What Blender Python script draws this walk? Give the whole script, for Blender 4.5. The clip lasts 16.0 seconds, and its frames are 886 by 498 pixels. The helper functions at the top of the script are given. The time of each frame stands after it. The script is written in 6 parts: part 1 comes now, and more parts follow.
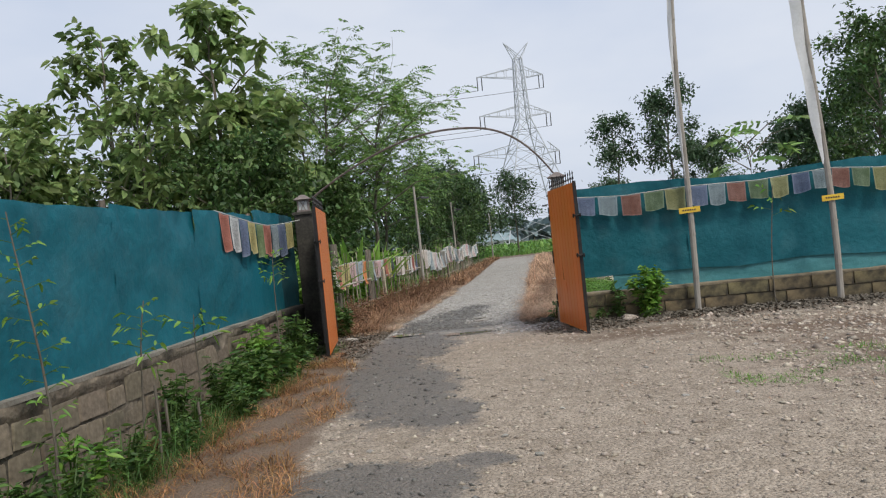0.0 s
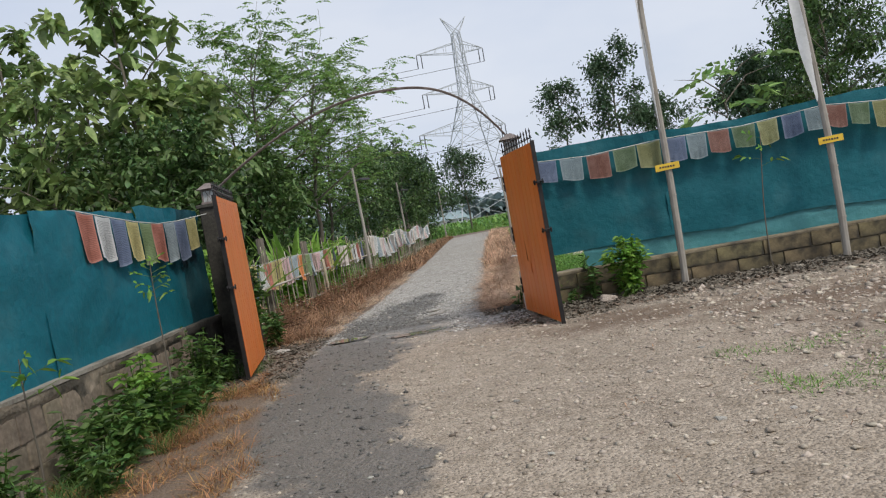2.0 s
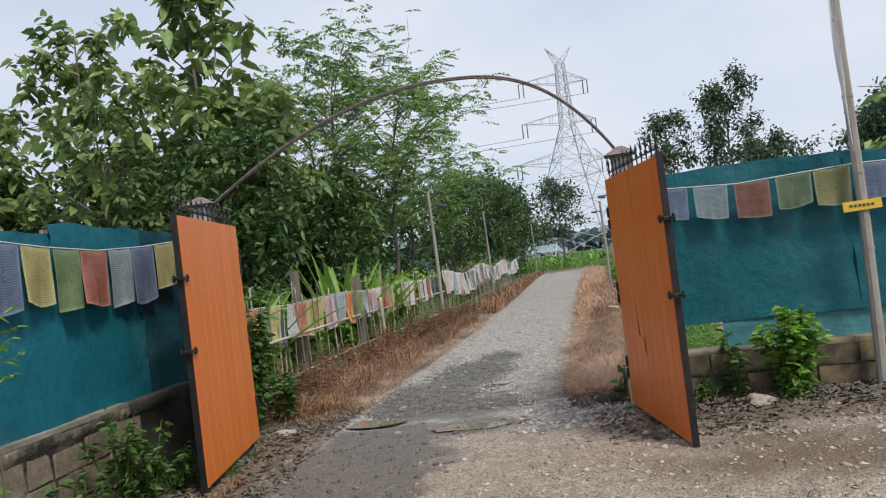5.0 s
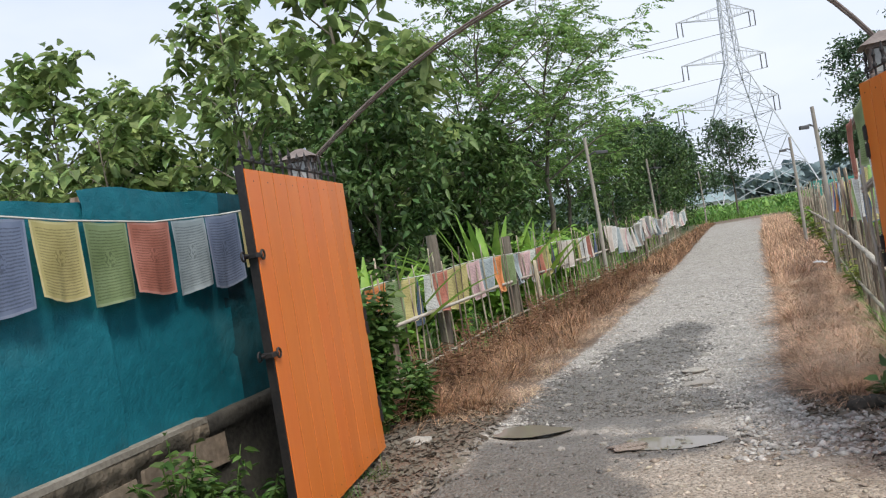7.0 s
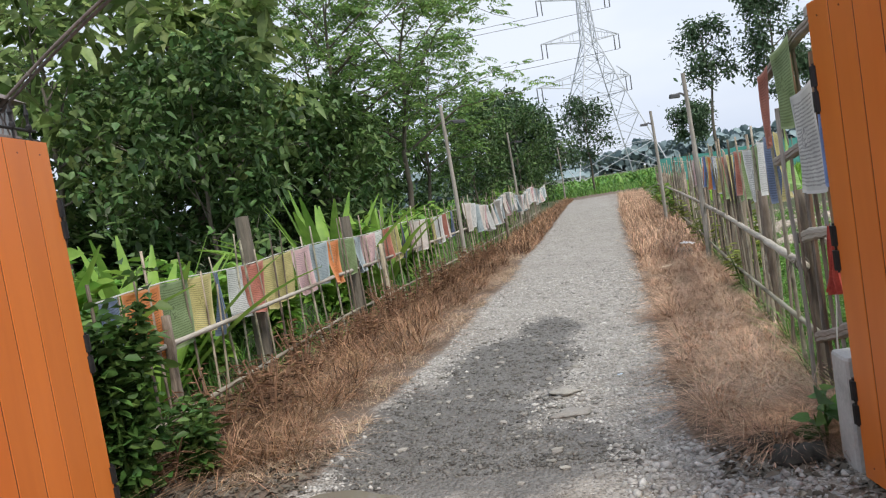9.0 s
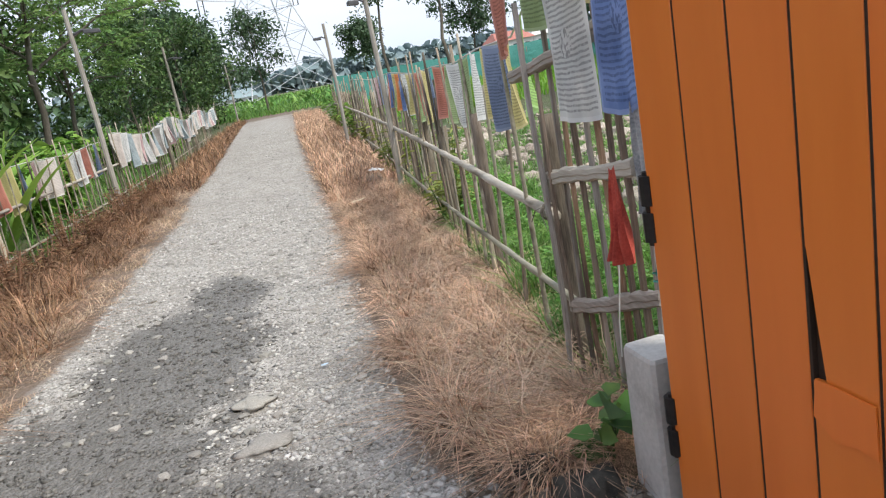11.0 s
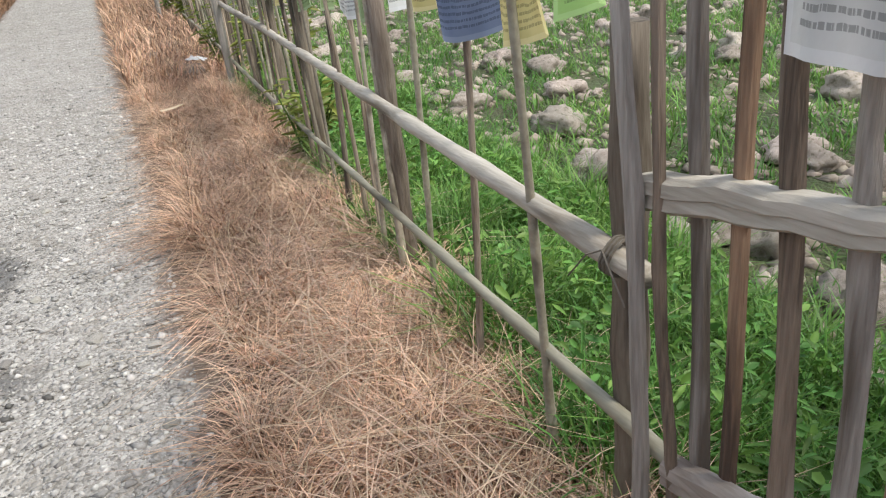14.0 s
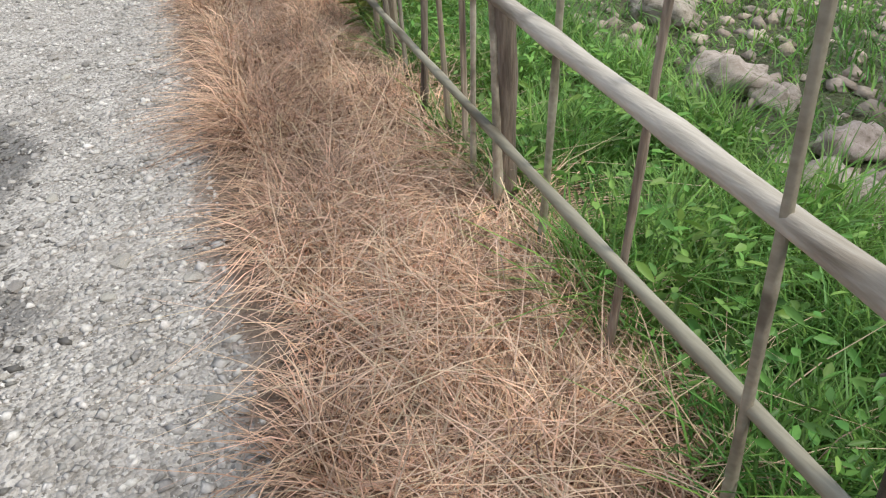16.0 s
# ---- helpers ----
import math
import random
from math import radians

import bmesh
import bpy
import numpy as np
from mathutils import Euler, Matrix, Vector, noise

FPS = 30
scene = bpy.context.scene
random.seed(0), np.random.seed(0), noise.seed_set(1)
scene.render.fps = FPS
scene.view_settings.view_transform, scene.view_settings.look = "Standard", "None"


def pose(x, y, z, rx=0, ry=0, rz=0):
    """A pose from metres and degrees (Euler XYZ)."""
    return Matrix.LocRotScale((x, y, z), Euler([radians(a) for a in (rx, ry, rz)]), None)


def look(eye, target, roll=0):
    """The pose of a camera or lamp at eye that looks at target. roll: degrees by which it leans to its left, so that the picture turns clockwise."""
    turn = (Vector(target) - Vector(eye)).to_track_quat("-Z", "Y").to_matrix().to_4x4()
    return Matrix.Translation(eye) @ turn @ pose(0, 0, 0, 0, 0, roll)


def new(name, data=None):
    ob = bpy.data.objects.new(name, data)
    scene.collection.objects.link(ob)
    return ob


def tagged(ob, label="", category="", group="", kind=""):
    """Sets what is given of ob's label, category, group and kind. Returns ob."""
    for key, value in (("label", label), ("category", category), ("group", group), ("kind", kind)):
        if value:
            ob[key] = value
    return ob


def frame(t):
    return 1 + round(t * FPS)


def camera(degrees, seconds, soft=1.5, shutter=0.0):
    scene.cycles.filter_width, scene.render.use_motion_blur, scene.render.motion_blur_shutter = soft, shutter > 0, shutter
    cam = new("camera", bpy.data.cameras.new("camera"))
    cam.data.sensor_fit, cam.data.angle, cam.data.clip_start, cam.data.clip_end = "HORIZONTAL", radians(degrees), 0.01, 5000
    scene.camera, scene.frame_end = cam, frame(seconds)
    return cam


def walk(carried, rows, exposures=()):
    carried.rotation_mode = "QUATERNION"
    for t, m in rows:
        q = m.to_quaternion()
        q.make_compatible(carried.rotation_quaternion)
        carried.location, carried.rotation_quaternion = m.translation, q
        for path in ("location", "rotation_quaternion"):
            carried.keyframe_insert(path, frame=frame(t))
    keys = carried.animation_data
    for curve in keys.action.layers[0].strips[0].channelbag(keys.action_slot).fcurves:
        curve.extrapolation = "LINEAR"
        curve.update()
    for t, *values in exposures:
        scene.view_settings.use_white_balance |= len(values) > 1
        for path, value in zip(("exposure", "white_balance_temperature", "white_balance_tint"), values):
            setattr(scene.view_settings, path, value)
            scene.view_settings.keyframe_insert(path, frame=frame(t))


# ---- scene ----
cam = camera(60.7, 16.0, 1.2)

PATH = [
    (0, (0.55, 0.608, 1.313), (0.435, 2.605, 1.305), -5.8),
    (0.5, (0.558, 1.016, 1.328), (0.456, 3.013, 1.335), -6.5),
    (1, (0.611, 1.535, 1.362), (0.429, 3.526, 1.371), -7.3),
    (1.5, (0.577, 1.929, 1.345), (0.456, 3.924, 1.285), -7.6),
    (2, (0.634, 2.393, 1.311), (0.631, 4.392, 1.237), -10.3),
    (2.5, (0.677, 2.893, 1.366), (0.531, 4.888, 1.338), -10.5),
    (3, (0.679, 3.287, 1.38), (0.583, 5.285, 1.372), -11.1),
    (3.5, (0.746, 3.796, 1.382), (0.653, 5.794, 1.413), -10.7),
    (3.7, (0.789, 4.0, 1.407), (0.667, 5.996, 1.435), -9.2),
    (5.8, (0.837, 5.862, 1.407), (0.59, 7.846, 1.452), -7.1),
    (6, (0.826, 6.031, 1.395), (0.591, 8.017, 1.401), -7.1),
    (6.5, (0.721, 6.53, 1.433), (0.232, 8.47, 1.44), -7.2),
    (7, (0.543, 6.873, 1.429), (-0.101, 8.766, 1.418), -9.3),
    (7.5, (0.507, 7.333, 1.404), (-0.113, 9.234, 1.337), -9.7),
    (8, (0.512, 7.715, 1.444), (-0.214, 9.577, 1.384), -9.2),
    (8.5, (0.405, 8.117, 1.481), (-0.198, 10.021, 1.373), -8.9),
    (9, (0.453, 8.579, 1.436), (0.139, 10.55, 1.302), -9.3),
    (9.5, (0.449, 8.931, 1.458), (0.562, 10.91, 1.193), -8.2),
    (10, (0.39, 9.345, 1.457), (0.843, 11.258, 1.087), -9.2),
    (10.2, (0.418, 9.444, 1.467), (0.843, 11.357, 1.069), -10.1),
    (12.3, (0.65, 10.988, 1.436), (1.392, 12.753, 0.856), -9.6),
    (12.5, (0.682, 11.056, 1.435), (1.51, 12.779, 0.846), -8.7),
    (13, (0.713, 11.36, 1.415), (1.688, 12.975, 0.749), -5.7),
    (13.5, (0.757, 11.632, 1.407), (1.608, 13.287, 0.675), -6.9),
    (14, (0.919, 12.008, 1.376), (1.691, 13.655, 0.544), -6.9),
    (14.5, (0.952, 12.162, 1.355), (1.828, 13.706, 0.432), -4.0),
    (15, (0.943, 12.399, 1.388), (1.916, 13.869, 0.444), -1.8),
    (15.5, (0.894, 12.526, 1.353), (1.721, 14.06, 0.373), -2.0),
    (16, (0.975, 12.675, 1.362), (1.587, 14.194, 0.215), -3.9),
]
walk(cam, [(t, look(eye, target, roll)) for t, eye, target, roll in PATH],
     [(0, 0.06), (3.5, 0.08), (6, 0.33), (6.5, 0.45), (7, 0.42), (8, 0.38), (9, 0.36), (9.5, 0.58), (10, 0.68), (12.5, 0.66), (13, 0.88), (13.5, 0.9), (14, 0.68), (14.5, 0.74), (15, 0.85), (15.5, 0.8), (16, 0.6)])

# ---- sky, sun ----
SUN_EL, SUN_AZ = 54, 138
world = bpy.data.worlds.new("overcast_sky")
scene.world = world
world.use_nodes = True
wn, wl = world.node_tree.nodes, world.node_tree.links
wn.clear()
w_out = wn.new("ShaderNodeOutputWorld")
w_bg = wn.new("ShaderNodeBackground")
w_sky = wn.new("ShaderNodeTexSky")
w_sky.sky_type = "NISHITA"
w_sky.sun_disc = False
w_sky.sun_elevation = radians(SUN_EL)
w_sky.sun_rotation = radians(SUN_AZ)
w_sky.dust_density = 3.0
w_tc = wn.new("ShaderNodeTexCoord")
w_map = wn.new("ShaderNodeMapping")
w_map.inputs["Scale"].default_value = (1, 1, 2.6)
w_noise = wn.new("ShaderNodeTexNoise")
w_noise.inputs["Scale"].default_value = 1.6
w_noise.inputs["Detail"].default_value = 5
w_ramp = wn.new("ShaderNodeValToRGB")
w_ramp.color_ramp.elements[0].position = 0.32
w_ramp.color_ramp.elements[0].color = (5.0, 5.95, 7.8, 1)
w_ramp.color_ramp.elements[1].position = 0.66
w_ramp.color_ramp.elements[1].color = (7.5, 7.95, 8.9, 1)
w_mix = wn.new("ShaderNodeMix")
w_mix.data_type = "RGBA"
w_mix.inputs[0].default_value = 0.86
wl.new(w_tc.outputs["Generated"], w_map.inputs["Vector"])
wl.new(w_map.outputs[0], w_noise.inputs["Vector"])
wl.new(w_noise.outputs[0], w_ramp.inputs[0])
wl.new(w_sky.outputs[0], w_mix.inputs[6])
wl.new(w_ramp.outputs[0], w_mix.inputs[7])
wl.new(w_mix.outputs[2], w_bg.inputs["Color"])
w_bg.inputs["Strength"].default_value = 0.1
wl.new(w_bg.outputs[0], w_out.inputs[0])

sun_data = bpy.data.lights.new("sun", "SUN")
sun_data.energy, sun_data.angle, sun_data.color = 2.5, radians(14), (1.0, 0.955, 0.88)
sun = new("sun", sun_data)
sun.matrix_world = look((0, 0, 40), (40 * math.cos(radians(SUN_EL)) * -math.sin(radians(SUN_AZ)),
                                     40 * math.cos(radians(SUN_EL)) * -math.cos(radians(SUN_AZ)),
                                     40 - 40 * math.sin(radians(SUN_EL))))

# ---- materials ----


def rgba(c):
    return (c[0], c[1], c[2], 1.0)


def shader(name):
    m = bpy.data.materials.new(name)
    m.use_nodes = True
    n, l = m.node_tree.nodes, m.node_tree.links
    return m, n, l, n["Principled BSDF"]


def mix_rgb(n, l, fac, a, b, mode="MIX"):
    x = n.new("ShaderNodeMix")
    x.data_type, x.blend_type = "RGBA", mode
    for slot, v in ((0, fac), (6, a), (7, b)):
        if isinstance(v, (int, float)):
            x.inputs[slot].default_value = v
        elif isinstance(v, tuple):
            x.inputs[slot].default_value = rgba(v)
        else:
            l.new(v, x.inputs[slot])
    return x.outputs[2]


def calc(n, l, op, a, b=0.0, clamp=False):
    x = n.new("ShaderNodeMath")
    x.operation, x.use_clamp = op, clamp
    for i, v in enumerate((a, b)):
        if isinstance(v, (int, float)):
            x.inputs[i].default_value = v
        else:
            l.new(v, x.inputs[i])
    return x.outputs[0]


def spread(n, l, value, lo, hi, to_lo=0.0, to_hi=1.0):
    x = n.new("ShaderNodeMapRange")
    l.new(value, x.inputs[0])
    for i, v in enumerate((lo, hi, to_lo, to_hi)):
        x.inputs[i + 1].default_value = v
    return x.outputs[0]


def grain(n, l, vec, scale, detail=5.0, kind="noise"):
    x = n.new("ShaderNodeTexVoronoi" if kind == "voronoi" else "ShaderNodeTexNoise")
    x.inputs["Scale"].default_value = scale
    if kind == "noise":
        x.inputs["Detail"].default_value = detail
    l.new(vec, x.inputs["Vector"])
    return x.outputs[0]


def coords(n, l, stretch=(1, 1, 1), kind="Object"):
    tc = n.new("ShaderNodeTexCoord")
    mp = n.new("ShaderNodeMapping")
    mp.inputs["Scale"].default_value = stretch
    l.new(tc.outputs[kind], mp.inputs["Vector"])
    return mp.outputs[0]


def surface(name, a, b, big=1.5, fine=45.0, rough=0.8, bump=0.35, depth=0.01, metal=0.0, stretch=(1, 1, 1),
            vary=0.0, by="", trans=0.0, stain=None, gloss=0.5, hue=0.015):
    """Two tones mixed at two scales, with relief; stain: (colour, scale, low, high); vary: spread of brightness by piece or by island."""
    m, n, l, p = shader(name)
    v = coords(n, l, stretch)
    nb, nf = grain(n, l, v, big, 6), grain(n, l, v, fine, 4)
    f = calc(n, l, "ADD", calc(n, l, "MULTIPLY", nb, 0.6), calc(n, l, "MULTIPLY", nf, 0.4))
    col = mix_rgb(n, l, spread(n, l, f, 0.36, 0.64), a, b)
    if stain:
        s = spread(n, l, grain(n, l, v, stain[1], 7), stain[2], stain[3])
        col = mix_rgb(n, l, s, col, stain[0])
    if vary:
        if by == "island":
            r = n.new("ShaderNodeNewGeometry").outputs["Random Per Island"]
        else:
            r = n.new("ShaderNodeObjectInfo").outputs["Random"]
        hs = n.new("ShaderNodeHueSaturation")
        l.new(spread(n, l, r, 0, 1, 1 - vary, 1 + vary), hs.inputs["Value"])
        r2 = calc(n, l, "FRACT", calc(n, l, "MULTIPLY", r, 7.31))
        l.new(spread(n, l, r2, 0, 1, 0.5 - hue, 0.5 + hue), hs.inputs["Hue"])
        l.new(col, hs.inputs["Color"])
        col = hs.outputs[0]
    l.new(col, p.inputs["Base Color"])
    p.inputs["Roughness"].default_value = rough
    p.inputs["Metallic"].default_value = metal
    p.inputs["Specular IOR Level"].default_value = gloss
    if bump:
        bp = n.new("ShaderNodeBump")
        bp.inputs["Strength"].default_value = bump
        bp.inputs["Distance"].default_value = depth
        l.new(nf, bp.inputs["Height"])
        l.new(bp.outputs[0], p.inputs["Normal"])
    if trans:
        t = n.new("ShaderNodeBsdfTranslucent")
        l.new(col, t.inputs["Color"])
        mx = n.new("ShaderNodeMixShader")
        mx.inputs[0].default_value = trans
        l.new(p.outputs[0], mx.inputs[1])
        l.new(t.outputs[0], mx.inputs[2])
        l.new(mx.outputs[0], n["Material Output"].inputs["Surface"])
    return m


def foliage(name, a, b, vary=0.35, trans=0.3, rough=0.5, hue=0.02):
    return surface(name, a, b, big=0.8, fine=9, rough=rough, bump=0, vary=vary, by="island", trans=trans, hue=hue, gloss=0.35)


def cloth(name, tone, rows=27.0, ink=0.5):
    """Faded printed cotton: rows of unreadable script, a round emblem, a hem."""
    m, n, l, p = shader(name)
    uv = n.new("ShaderNodeTexCoord").outputs["UV"]
    sep = n.new("ShaderNodeSeparateXYZ")
    l.new(uv, sep.inputs[0])
    u, v = sep.outputs[0], sep.outputs[1]
    o = coords(n, l)
    v_in = v
    v = calc(n, l, "ADD", v, calc(n, l, "MULTIPLY", calc(n, l, "SUBTRACT", grain(n, l, uv, 7.0, 3), 0.5), 0.03))
    line = calc(n, l, "LESS_THAN", calc(n, l, "FRACT", calc(n, l, "MULTIPLY", v, rows)), 0.43)
    cmb = n.new("ShaderNodeCombineXYZ")
    l.new(calc(n, l, "MULTIPLY", u, 85.0), cmb.inputs[0])
    l.new(calc(n, l, "FLOOR", calc(n, l, "MULTIPLY", v, rows)), cmb.inputs[1])
    word = calc(n, l, "GREATER_THAN", grain(n, l, cmb.outputs[0], 1.0, 4), 0.45)
    txt = calc(n, l, "MULTIPLY", line, word)
    inside = calc(n, l, "MULTIPLY", calc(n, l, "LESS_THAN", calc(n, l, "ABSOLUTE", calc(n, l, "SUBTRACT", u, 0.5)), 0.41),
                  calc(n, l, "LESS_THAN", calc(n, l, "ABSOLUTE", calc(n, l, "SUBTRACT", v, 0.49)), 0.42))
    du, dv = calc(n, l, "SUBTRACT", u, 0.5), calc(n, l, "MULTIPLY", calc(n, l, "SUBTRACT", v, 0.55), 1.3)
    rad = calc(n, l, "SQRT", calc(n, l, "ADD", calc(n, l, "MULTIPLY", du, du), calc(n, l, "MULTIPLY", dv, dv)))
    disc = calc(n, l, "LESS_THAN", rad, 0.13)
    ring = calc(n, l, "MULTIPLY", disc, calc(n, l, "GREATER_THAN", grain(n, l, uv, 22.0, 4), 0.52))
    txt = calc(n, l, "MULTIPLY", txt, calc(n, l, "SUBTRACT", 1.0, disc))
    ink_f = calc(n, l, "MULTIPLY", calc(n, l, "MULTIPLY", calc(n, l, "ADD", txt, ring, True), inside), ink)
    fade = spread(n, l, grain(n, l, o, 6.0, 4), 0.35, 0.7)
    base = mix_rgb(n, l, fade, tone, tuple(min(0.85, c * 1.25 + 0.06) for c in tone))
    col = mix_rgb(n, l, ink_f, base, tuple(c * 0.22 + 0.01 for c in tone))
    rim = calc(n, l, "ADD", calc(n, l, "GREATER_THAN", calc(n, l, "ABSOLUTE", du), 0.462),
               calc(n, l, "GREATER_THAN", calc(n, l, "ABSOLUTE", calc(n, l, "SUBTRACT", v_in, 0.5)), 0.468), True)
    col = mix_rgb(n, l, calc(n, l, "MULTIPLY", rim, 0.6), col, tuple(min(0.8, c * 1.2 + 0.16) for c in tone))
    l.new(col, p.inputs["Base Color"])
    p.inputs["Roughness"].default_value = 0.9
    p.inputs["Specular IOR Level"].default_value = 0.2
    bp = n.new("ShaderNodeBump")
    bp.inputs["Strength"].default_value, bp.inputs["Distance"].default_value = 0.3, 0.004
    l.new(grain(n, l, o, 60.0, 3), bp.inputs["Height"])
    l.new(bp.outputs[0], p.inputs["Normal"])
    t = n.new("ShaderNodeBsdfTranslucent")
    l.new(col, t.inputs["Color"])
    mx = n.new("ShaderNodeMixShader")
    mx.inputs[0].default_value = 0.35
    l.new(p.outputs[0], mx.inputs[1])
    l.new(t.outputs[0], mx.inputs[2])
    l.new(mx.outputs[0], n["Material Output"].inputs["Surface"])
    return m


def netting(name, a, b):
    """Knitted shade net: fine weave, broad creases."""
    m, n, l, p = shader(name)
    v = coords(n, l)
    wv = n.new("ShaderNodeTexWave")
    wv.bands_direction = "Z"
    wv.inputs["Scale"].default_value = 55
    wv.inputs["Distortion"].default_value = 1.5
    l.new(v, wv.inputs["Vector"])
    big, mid = grain(n, l, v, 1.1, 5), grain(n, l, v, 14.0, 4)
    f = calc(n, l, "ADD", calc(n, l, "MULTIPLY", big, 0.6), calc(n, l, "MULTIPLY", mid, 0.4))
    col = mix_rgb(n, l, spread(n, l, f, 0.34, 0.66), a, b)
    col = mix_rgb(n, l, calc(n, l, "MULTIPLY", wv.outputs["Fac"], 0.12), col, tuple(c * 0.45 for c in a))
    dust = spread(n, l, grain(n, l, v, 2.3, 8), 0.55, 0.85, 0.0, 0.35)
    col = mix_rgb(n, l, dust, col, (0.10, 0.20, 0.21))
    l.new(col, p.inputs["Base Color"])
    p.inputs["Roughness"].default_value = 0.62
    p.inputs["Specular IOR Level"].default_value = 0.3
    h = calc(n, l, "ADD", calc(n, l, "MULTIPLY", mid, 0.8), calc(n, l, "MULTIPLY", grain(n, l, v, 90.0, 2), 0.25))
    bp = n.new("ShaderNodeBump")
    bp.inputs["Strength"].default_value, bp.inputs["Distance"].default_value = 0.6, 0.022
    l.new(h, bp.inputs["Height"])
    l.new(bp.outputs[0], p.inputs["Normal"])
    return m


def gravel_road(name):
    """Crushed river stone in grey silt; damp where the attribute says so, weeds between the ruts."""
    m, n, l, p = shader(name)
    v = coords(n, l)
    cell = n.new("ShaderNodeTexVoronoi")
    cell.inputs["Scale"].default_value = 38
    l.new(v, cell.inputs["Vector"])
    cell2 = n.new("ShaderNodeTexVoronoi")
    cell2.inputs["Scale"].default_value = 95
    l.new(v, cell2.inputs["Vector"])
    big, fine = grain(n, l, v, 0.9, 6), grain(n, l, v, 130.0, 3)
    hs = n.new("ShaderNodeSeparateColor")
    l.new(cell.outputs["Color"], hs.inputs[0])
    col = mix_rgb(n, l, spread(n, l, big, 0.35, 0.65), (0.29, 0.268, 0.238), (0.41, 0.388, 0.352))
    col = mix_rgb(n, l, calc(n, l, "MULTIPLY", hs.outputs[0], 0.5), col, (0.21, 0.19, 0.155))
    col = mix_rgb(n, l, spread(n, l, fine, 0.4, 0.7, 0, 0.5), col, (0.50, 0.472, 0.43))
    hs2 = n.new("ShaderNodeSeparateColor")
    l.new(cell2.outputs["Color"], hs2.inputs[0])
    col = mix_rgb(n, l, spread(n, l, hs.outputs[1], 0.62, 0.95, 0, 0.55), col, (0.55, 0.52, 0.475))
    col = mix_rgb(n, l, spread(n, l, hs2.outputs[0], 0.55, 1.0, 0, 0.8), col, (0.10, 0.088, 0.07))
    col = mix_rgb(n, l, spread(n, l, hs2.outputs[1], 0.7, 1.0, 0, 0.45), col, (0.57, 0.54, 0.49))
    mott = grain(n, l, v, 5.5, 8)
    col = mix_rgb(n, l, spread(n, l, mott, 0.48, 0.66, 0, 0.38), col, (0.17, 0.145, 0.11))
    at = n.new("ShaderNodeAttribute")
    at.attribute_name = "ground"
    sp = n.new("ShaderNodeSeparateColor")
    l.new(at.outputs["Color"], sp.inputs[0])
    wet_n = calc(n, l, "ADD", sp.outputs[0], calc(n, l, "MULTIPLY", calc(n, l, "SUBTRACT", grain(n, l, v, 3.2, 9), 0.5), 1.1))
    wet = spread(n, l, wet_n, 0.38, 0.62)
    col = mix_rgb(n, l, calc(n, l, "MULTIPLY", sp.outputs[2], 0.75), col, mix_rgb(n, l, 1.0, col, (0.91, 0.755, 0.60), "MULTIPLY"))
    col = mix_rgb(n, l, calc(n, l, "MULTIPLY", wet, 0.68), col, (0.075, 0.07, 0.064))
    dirt_n = calc(n, l, "ADD", sp.outputs[1], calc(n, l, "MULTIPLY", calc(n, l, "SUBTRACT", grain(n, l, v, 3.0, 8), 0.5), 1.1))
    dirt = spread(n, l, dirt_n, 0.36, 0.8)
    col = mix_rgb(n, l, calc(n, l, "MULTIPLY", dirt, 0.85), col, (0.14, 0.092, 0.06))
    l.new(col, p.inputs["Base Color"])
    l.new(spread(n, l, wet, 0, 1, 0.9, 0.5), p.inputs["Roughness"])
    h = calc(n, l, "ADD", calc(n, l, "MULTIPLY", cell.outputs["Distance"], -0.9), calc(n, l, "MULTIPLY", cell2.outputs["Distance"], -0.4))
    bp = n.new("ShaderNodeBump")
    bp.inputs["Strength"].default_value, bp.inputs["Distance"].default_value = 0.8, 0.02
    l.new(h, bp.inputs["Height"])
    l.new(bp.outputs[0], p.inputs["Normal"])
    return m


M_SOIL = surface("soil", (0.095, 0.092, 0.05), (0.07, 0.115, 0.034), big=0.9, fine=40, rough=0.98, bump=1.0, depth=0.06,
                 stain=((0.13, 0.12, 0.06), 0.9, 0.5, 0.7))
M_ROAD = gravel_road("gravel_road")
M_PEBBLE = surface("pebble", (0.25, 0.238, 0.215), (0.54, 0.515, 0.475), big=9, fine=90, rough=0.85, bump=0.2, depth=0.003, vary=0.35, by="island")
M_PEBBLE_WET = surface("damp_pebble", (0.085, 0.078, 0.068), (0.17, 0.16, 0.14), big=9, fine=90, rough=0.55, bump=0.2, depth=0.003, vary=0.45, by="island")
M_PILLAR = surface("dark_cement", (0.022, 0.020, 0.017), (0.075, 0.068, 0.055), big=3, fine=30, rough=0.95, bump=0.5, depth=0.012)
M_PEBBLE_Y = surface("beige_pebble", (0.245, 0.198, 0.152), (0.50, 0.43, 0.35), big=9, fine=90, rough=0.9, bump=0.2, depth=0.003, vary=0.35, by="island")
M_STONE = surface("loose_stone", (0.21, 0.195, 0.17), (0.35, 0.33, 0.29), big=12, fine=80, rough=0.85, bump=0.3, depth=0.004, vary=0.3, by="object")
M_ROCK = surface("field_rock", (0.31, 0.258, 0.208), (0.50, 0.43, 0.365), big=4, fine=35, rough=0.95, bump=0.6, depth=0.02, vary=0.25, by="object",
                 stain=((0.18, 0.155, 0.105), 5, 0.54, 0.7))
M_RUBBLE = surface("rubble", (0.22, 0.18, 0.135), (0.43, 0.36, 0.295), big=4, fine=35, rough=0.95, bump=0.5, depth=0.02, vary=0.3, by="island")
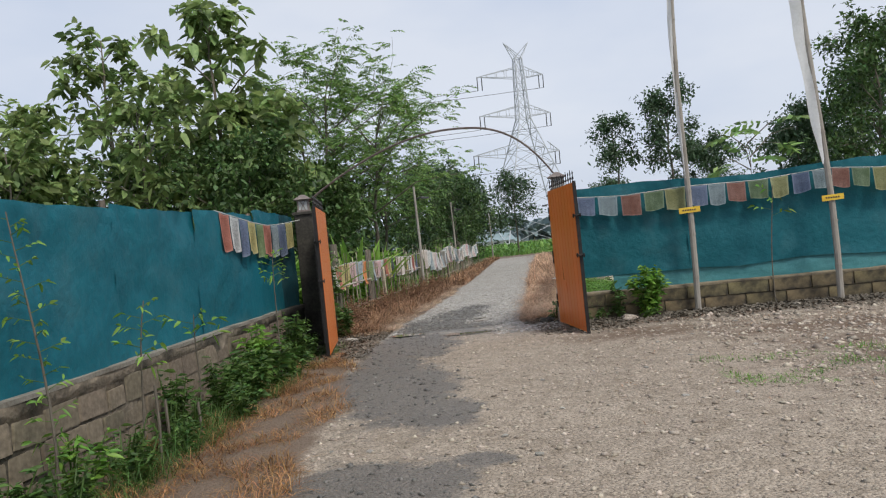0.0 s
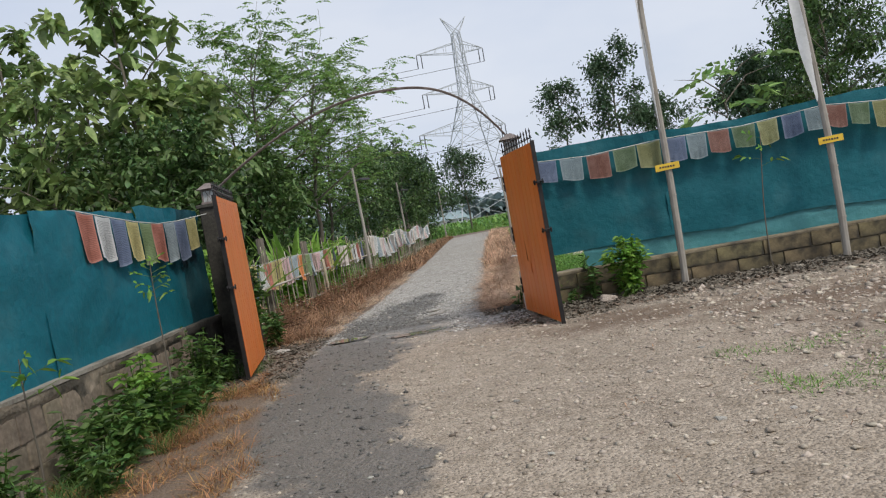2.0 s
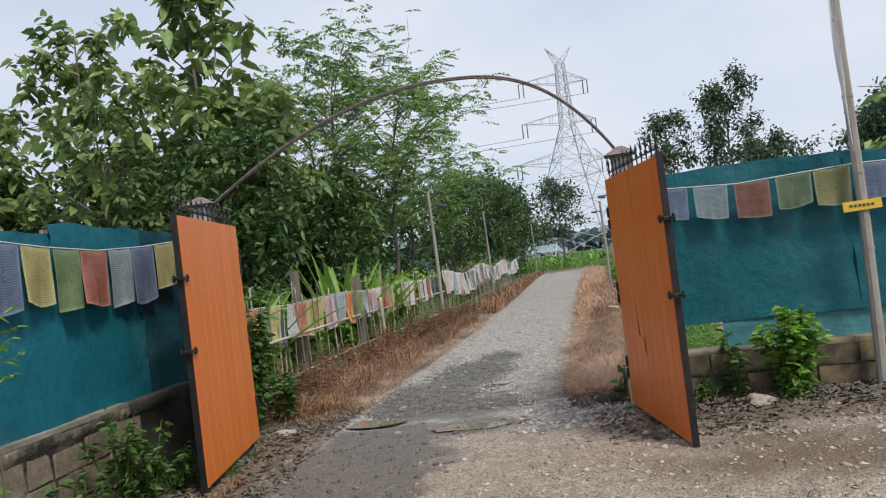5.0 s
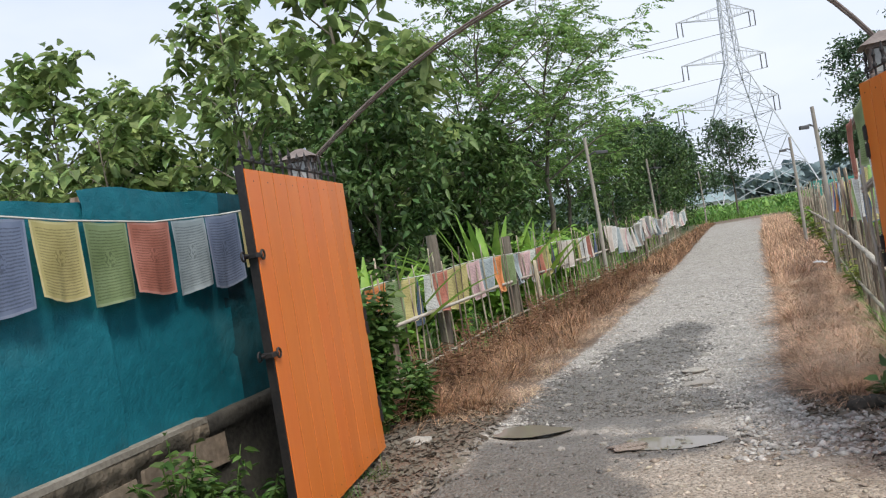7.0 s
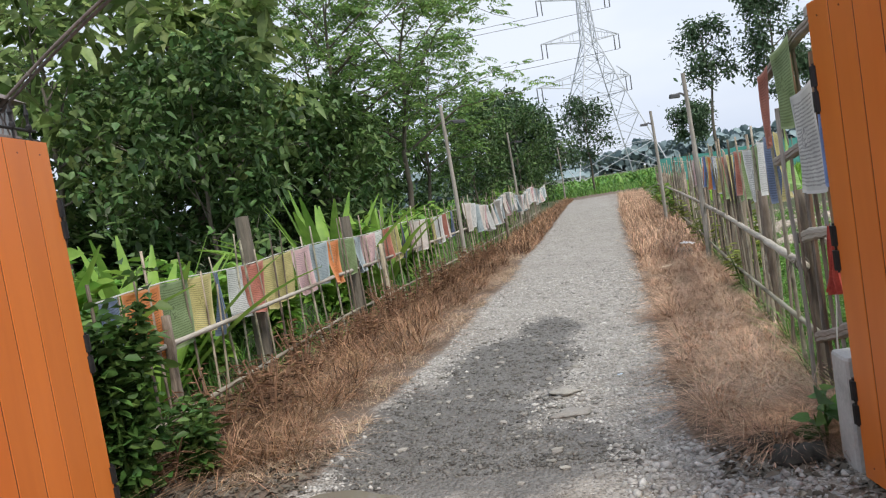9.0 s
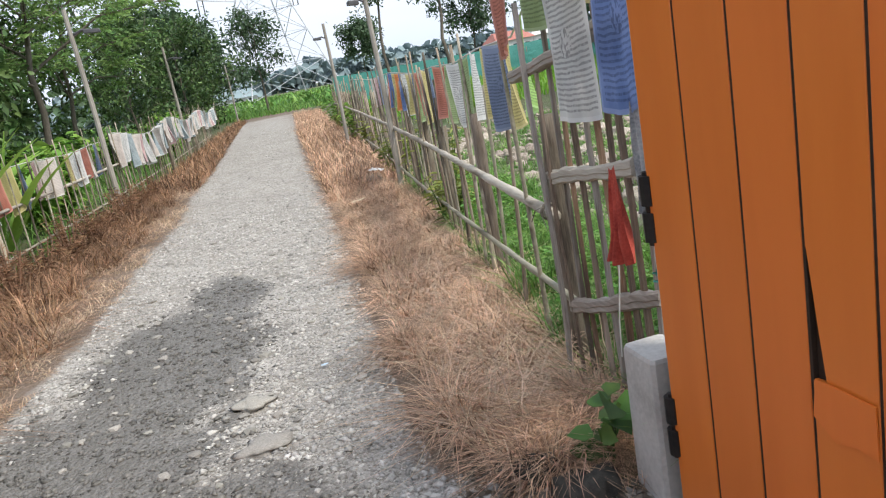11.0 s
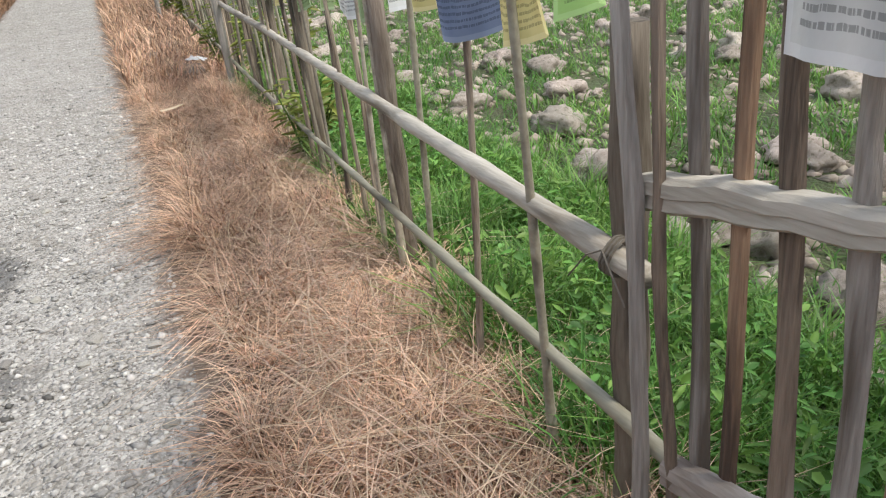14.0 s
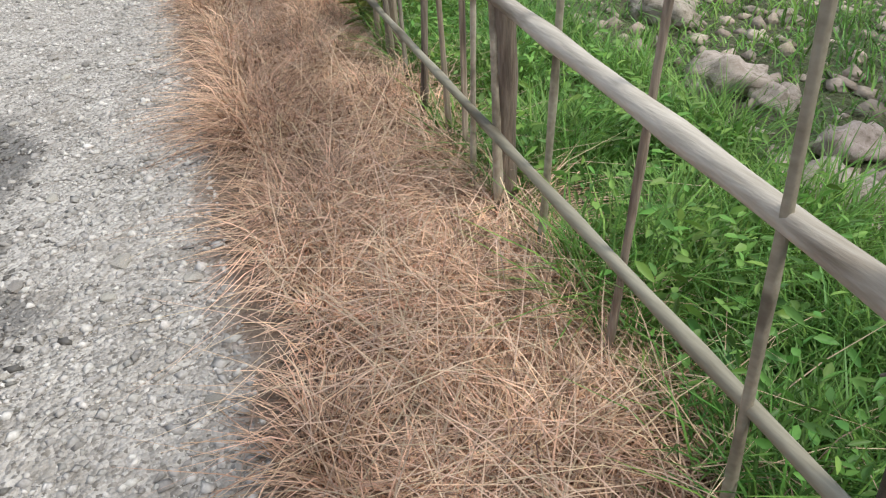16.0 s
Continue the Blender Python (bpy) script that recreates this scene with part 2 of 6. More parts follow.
M_DRY = foliage("dry_grass", (0.33, 0.195, 0.12), (0.80, 0.56, 0.39), vary=0.7, trans=0.2, rough=0.8, hue=0.012)
M_DRY_RED = foliage("dry_weeds", (0.12, 0.066, 0.038), (0.46, 0.28, 0.165), vary=0.75, trans=0.2, rough=0.8, hue=0.012)
M_STRAW = foliage("pale_straw", (0.50, 0.355, 0.235), (0.72, 0.56, 0.41), vary=0.4, trans=0.2, rough=0.7)
M_RUST = foliage("rusty_grass", (0.20, 0.10, 0.042), (0.48, 0.27, 0.12), vary=0.55, trans=0.2, rough=0.8, hue=0.018)
M_GRASS = foliage("green_grass", (0.078, 0.195, 0.036), (0.20, 0.36, 0.075), vary=0.45, trans=0.3, hue=0.02)
M_PADDY = foliage("paddy", (0.15, 0.32, 0.03), (0.22, 0.42, 0.05), vary=0.3, trans=0.35)
M_WEED = foliage("weed_leaf", (0.046, 0.11, 0.024), (0.125, 0.21, 0.05), vary=0.5, trans=0.3)
M_BUSH = foliage("bush_leaf", (0.13, 0.28, 0.045), (0.27, 0.45, 0.08), vary=0.3, trans=0.35)
M_SEDGE = foliage("yellow_green_weed", (0.16, 0.22, 0.045), (0.36, 0.38, 0.10), vary=0.4, trans=0.3)
M_TEAK = foliage("large_leaf", (0.14, 0.215, 0.07), (0.32, 0.41, 0.15), vary=0.55, trans=0.4)
M_FEATHER = foliage("feathery_leaf", (0.125, 0.235, 0.065), (0.26, 0.395, 0.12), vary=0.5, trans=0.4)
M_DARK = foliage("dark_leaf", (0.04, 0.088, 0.026), (0.125, 0.20, 0.062), vary=0.55, trans=0.25)
M_FAR = foliage("far_leaf", (0.055, 0.10, 0.05), (0.10, 0.16, 0.08), vary=0.35, trans=0.25)
# Distance haze is painted into this pale blue-green tone.
M_HAZE = surface("distance_haze_tint", (0.19, 0.255, 0.265), (0.25, 0.32, 0.33), big=0.05, fine=0.4, rough=1, bump=0)
M_BARK = surface("bark", (0.10, 0.085, 0.065), (0.19, 0.165, 0.13), big=3, fine=30, rough=0.95, bump=0.6, depth=0.02, stretch=(1, 1, 0.25))
M_BAMBOO = surface("grey_bamboo", (0.165, 0.122, 0.084), (0.40, 0.335, 0.255), big=20, fine=130, rough=0.8, bump=0.7, depth=0.006,
                   stretch=(1, 1, 0.12), vary=0.55, by="object", stain=((0.085, 0.065, 0.048), 22, 0.50, 0.64))
M_SLAT_GREY = surface("grey_slat", (0.20, 0.175, 0.15), (0.43, 0.395, 0.35), big=16, fine=150, rough=0.85, bump=0.8, depth=0.006,
                      stretch=(1, 1, 0.07), stain=((0.10, 0.08, 0.06), 14, 0.52, 0.62))
M_SLAT_RUST = surface("rusty_slat", (0.15, 0.088, 0.05), (0.42, 0.275, 0.175), big=16, fine=150, rough=0.85, bump=0.8, depth=0.006,
                      stretch=(1, 1, 0.07), stain=((0.07, 0.045, 0.03), 14, 0.52, 0.62))
M_SLAT_DARK = surface("dark_slat", (0.065, 0.047, 0.034), (0.27, 0.205, 0.15), big=16, fine=150, rough=0.85, bump=0.8, depth=0.006,
                      stretch=(1, 1, 0.07), stain=((0.36, 0.30, 0.24), 11, 0.56, 0.66))
M_BATTEN = surface("weathered_batten", (0.26, 0.225, 0.18), (0.47, 0.425, 0.365), big=9, fine=90, rough=0.85, bump=0.6, depth=0.005,
                   stretch=(1, 0.10, 1), vary=0.15, by="object", stain=((0.17, 0.135, 0.10), 12, 0.54, 0.68))
M_BAMBOO_G = surface("pale_bamboo", (0.22, 0.19, 0.135), (0.40, 0.365, 0.28), big=12, fine=90, rough=0.7, bump=0.35, depth=0.004,
                     stretch=(1.2, 0.10, 0.7), vary=0.25, by="object", stain=((0.12, 0.10, 0.07), 14, 0.52, 0.68))
M_ORANGE = surface("orange_board", (0.62, 0.156, 0.022), (0.70, 0.192, 0.031), big=1.4, fine=18, rough=0.36, bump=0.04, depth=0.002,
                   stretch=(1, 1, 0.10), vary=0.05, by="object", hue=0.003)
M_BLACK = surface("black_iron", (0.012, 0.012, 0.013), (0.035, 0.03, 0.028), big=8, fine=60, rough=0.5, bump=0.2, depth=0.002, metal=0.4)
M_BROWN = surface("brown_iron", (0.09, 0.022, 0.015), (0.15, 0.045, 0.03), big=8, fine=60, rough=0.5, bump=0.2, depth=0.002)
# Near-black fill that paints shade into the gaps between gate boards.
M_VOID = surface("groove_shade", (0.02, 0.013, 0.008), (0.05, 0.03, 0.02), big=8, fine=60, rough=0.95, bump=0)
M_CONCRETE = surface("grey_concrete", (0.40, 0.385, 0.36), (0.55, 0.53, 0.50), big=4, fine=60, rough=0.9, bump=0.35, depth=0.006,
                     stain=((0.22, 0.20, 0.17), 6, 0.56, 0.75))
M_PLASTER = surface("stained_plaster", (0.14, 0.115, 0.075), (0.26, 0.215, 0.145), big=2.2, fine=28, rough=0.95, bump=0.6, depth=0.015,
                    stain=((0.075, 0.065, 0.05), 3.2, 0.5, 0.66))
M_MORTAR = surface("mortar", (0.12, 0.096, 0.068), (0.25, 0.205, 0.15), big=5, fine=18, rough=0.95, bump=0.8, depth=0.03,
                   stain=((0.05, 0.043, 0.03), 3.0, 0.44, 0.6))
M_COPING = surface("stained_coping", (0.13, 0.115, 0.09), (0.30, 0.275, 0.23), big=3, fine=40, rough=0.95, bump=0.5, depth=0.008)
M_WALLSTONE = surface("wall_stone", (0.115, 0.092, 0.064), (0.27, 0.22, 0.155), big=4, fine=30, rough=0.95, bump=0.5, depth=0.012,
                      vary=0.15, by="object", stain=((0.09, 0.08, 0.06), 3, 0.52, 0.7))
M_BLOCK = surface("mossy_block", (0.20, 0.155, 0.08), (0.31, 0.255, 0.14), big=3, fine=30, rough=0.95, bump=0.5, depth=0.01,
                  vary=0.12, by="object", stain=((0.04, 0.034, 0.025), 2.6, 0.36, 0.52))
M_NET = netting("teal_net", (0.004, 0.099, 0.134), (0.009, 0.157, 0.20))
M_NET_DARK = netting("near_black_net", (0.002, 0.030, 0.040), (0.005, 0.075, 0.098))
# Same net toned down for the sunward right run; its shade is painted in.
M_NET_R = netting("teal_net_painted_shade", (0.004, 0.088, 0.112), (0.009, 0.13, 0.16))
M_NET_L = netting("pale_teal_net", (0.05, 0.20, 0.215), (0.085, 0.27, 0.285))
M_NET_FAR = netting("far_green_net", (0.06, 0.26, 0.22), (0.11, 0.35, 0.31))
M_LANTERN = surface("lantern_metal", (0.11, 0.085, 0.075), (0.22, 0.18, 0.16), big=10, fine=60, rough=0.6, bump=0.3, depth=0.003)
M_GLASS = surface("frosted_pane", (0.30, 0.31, 0.30), (0.42, 0.43, 0.42), big=10, fine=60, rough=0.2, bump=0)
M_POLE = surface("weathered_pole", (0.25, 0.225, 0.19), (0.40, 0.37, 0.325), big=3, fine=40, rough=0.85, bump=0.3, depth=0.004, stretch=(1, 1, 0.2),
                 stain=((0.17, 0.14, 0.11), 5, 0.55, 0.7))
M_RAG = surface("red_rag", (0.30, 0.035, 0.026), (0.58, 0.10, 0.065), big=14, fine=110, rough=0.9, bump=0.3, depth=0.004, trans=0.2)
M_RAG_G = surface("grey_rag", (0.17, 0.18, 0.20), (0.46, 0.46, 0.46), big=16, fine=120, rough=0.9, bump=0.3, depth=0.004, trans=0.2)
M_TAG = surface("yellow_sign", (0.62, 0.40, 0.03), (0.72, 0.49, 0.05), big=10, fine=60, rough=0.6, bump=0)
M_INK = surface("dark_ink", (0.05, 0.04, 0.03), (0.09, 0.07, 0.05), big=10, fine=60, rough=0.7, bump=0)
M_STEEL = surface("galvanised_steel", (0.42, 0.44, 0.47), (0.55, 0.57, 0.60), big=1, fine=8, rough=0.7, bump=0, metal=0.15)
M_WIRE = surface("dark_wire", (0.05, 0.05, 0.055), (0.09, 0.09, 0.095), big=1, fine=8, rough=0.6, bump=0)
M_WHITE = surface("white_cloth", (0.66, 0.66, 0.65), (0.80, 0.80, 0.80), big=3, fine=30, rough=0.9, bump=0.3, depth=0.006, trans=0.35)
M_ROPE = surface("pale_rope", (0.50, 0.50, 0.45), (0.66, 0.65, 0.6), big=10, fine=90, rough=0.9, bump=0)
M_ROOF = surface("red_roof", (0.34, 0.13, 0.10), (0.45, 0.19, 0.15), big=0.8, fine=6, rough=0.8, bump=0)
M_HOUSE = surface("pale_wall", (0.55, 0.55, 0.53), (0.68, 0.68, 0.66), big=0.5, fine=5, rough=0.9, bump=0)
M_WINDOW = surface("dark_window", (0.03, 0.04, 0.05), (0.06, 0.07, 0.08), big=0.5, fine=5, rough=0.2, bump=0)
mw, nw, lw, pw = shader("puddle_water")
pw.inputs["Base Color"].default_value = (0.20, 0.175, 0.14, 1)
pw.inputs["Roughness"].default_value = 0.03
pw.inputs["Specular IOR Level"].default_value = 0.8
M_WATER = mw
FLAGS = {
    "red": cloth("red_flag", (0.46, 0.17, 0.12)), "white": cloth("white_flag", (0.60, 0.60, 0.58), ink=0.6),
    "blue": cloth("blue_flag", (0.11, 0.17, 0.36)), "yellow": cloth("yellow_flag", (0.50, 0.43, 0.18)),
    "green": cloth("green_flag", (0.20, 0.27, 0.12)), "lime": cloth("lime_flag", (0.34, 0.56, 0.17)),
    "brown": cloth("rust_flag", (0.33, 0.12, 0.085)), "grey": cloth("grey_flag", (0.36, 0.42, 0.44)),
    "khaki": cloth("khaki_flag", (0.30, 0.30, 0.14)), "olive": cloth("olive_flag", (0.14, 0.20, 0.11)), "dull": cloth("dull_grey_flag", (0.25, 0.31, 0.33)),
    "rust": cloth("dull_red_flag", (0.26, 0.125, 0.095)), "pink": cloth("pink_flag", (0.60, 0.40, 0.40)), "pale": cloth("bleached_flag", (0.62, 0.55, 0.50), ink=0.3),
    "orange": cloth("orange_flag", (0.64, 0.22, 0.07)), "slate": cloth("slate_flag", (0.16, 0.20, 0.30)),
}

# ---- geometry tools ----


def np_mesh(name, verts, faces, material, parent=None, smooth=False, uv=None):
    """One mesh object from an (n, 3) array of points and an (m, k) array of faces."""
    verts, faces = np.asarray(verts, np.float32), np.asarray(faces, np.int32)
    me = bpy.data.meshes.new(name)
    me.vertices.add(len(verts))
    me.vertices.foreach_set("co", verts.ravel())
    m, k = faces.shape
    me.loops.add(m * k)
    me.loops.foreach_set("vertex_index", faces.ravel())
    me.polygons.add(m)
    me.polygons.foreach_set("loop_start", np.arange(0, m * k, k, dtype=np.int32))
    if smooth:
        me.polygons.foreach_set("use_smooth", np.ones(m, bool))
    if uv is not None:
        lay = me.uv_layers.new(name="UVMap")
        lay.data.foreach_set("uv", np.asarray(uv, np.float32)[faces.ravel()].ravel())
    me.update(calc_edges=True)
    me.validate()
    me.materials.append(material)
    ob = new(name, me)
    ob.parent = parent
    return ob


class Geo:
    """Collects tubes and boxes into one mesh."""

    def __init__(self):
        self.v, self.f = [], []

    def tube(self, pts, radii, n=6, caps=True):
        pts = [Vector(p) for p in pts]
        if isinstance(radii, (int, float)):
            radii = [radii] * len(pts)
        base = len(self.v)
        side = None
        for i, p in enumerate(pts):
            d = (pts[min(i + 1, len(pts) - 1)] - pts[max(i - 1, 0)]).normalized()
            if side is None:
                side = d.orthogonal().normalized()
            side = (side - d * side.dot(d)).normalized()
            up = d.cross(side)
            for k in range(n):
                a = 2 * math.pi * k / n
                self.v.append(tuple(p + (side * math.cos(a) + up * math.sin(a)) * radii[i]))
        for i in range(len(pts) - 1):
            for k in range(n):
                a, b = base + i * n + k, base + i * n + (k + 1) % n
                self.f.append((a, b, b + n, a + n))
        if caps:
            self.f.append(tuple(base + k for k in reversed(range(n))))
            e = base + (len(pts) - 1) * n
            self.f.append(tuple(e + k for k in range(n)))
        return self

    def box(self, m, sx, sy, sz, bevel=0.0, taper=1.0):
        """A box of that size, its base at m's origin, with chamfered upright edges."""
        base = len(self.v)
        x, y, b = sx / 2, sy / 2, bevel
        ring = [(-x + b, -y), (x - b, -y), (x, -y + b), (x, y - b), (x - b, y), (-x + b, y), (-x, y - b), (-x, -y + b)] if b else \
            [(-x, -y), (x, -y), (x, y), (-x, y)]
        n = len(ring)
        levels = [(0, 1), (sz, taper)] if not b else [(0, 1), (sz - b, taper), (sz, taper * (1 - b / max(sx, sy)))]
        for z, s in levels:
            for px, py in ring:
                self.v.append(tuple(m @ Vector((px * s, py * s, z))))
        for i in range(len(levels) - 1):
            for k in range(n):
                a, c = base + i * n + k, base + i * n + (k + 1) % n
                self.f.append((a, c, c + n, a + n))
        self.f.append(tuple(base + k for k in reversed(range(n))))
        e = base + (len(levels) - 1) * n
        self.f.append(tuple(e + k for k in range(n)))
        return self

    def make(self, name, material, parent=None, smooth=False, label=""):
        me = bpy.data.meshes.new(name)
        me.from_pydata(self.v, [], self.f)
        me.update()
        me.materials.append(material)
        if smooth:
            me.polygons.foreach_set("use_smooth", np.ones(len(me.polygons), bool))
        ob = new(name, me)
        ob.parent = parent
        return tagged(ob, label)


def thing(name, at, label, category, group="", rz=0.0):
    e = new(name)
    e.matrix_basis = pose(*at, 0, 0, rz)
    e.empty_display_size = 0.1
    return tagged(e, label, category, group)


def unit(a):
    return a / np.maximum(np.linalg.norm(a, axis=-1, keepdims=True), 1e-9)


def leaf_blades(P, D, L, W, rng, droop=0.25, fold=0.12):
    """Six-pointed leaves folded along the midrib: points and quads."""
    n = len(P)
    D = unit(D)
    S = unit(np.cross(D, rng.normal(size=(n, 3)) * 0.55 + np.array([0, 0, 1.0])))
    N = np.cross(S, D)
    L, W = L[:, None], W[:, None]
    down = np.array([0, 0, -1.0])
    tip = P + D * L + down * L * droop
    a, b = P + D * L * 0.32 + down * L * droop * 0.12, P + D * L * 0.70 + down * L * droop * 0.5
    V = np.stack([P, a + S * W * 0.5 + N * W * fold, b + S * W * 0.38 + N * W * fold, tip,
                  b - S * W * 0.38 + N * W * fold, a - S * W * 0.5 + N * W * fold], 1).reshape(-1, 3)
    k = np.arange(n)[:, None] * 6
    F = np.concatenate([k + np.array([[0, 1, 2, 3]]), k + np.array([[0, 3, 4, 5]])], 1).reshape(-1, 4)
    return V, F


def diamonds(P, D, L, W, rng):
    """Small four-pointed leaflets."""
    n = len(P)
    D = unit(D)
    S = unit(np.cross(D, rng.normal(size=(n, 3)) * 0.6 + np.array([0, 0, 1.0])))
    L, W = L[:, None], W[:, None]
    mid = P + D * L * 0.45
    V = np.stack([P, mid + S * W * 0.5, P + D * L - np.array([0, 0, 1.0]) * L * 0.15, mid - S * W * 0.5], 1).reshape(-1, 3)
    F = np.arange(n * 4).reshape(n, 4)
    return V, F


def fronds(P, D, L, rng, pairs=9, leaflet=0.16, wide=0.045):
    """Pinnate fronds: each a row of paired leaflets on an arching midrib."""
    n = len(P)
    D = unit(D)
    S = unit(np.cross(D, np.array([0, 0, 1.0]) + rng.normal(size=(n, 3)) * 0.3))
    s = np.linspace(0.15, 1.0, pairs)
    base = P[:, None, :] + D[:, None, :] * (s[None, :, None] * L[:, None, None])
    base[:, :, 2] -= (s[None, :] ** 2) * L[:, None] * 0.35
    out, dirs = [], []
    for sg in (-1, 1):
        out.append(base)
        dirs.append(D[:, None, :] * 0.55 + sg * S[:, None, :] + np.array([0, 0, -0.25]) + rng.normal(size=base.shape) * 0.12)
    P2, D2 = np.concatenate(out, 1).reshape(-1, 3), np.concatenate(dirs, 1).reshape(-1, 3)
    size = np.tile(np.sin(np.linspace(0.5, 2.7, pairs)), 2 * n) * leaflet
    return diamonds(P2, D2, size * rng.uniform(0.8, 1.2, len(P2)), np.full(len(P2), wide), rng)


def blades(P, D, L, W, rng, bend=0.5, fine=False):
    """Grass blades in two or three segments, bending over."""
    n = len(P)
    D = unit(D)
    H = np.stack([D[:, 0], D[:, 1], np.zeros(n)], 1) + rng.normal(size=(n, 3)) * np.array([0.35, 0.35, 0])
    H = unit(H)
    S = np.stack([-H[:, 1], H[:, 0], np.zeros(n)], 1)
    V = []
    levels = ((0, 1.0), (0.4, 0.85), (0.75, 0.55), (1.0, 0.12)) if fine else ((0, 1.0), (0.55, 0.8), (1.0, 0.12))
    for s, w in levels:
        c = P + D * (L * s)[:, None] + H * (bend * L * s * s * 0.6)[:, None]
        c[:, 2] = np.maximum(c[:, 2] - bend * L * s * s * 0.5, P[:, 2] + 0.004)
        V += [c - S * (W * w / 2)[:, None], c + S * (W * w / 2)[:, None]]
    V = np.stack(V, 1).reshape(-1, 3)
    k = np.arange(n)[:, None] * 2 * len(levels)
    F = np.concatenate([k + np.array([[2 * i, 2 * i + 1, 2 * i + 3, 2 * i + 2]]) for i in range(len(levels) - 1)], 1).reshape(-1, 4)
    return V, F


OCT = np.array([(1, 0, 0), (-1, 0, 0), (0, 1, 0), (0, -1, 0), (0, 0, 1), (0, 0, -1)], float)
OCT_F = np.array([(0, 2, 4), (2, 1, 4), (1, 3, 4), (3, 0, 4), (2, 0, 5), (1, 2, 5), (3, 1, 5), (0, 3, 5)])


def pebble_field(X, Y, Z, R, rng):
    """Angular pebbles, flat-lying, each its own irregular shape."""
    n = len(X)
    V = np.repeat(OCT[None], n, 0) * rng.uniform(0.65, 1.25, (n, 6, 1)) + rng.normal(size=(n, 6, 3)) * 0.16
    V *= np.stack([rng.uniform(0.8, 1.5, n), rng.uniform(0.7, 1.1, n), rng.uniform(0.38, 0.7, n)], 1)[:, None, :]
    a = rng.uniform(0, 6.283, n)
    c, s = np.cos(a)[:, None], np.sin(a)[:, None]
    x, y = V[:, :, 0] * c - V[:, :, 1] * s, V[:, :, 0] * s + V[:, :, 1] * c
    V = np.stack([x, y, V[:, :, 2]], 2) * R[:, None, None] + np.stack([X, Y, Z + R * 0.05], 1)[:, None, :]
    F = (np.arange(n)[:, None, None] * 6 + OCT_F[None]).reshape(-1, 3)
    return V.reshape(-1, 3), F


def lumpy(rng, flat=0.6, rough=0.16, sub=2):
    """One irregular stone of unit size, as points and triangles."""
    bm = bmesh.new()
    bmesh.ops.create_icosphere(bm, subdivisions=sub, radius=1.0)
    off = Vector(rng.uniform(-50, 50, 3))
    for v in bm.verts:
        v.co *= 1 + rough * 2.2 * noise.noise(v.co * 1.3 + off) + rough * noise.noise(v.co * 3.1 + off)
        v.co.z *= flat
    return bm


# ---- ground and road ----
ROAD_Y = [-9, 4.9, 7.2, 9.7, 11.3, 12.4, 14.1, 15.6, 18.7, 20.2, 23, 26.5, 40, 48.8, 56, 60, 62]
ROAD_L = [-0.8, -0.82, -0.9, -1.3, -1.36, -1.15, -1.05, -0.85, -0.66, -0.48, -0.42, -0.12, 0.52, 0.95, 1.5, 1.7, 0.4]
SIDE_Y = [-9, 11.3, 11.75, 12.1, 12.5, 13.1, 13.7, 14.7, 15.9, 17.8, 20.9, 25, 33, 37, 50, 57, 62]
SIDE_R = [15, 15, 3.2, 1.3, 0.95, 0.97, 1.0, 1.08, 1.2, 1.32, 1.5, 1.75, 2.3, 2.62, 3.65, 4.2, 5.4]


def road_left(y):
    return np.interp(y, ROAD_Y, ROAD_L)


def road_right(y):
    return np.interp(y, SIDE_Y, SIDE_R)


def fence_left(y):
    return np.interp(y, [12.5, 14.5, 15.7, 17.0, 18.7, 20.8, 23, 26, 30, 41, 56], [-2.25, -2.32, -2.30, -2.10, -1.92, -1.66, -1.47, -1.15, -0.92, -0.2, 0.9])


def fence_right(y):
    return np.interp(y, [12.8, 13.3, 13.79, 14.24, 15.0, 16, 17, 18.7, 20.5, 27, 32, 38, 50], [1.73, 1.76, 1.84, 1.895, 1.97, 2.09, 2.2, 2.4, 2.56, 3.15, 3.55, 3.95, 4.95])


def sheet_left(y):
    """Outer edges of the track's sheet, verges included."""
    return np.interp(y, [-9, 12, 12.5], [-2.2, -2.2, -2.3]) * (y < 12.5) + fence_left(y) * (y >= 12.5) * (y < 55) + (road_left(y) - 0.3) * (y >= 55)


def sheet_right(y):
    return np.where((y > 12.3) & (y < 50), fence_right(y) + 0.06, road_right(y) + 0.05)


def steps(edges):
    """Grid lines from (start, end, step) runs."""
    out = []
    for a, b, s in edges:
        out += list(np.arange(a, b, s))
    return np.array(out + [edges[-1][1]])


gx = steps([(-2400, -400, 400), (-400, -60, 40), (-60, -16, 4), (-16, -4, 0.8), (-4, 6, 0.16), (6, 20, 0.8), (20, 60, 4), (60, 400, 40), (400, 2400, 400)])
gy = steps([(-1200, -60, 150), (-60, -8, 6), (-8, 4, 0.8), (4, 24, 0.16), (24, 64, 0.8), (64, 120, 6), (120, 400, 40), (400, 3200, 400)])
GX, GY = np.meshgrid(gx, gy)


def ground_height(x, y):
    on = (x > sheet_left(y) + 0.12) & (x < sheet_right(y) - 0.12) & (y < 61) & (y > -9)
    lumps = np.sin(x * 2.3 + 1.7 * np.sin(y * 1.1)) * 0.012 + np.sin(y * 3.1 + x * 1.3) * 0.01
    field = np.clip((x - np.interp(y, [12, 13.6, 20, 50], [1.9, 2.05, 2.8, 5.6])) / 0.5, 0, 1) * np.clip((y - 12.2) / 0.3, 0, 1) * 0.10
    return np.where(on, -0.05, 0.012 + lumps - field)


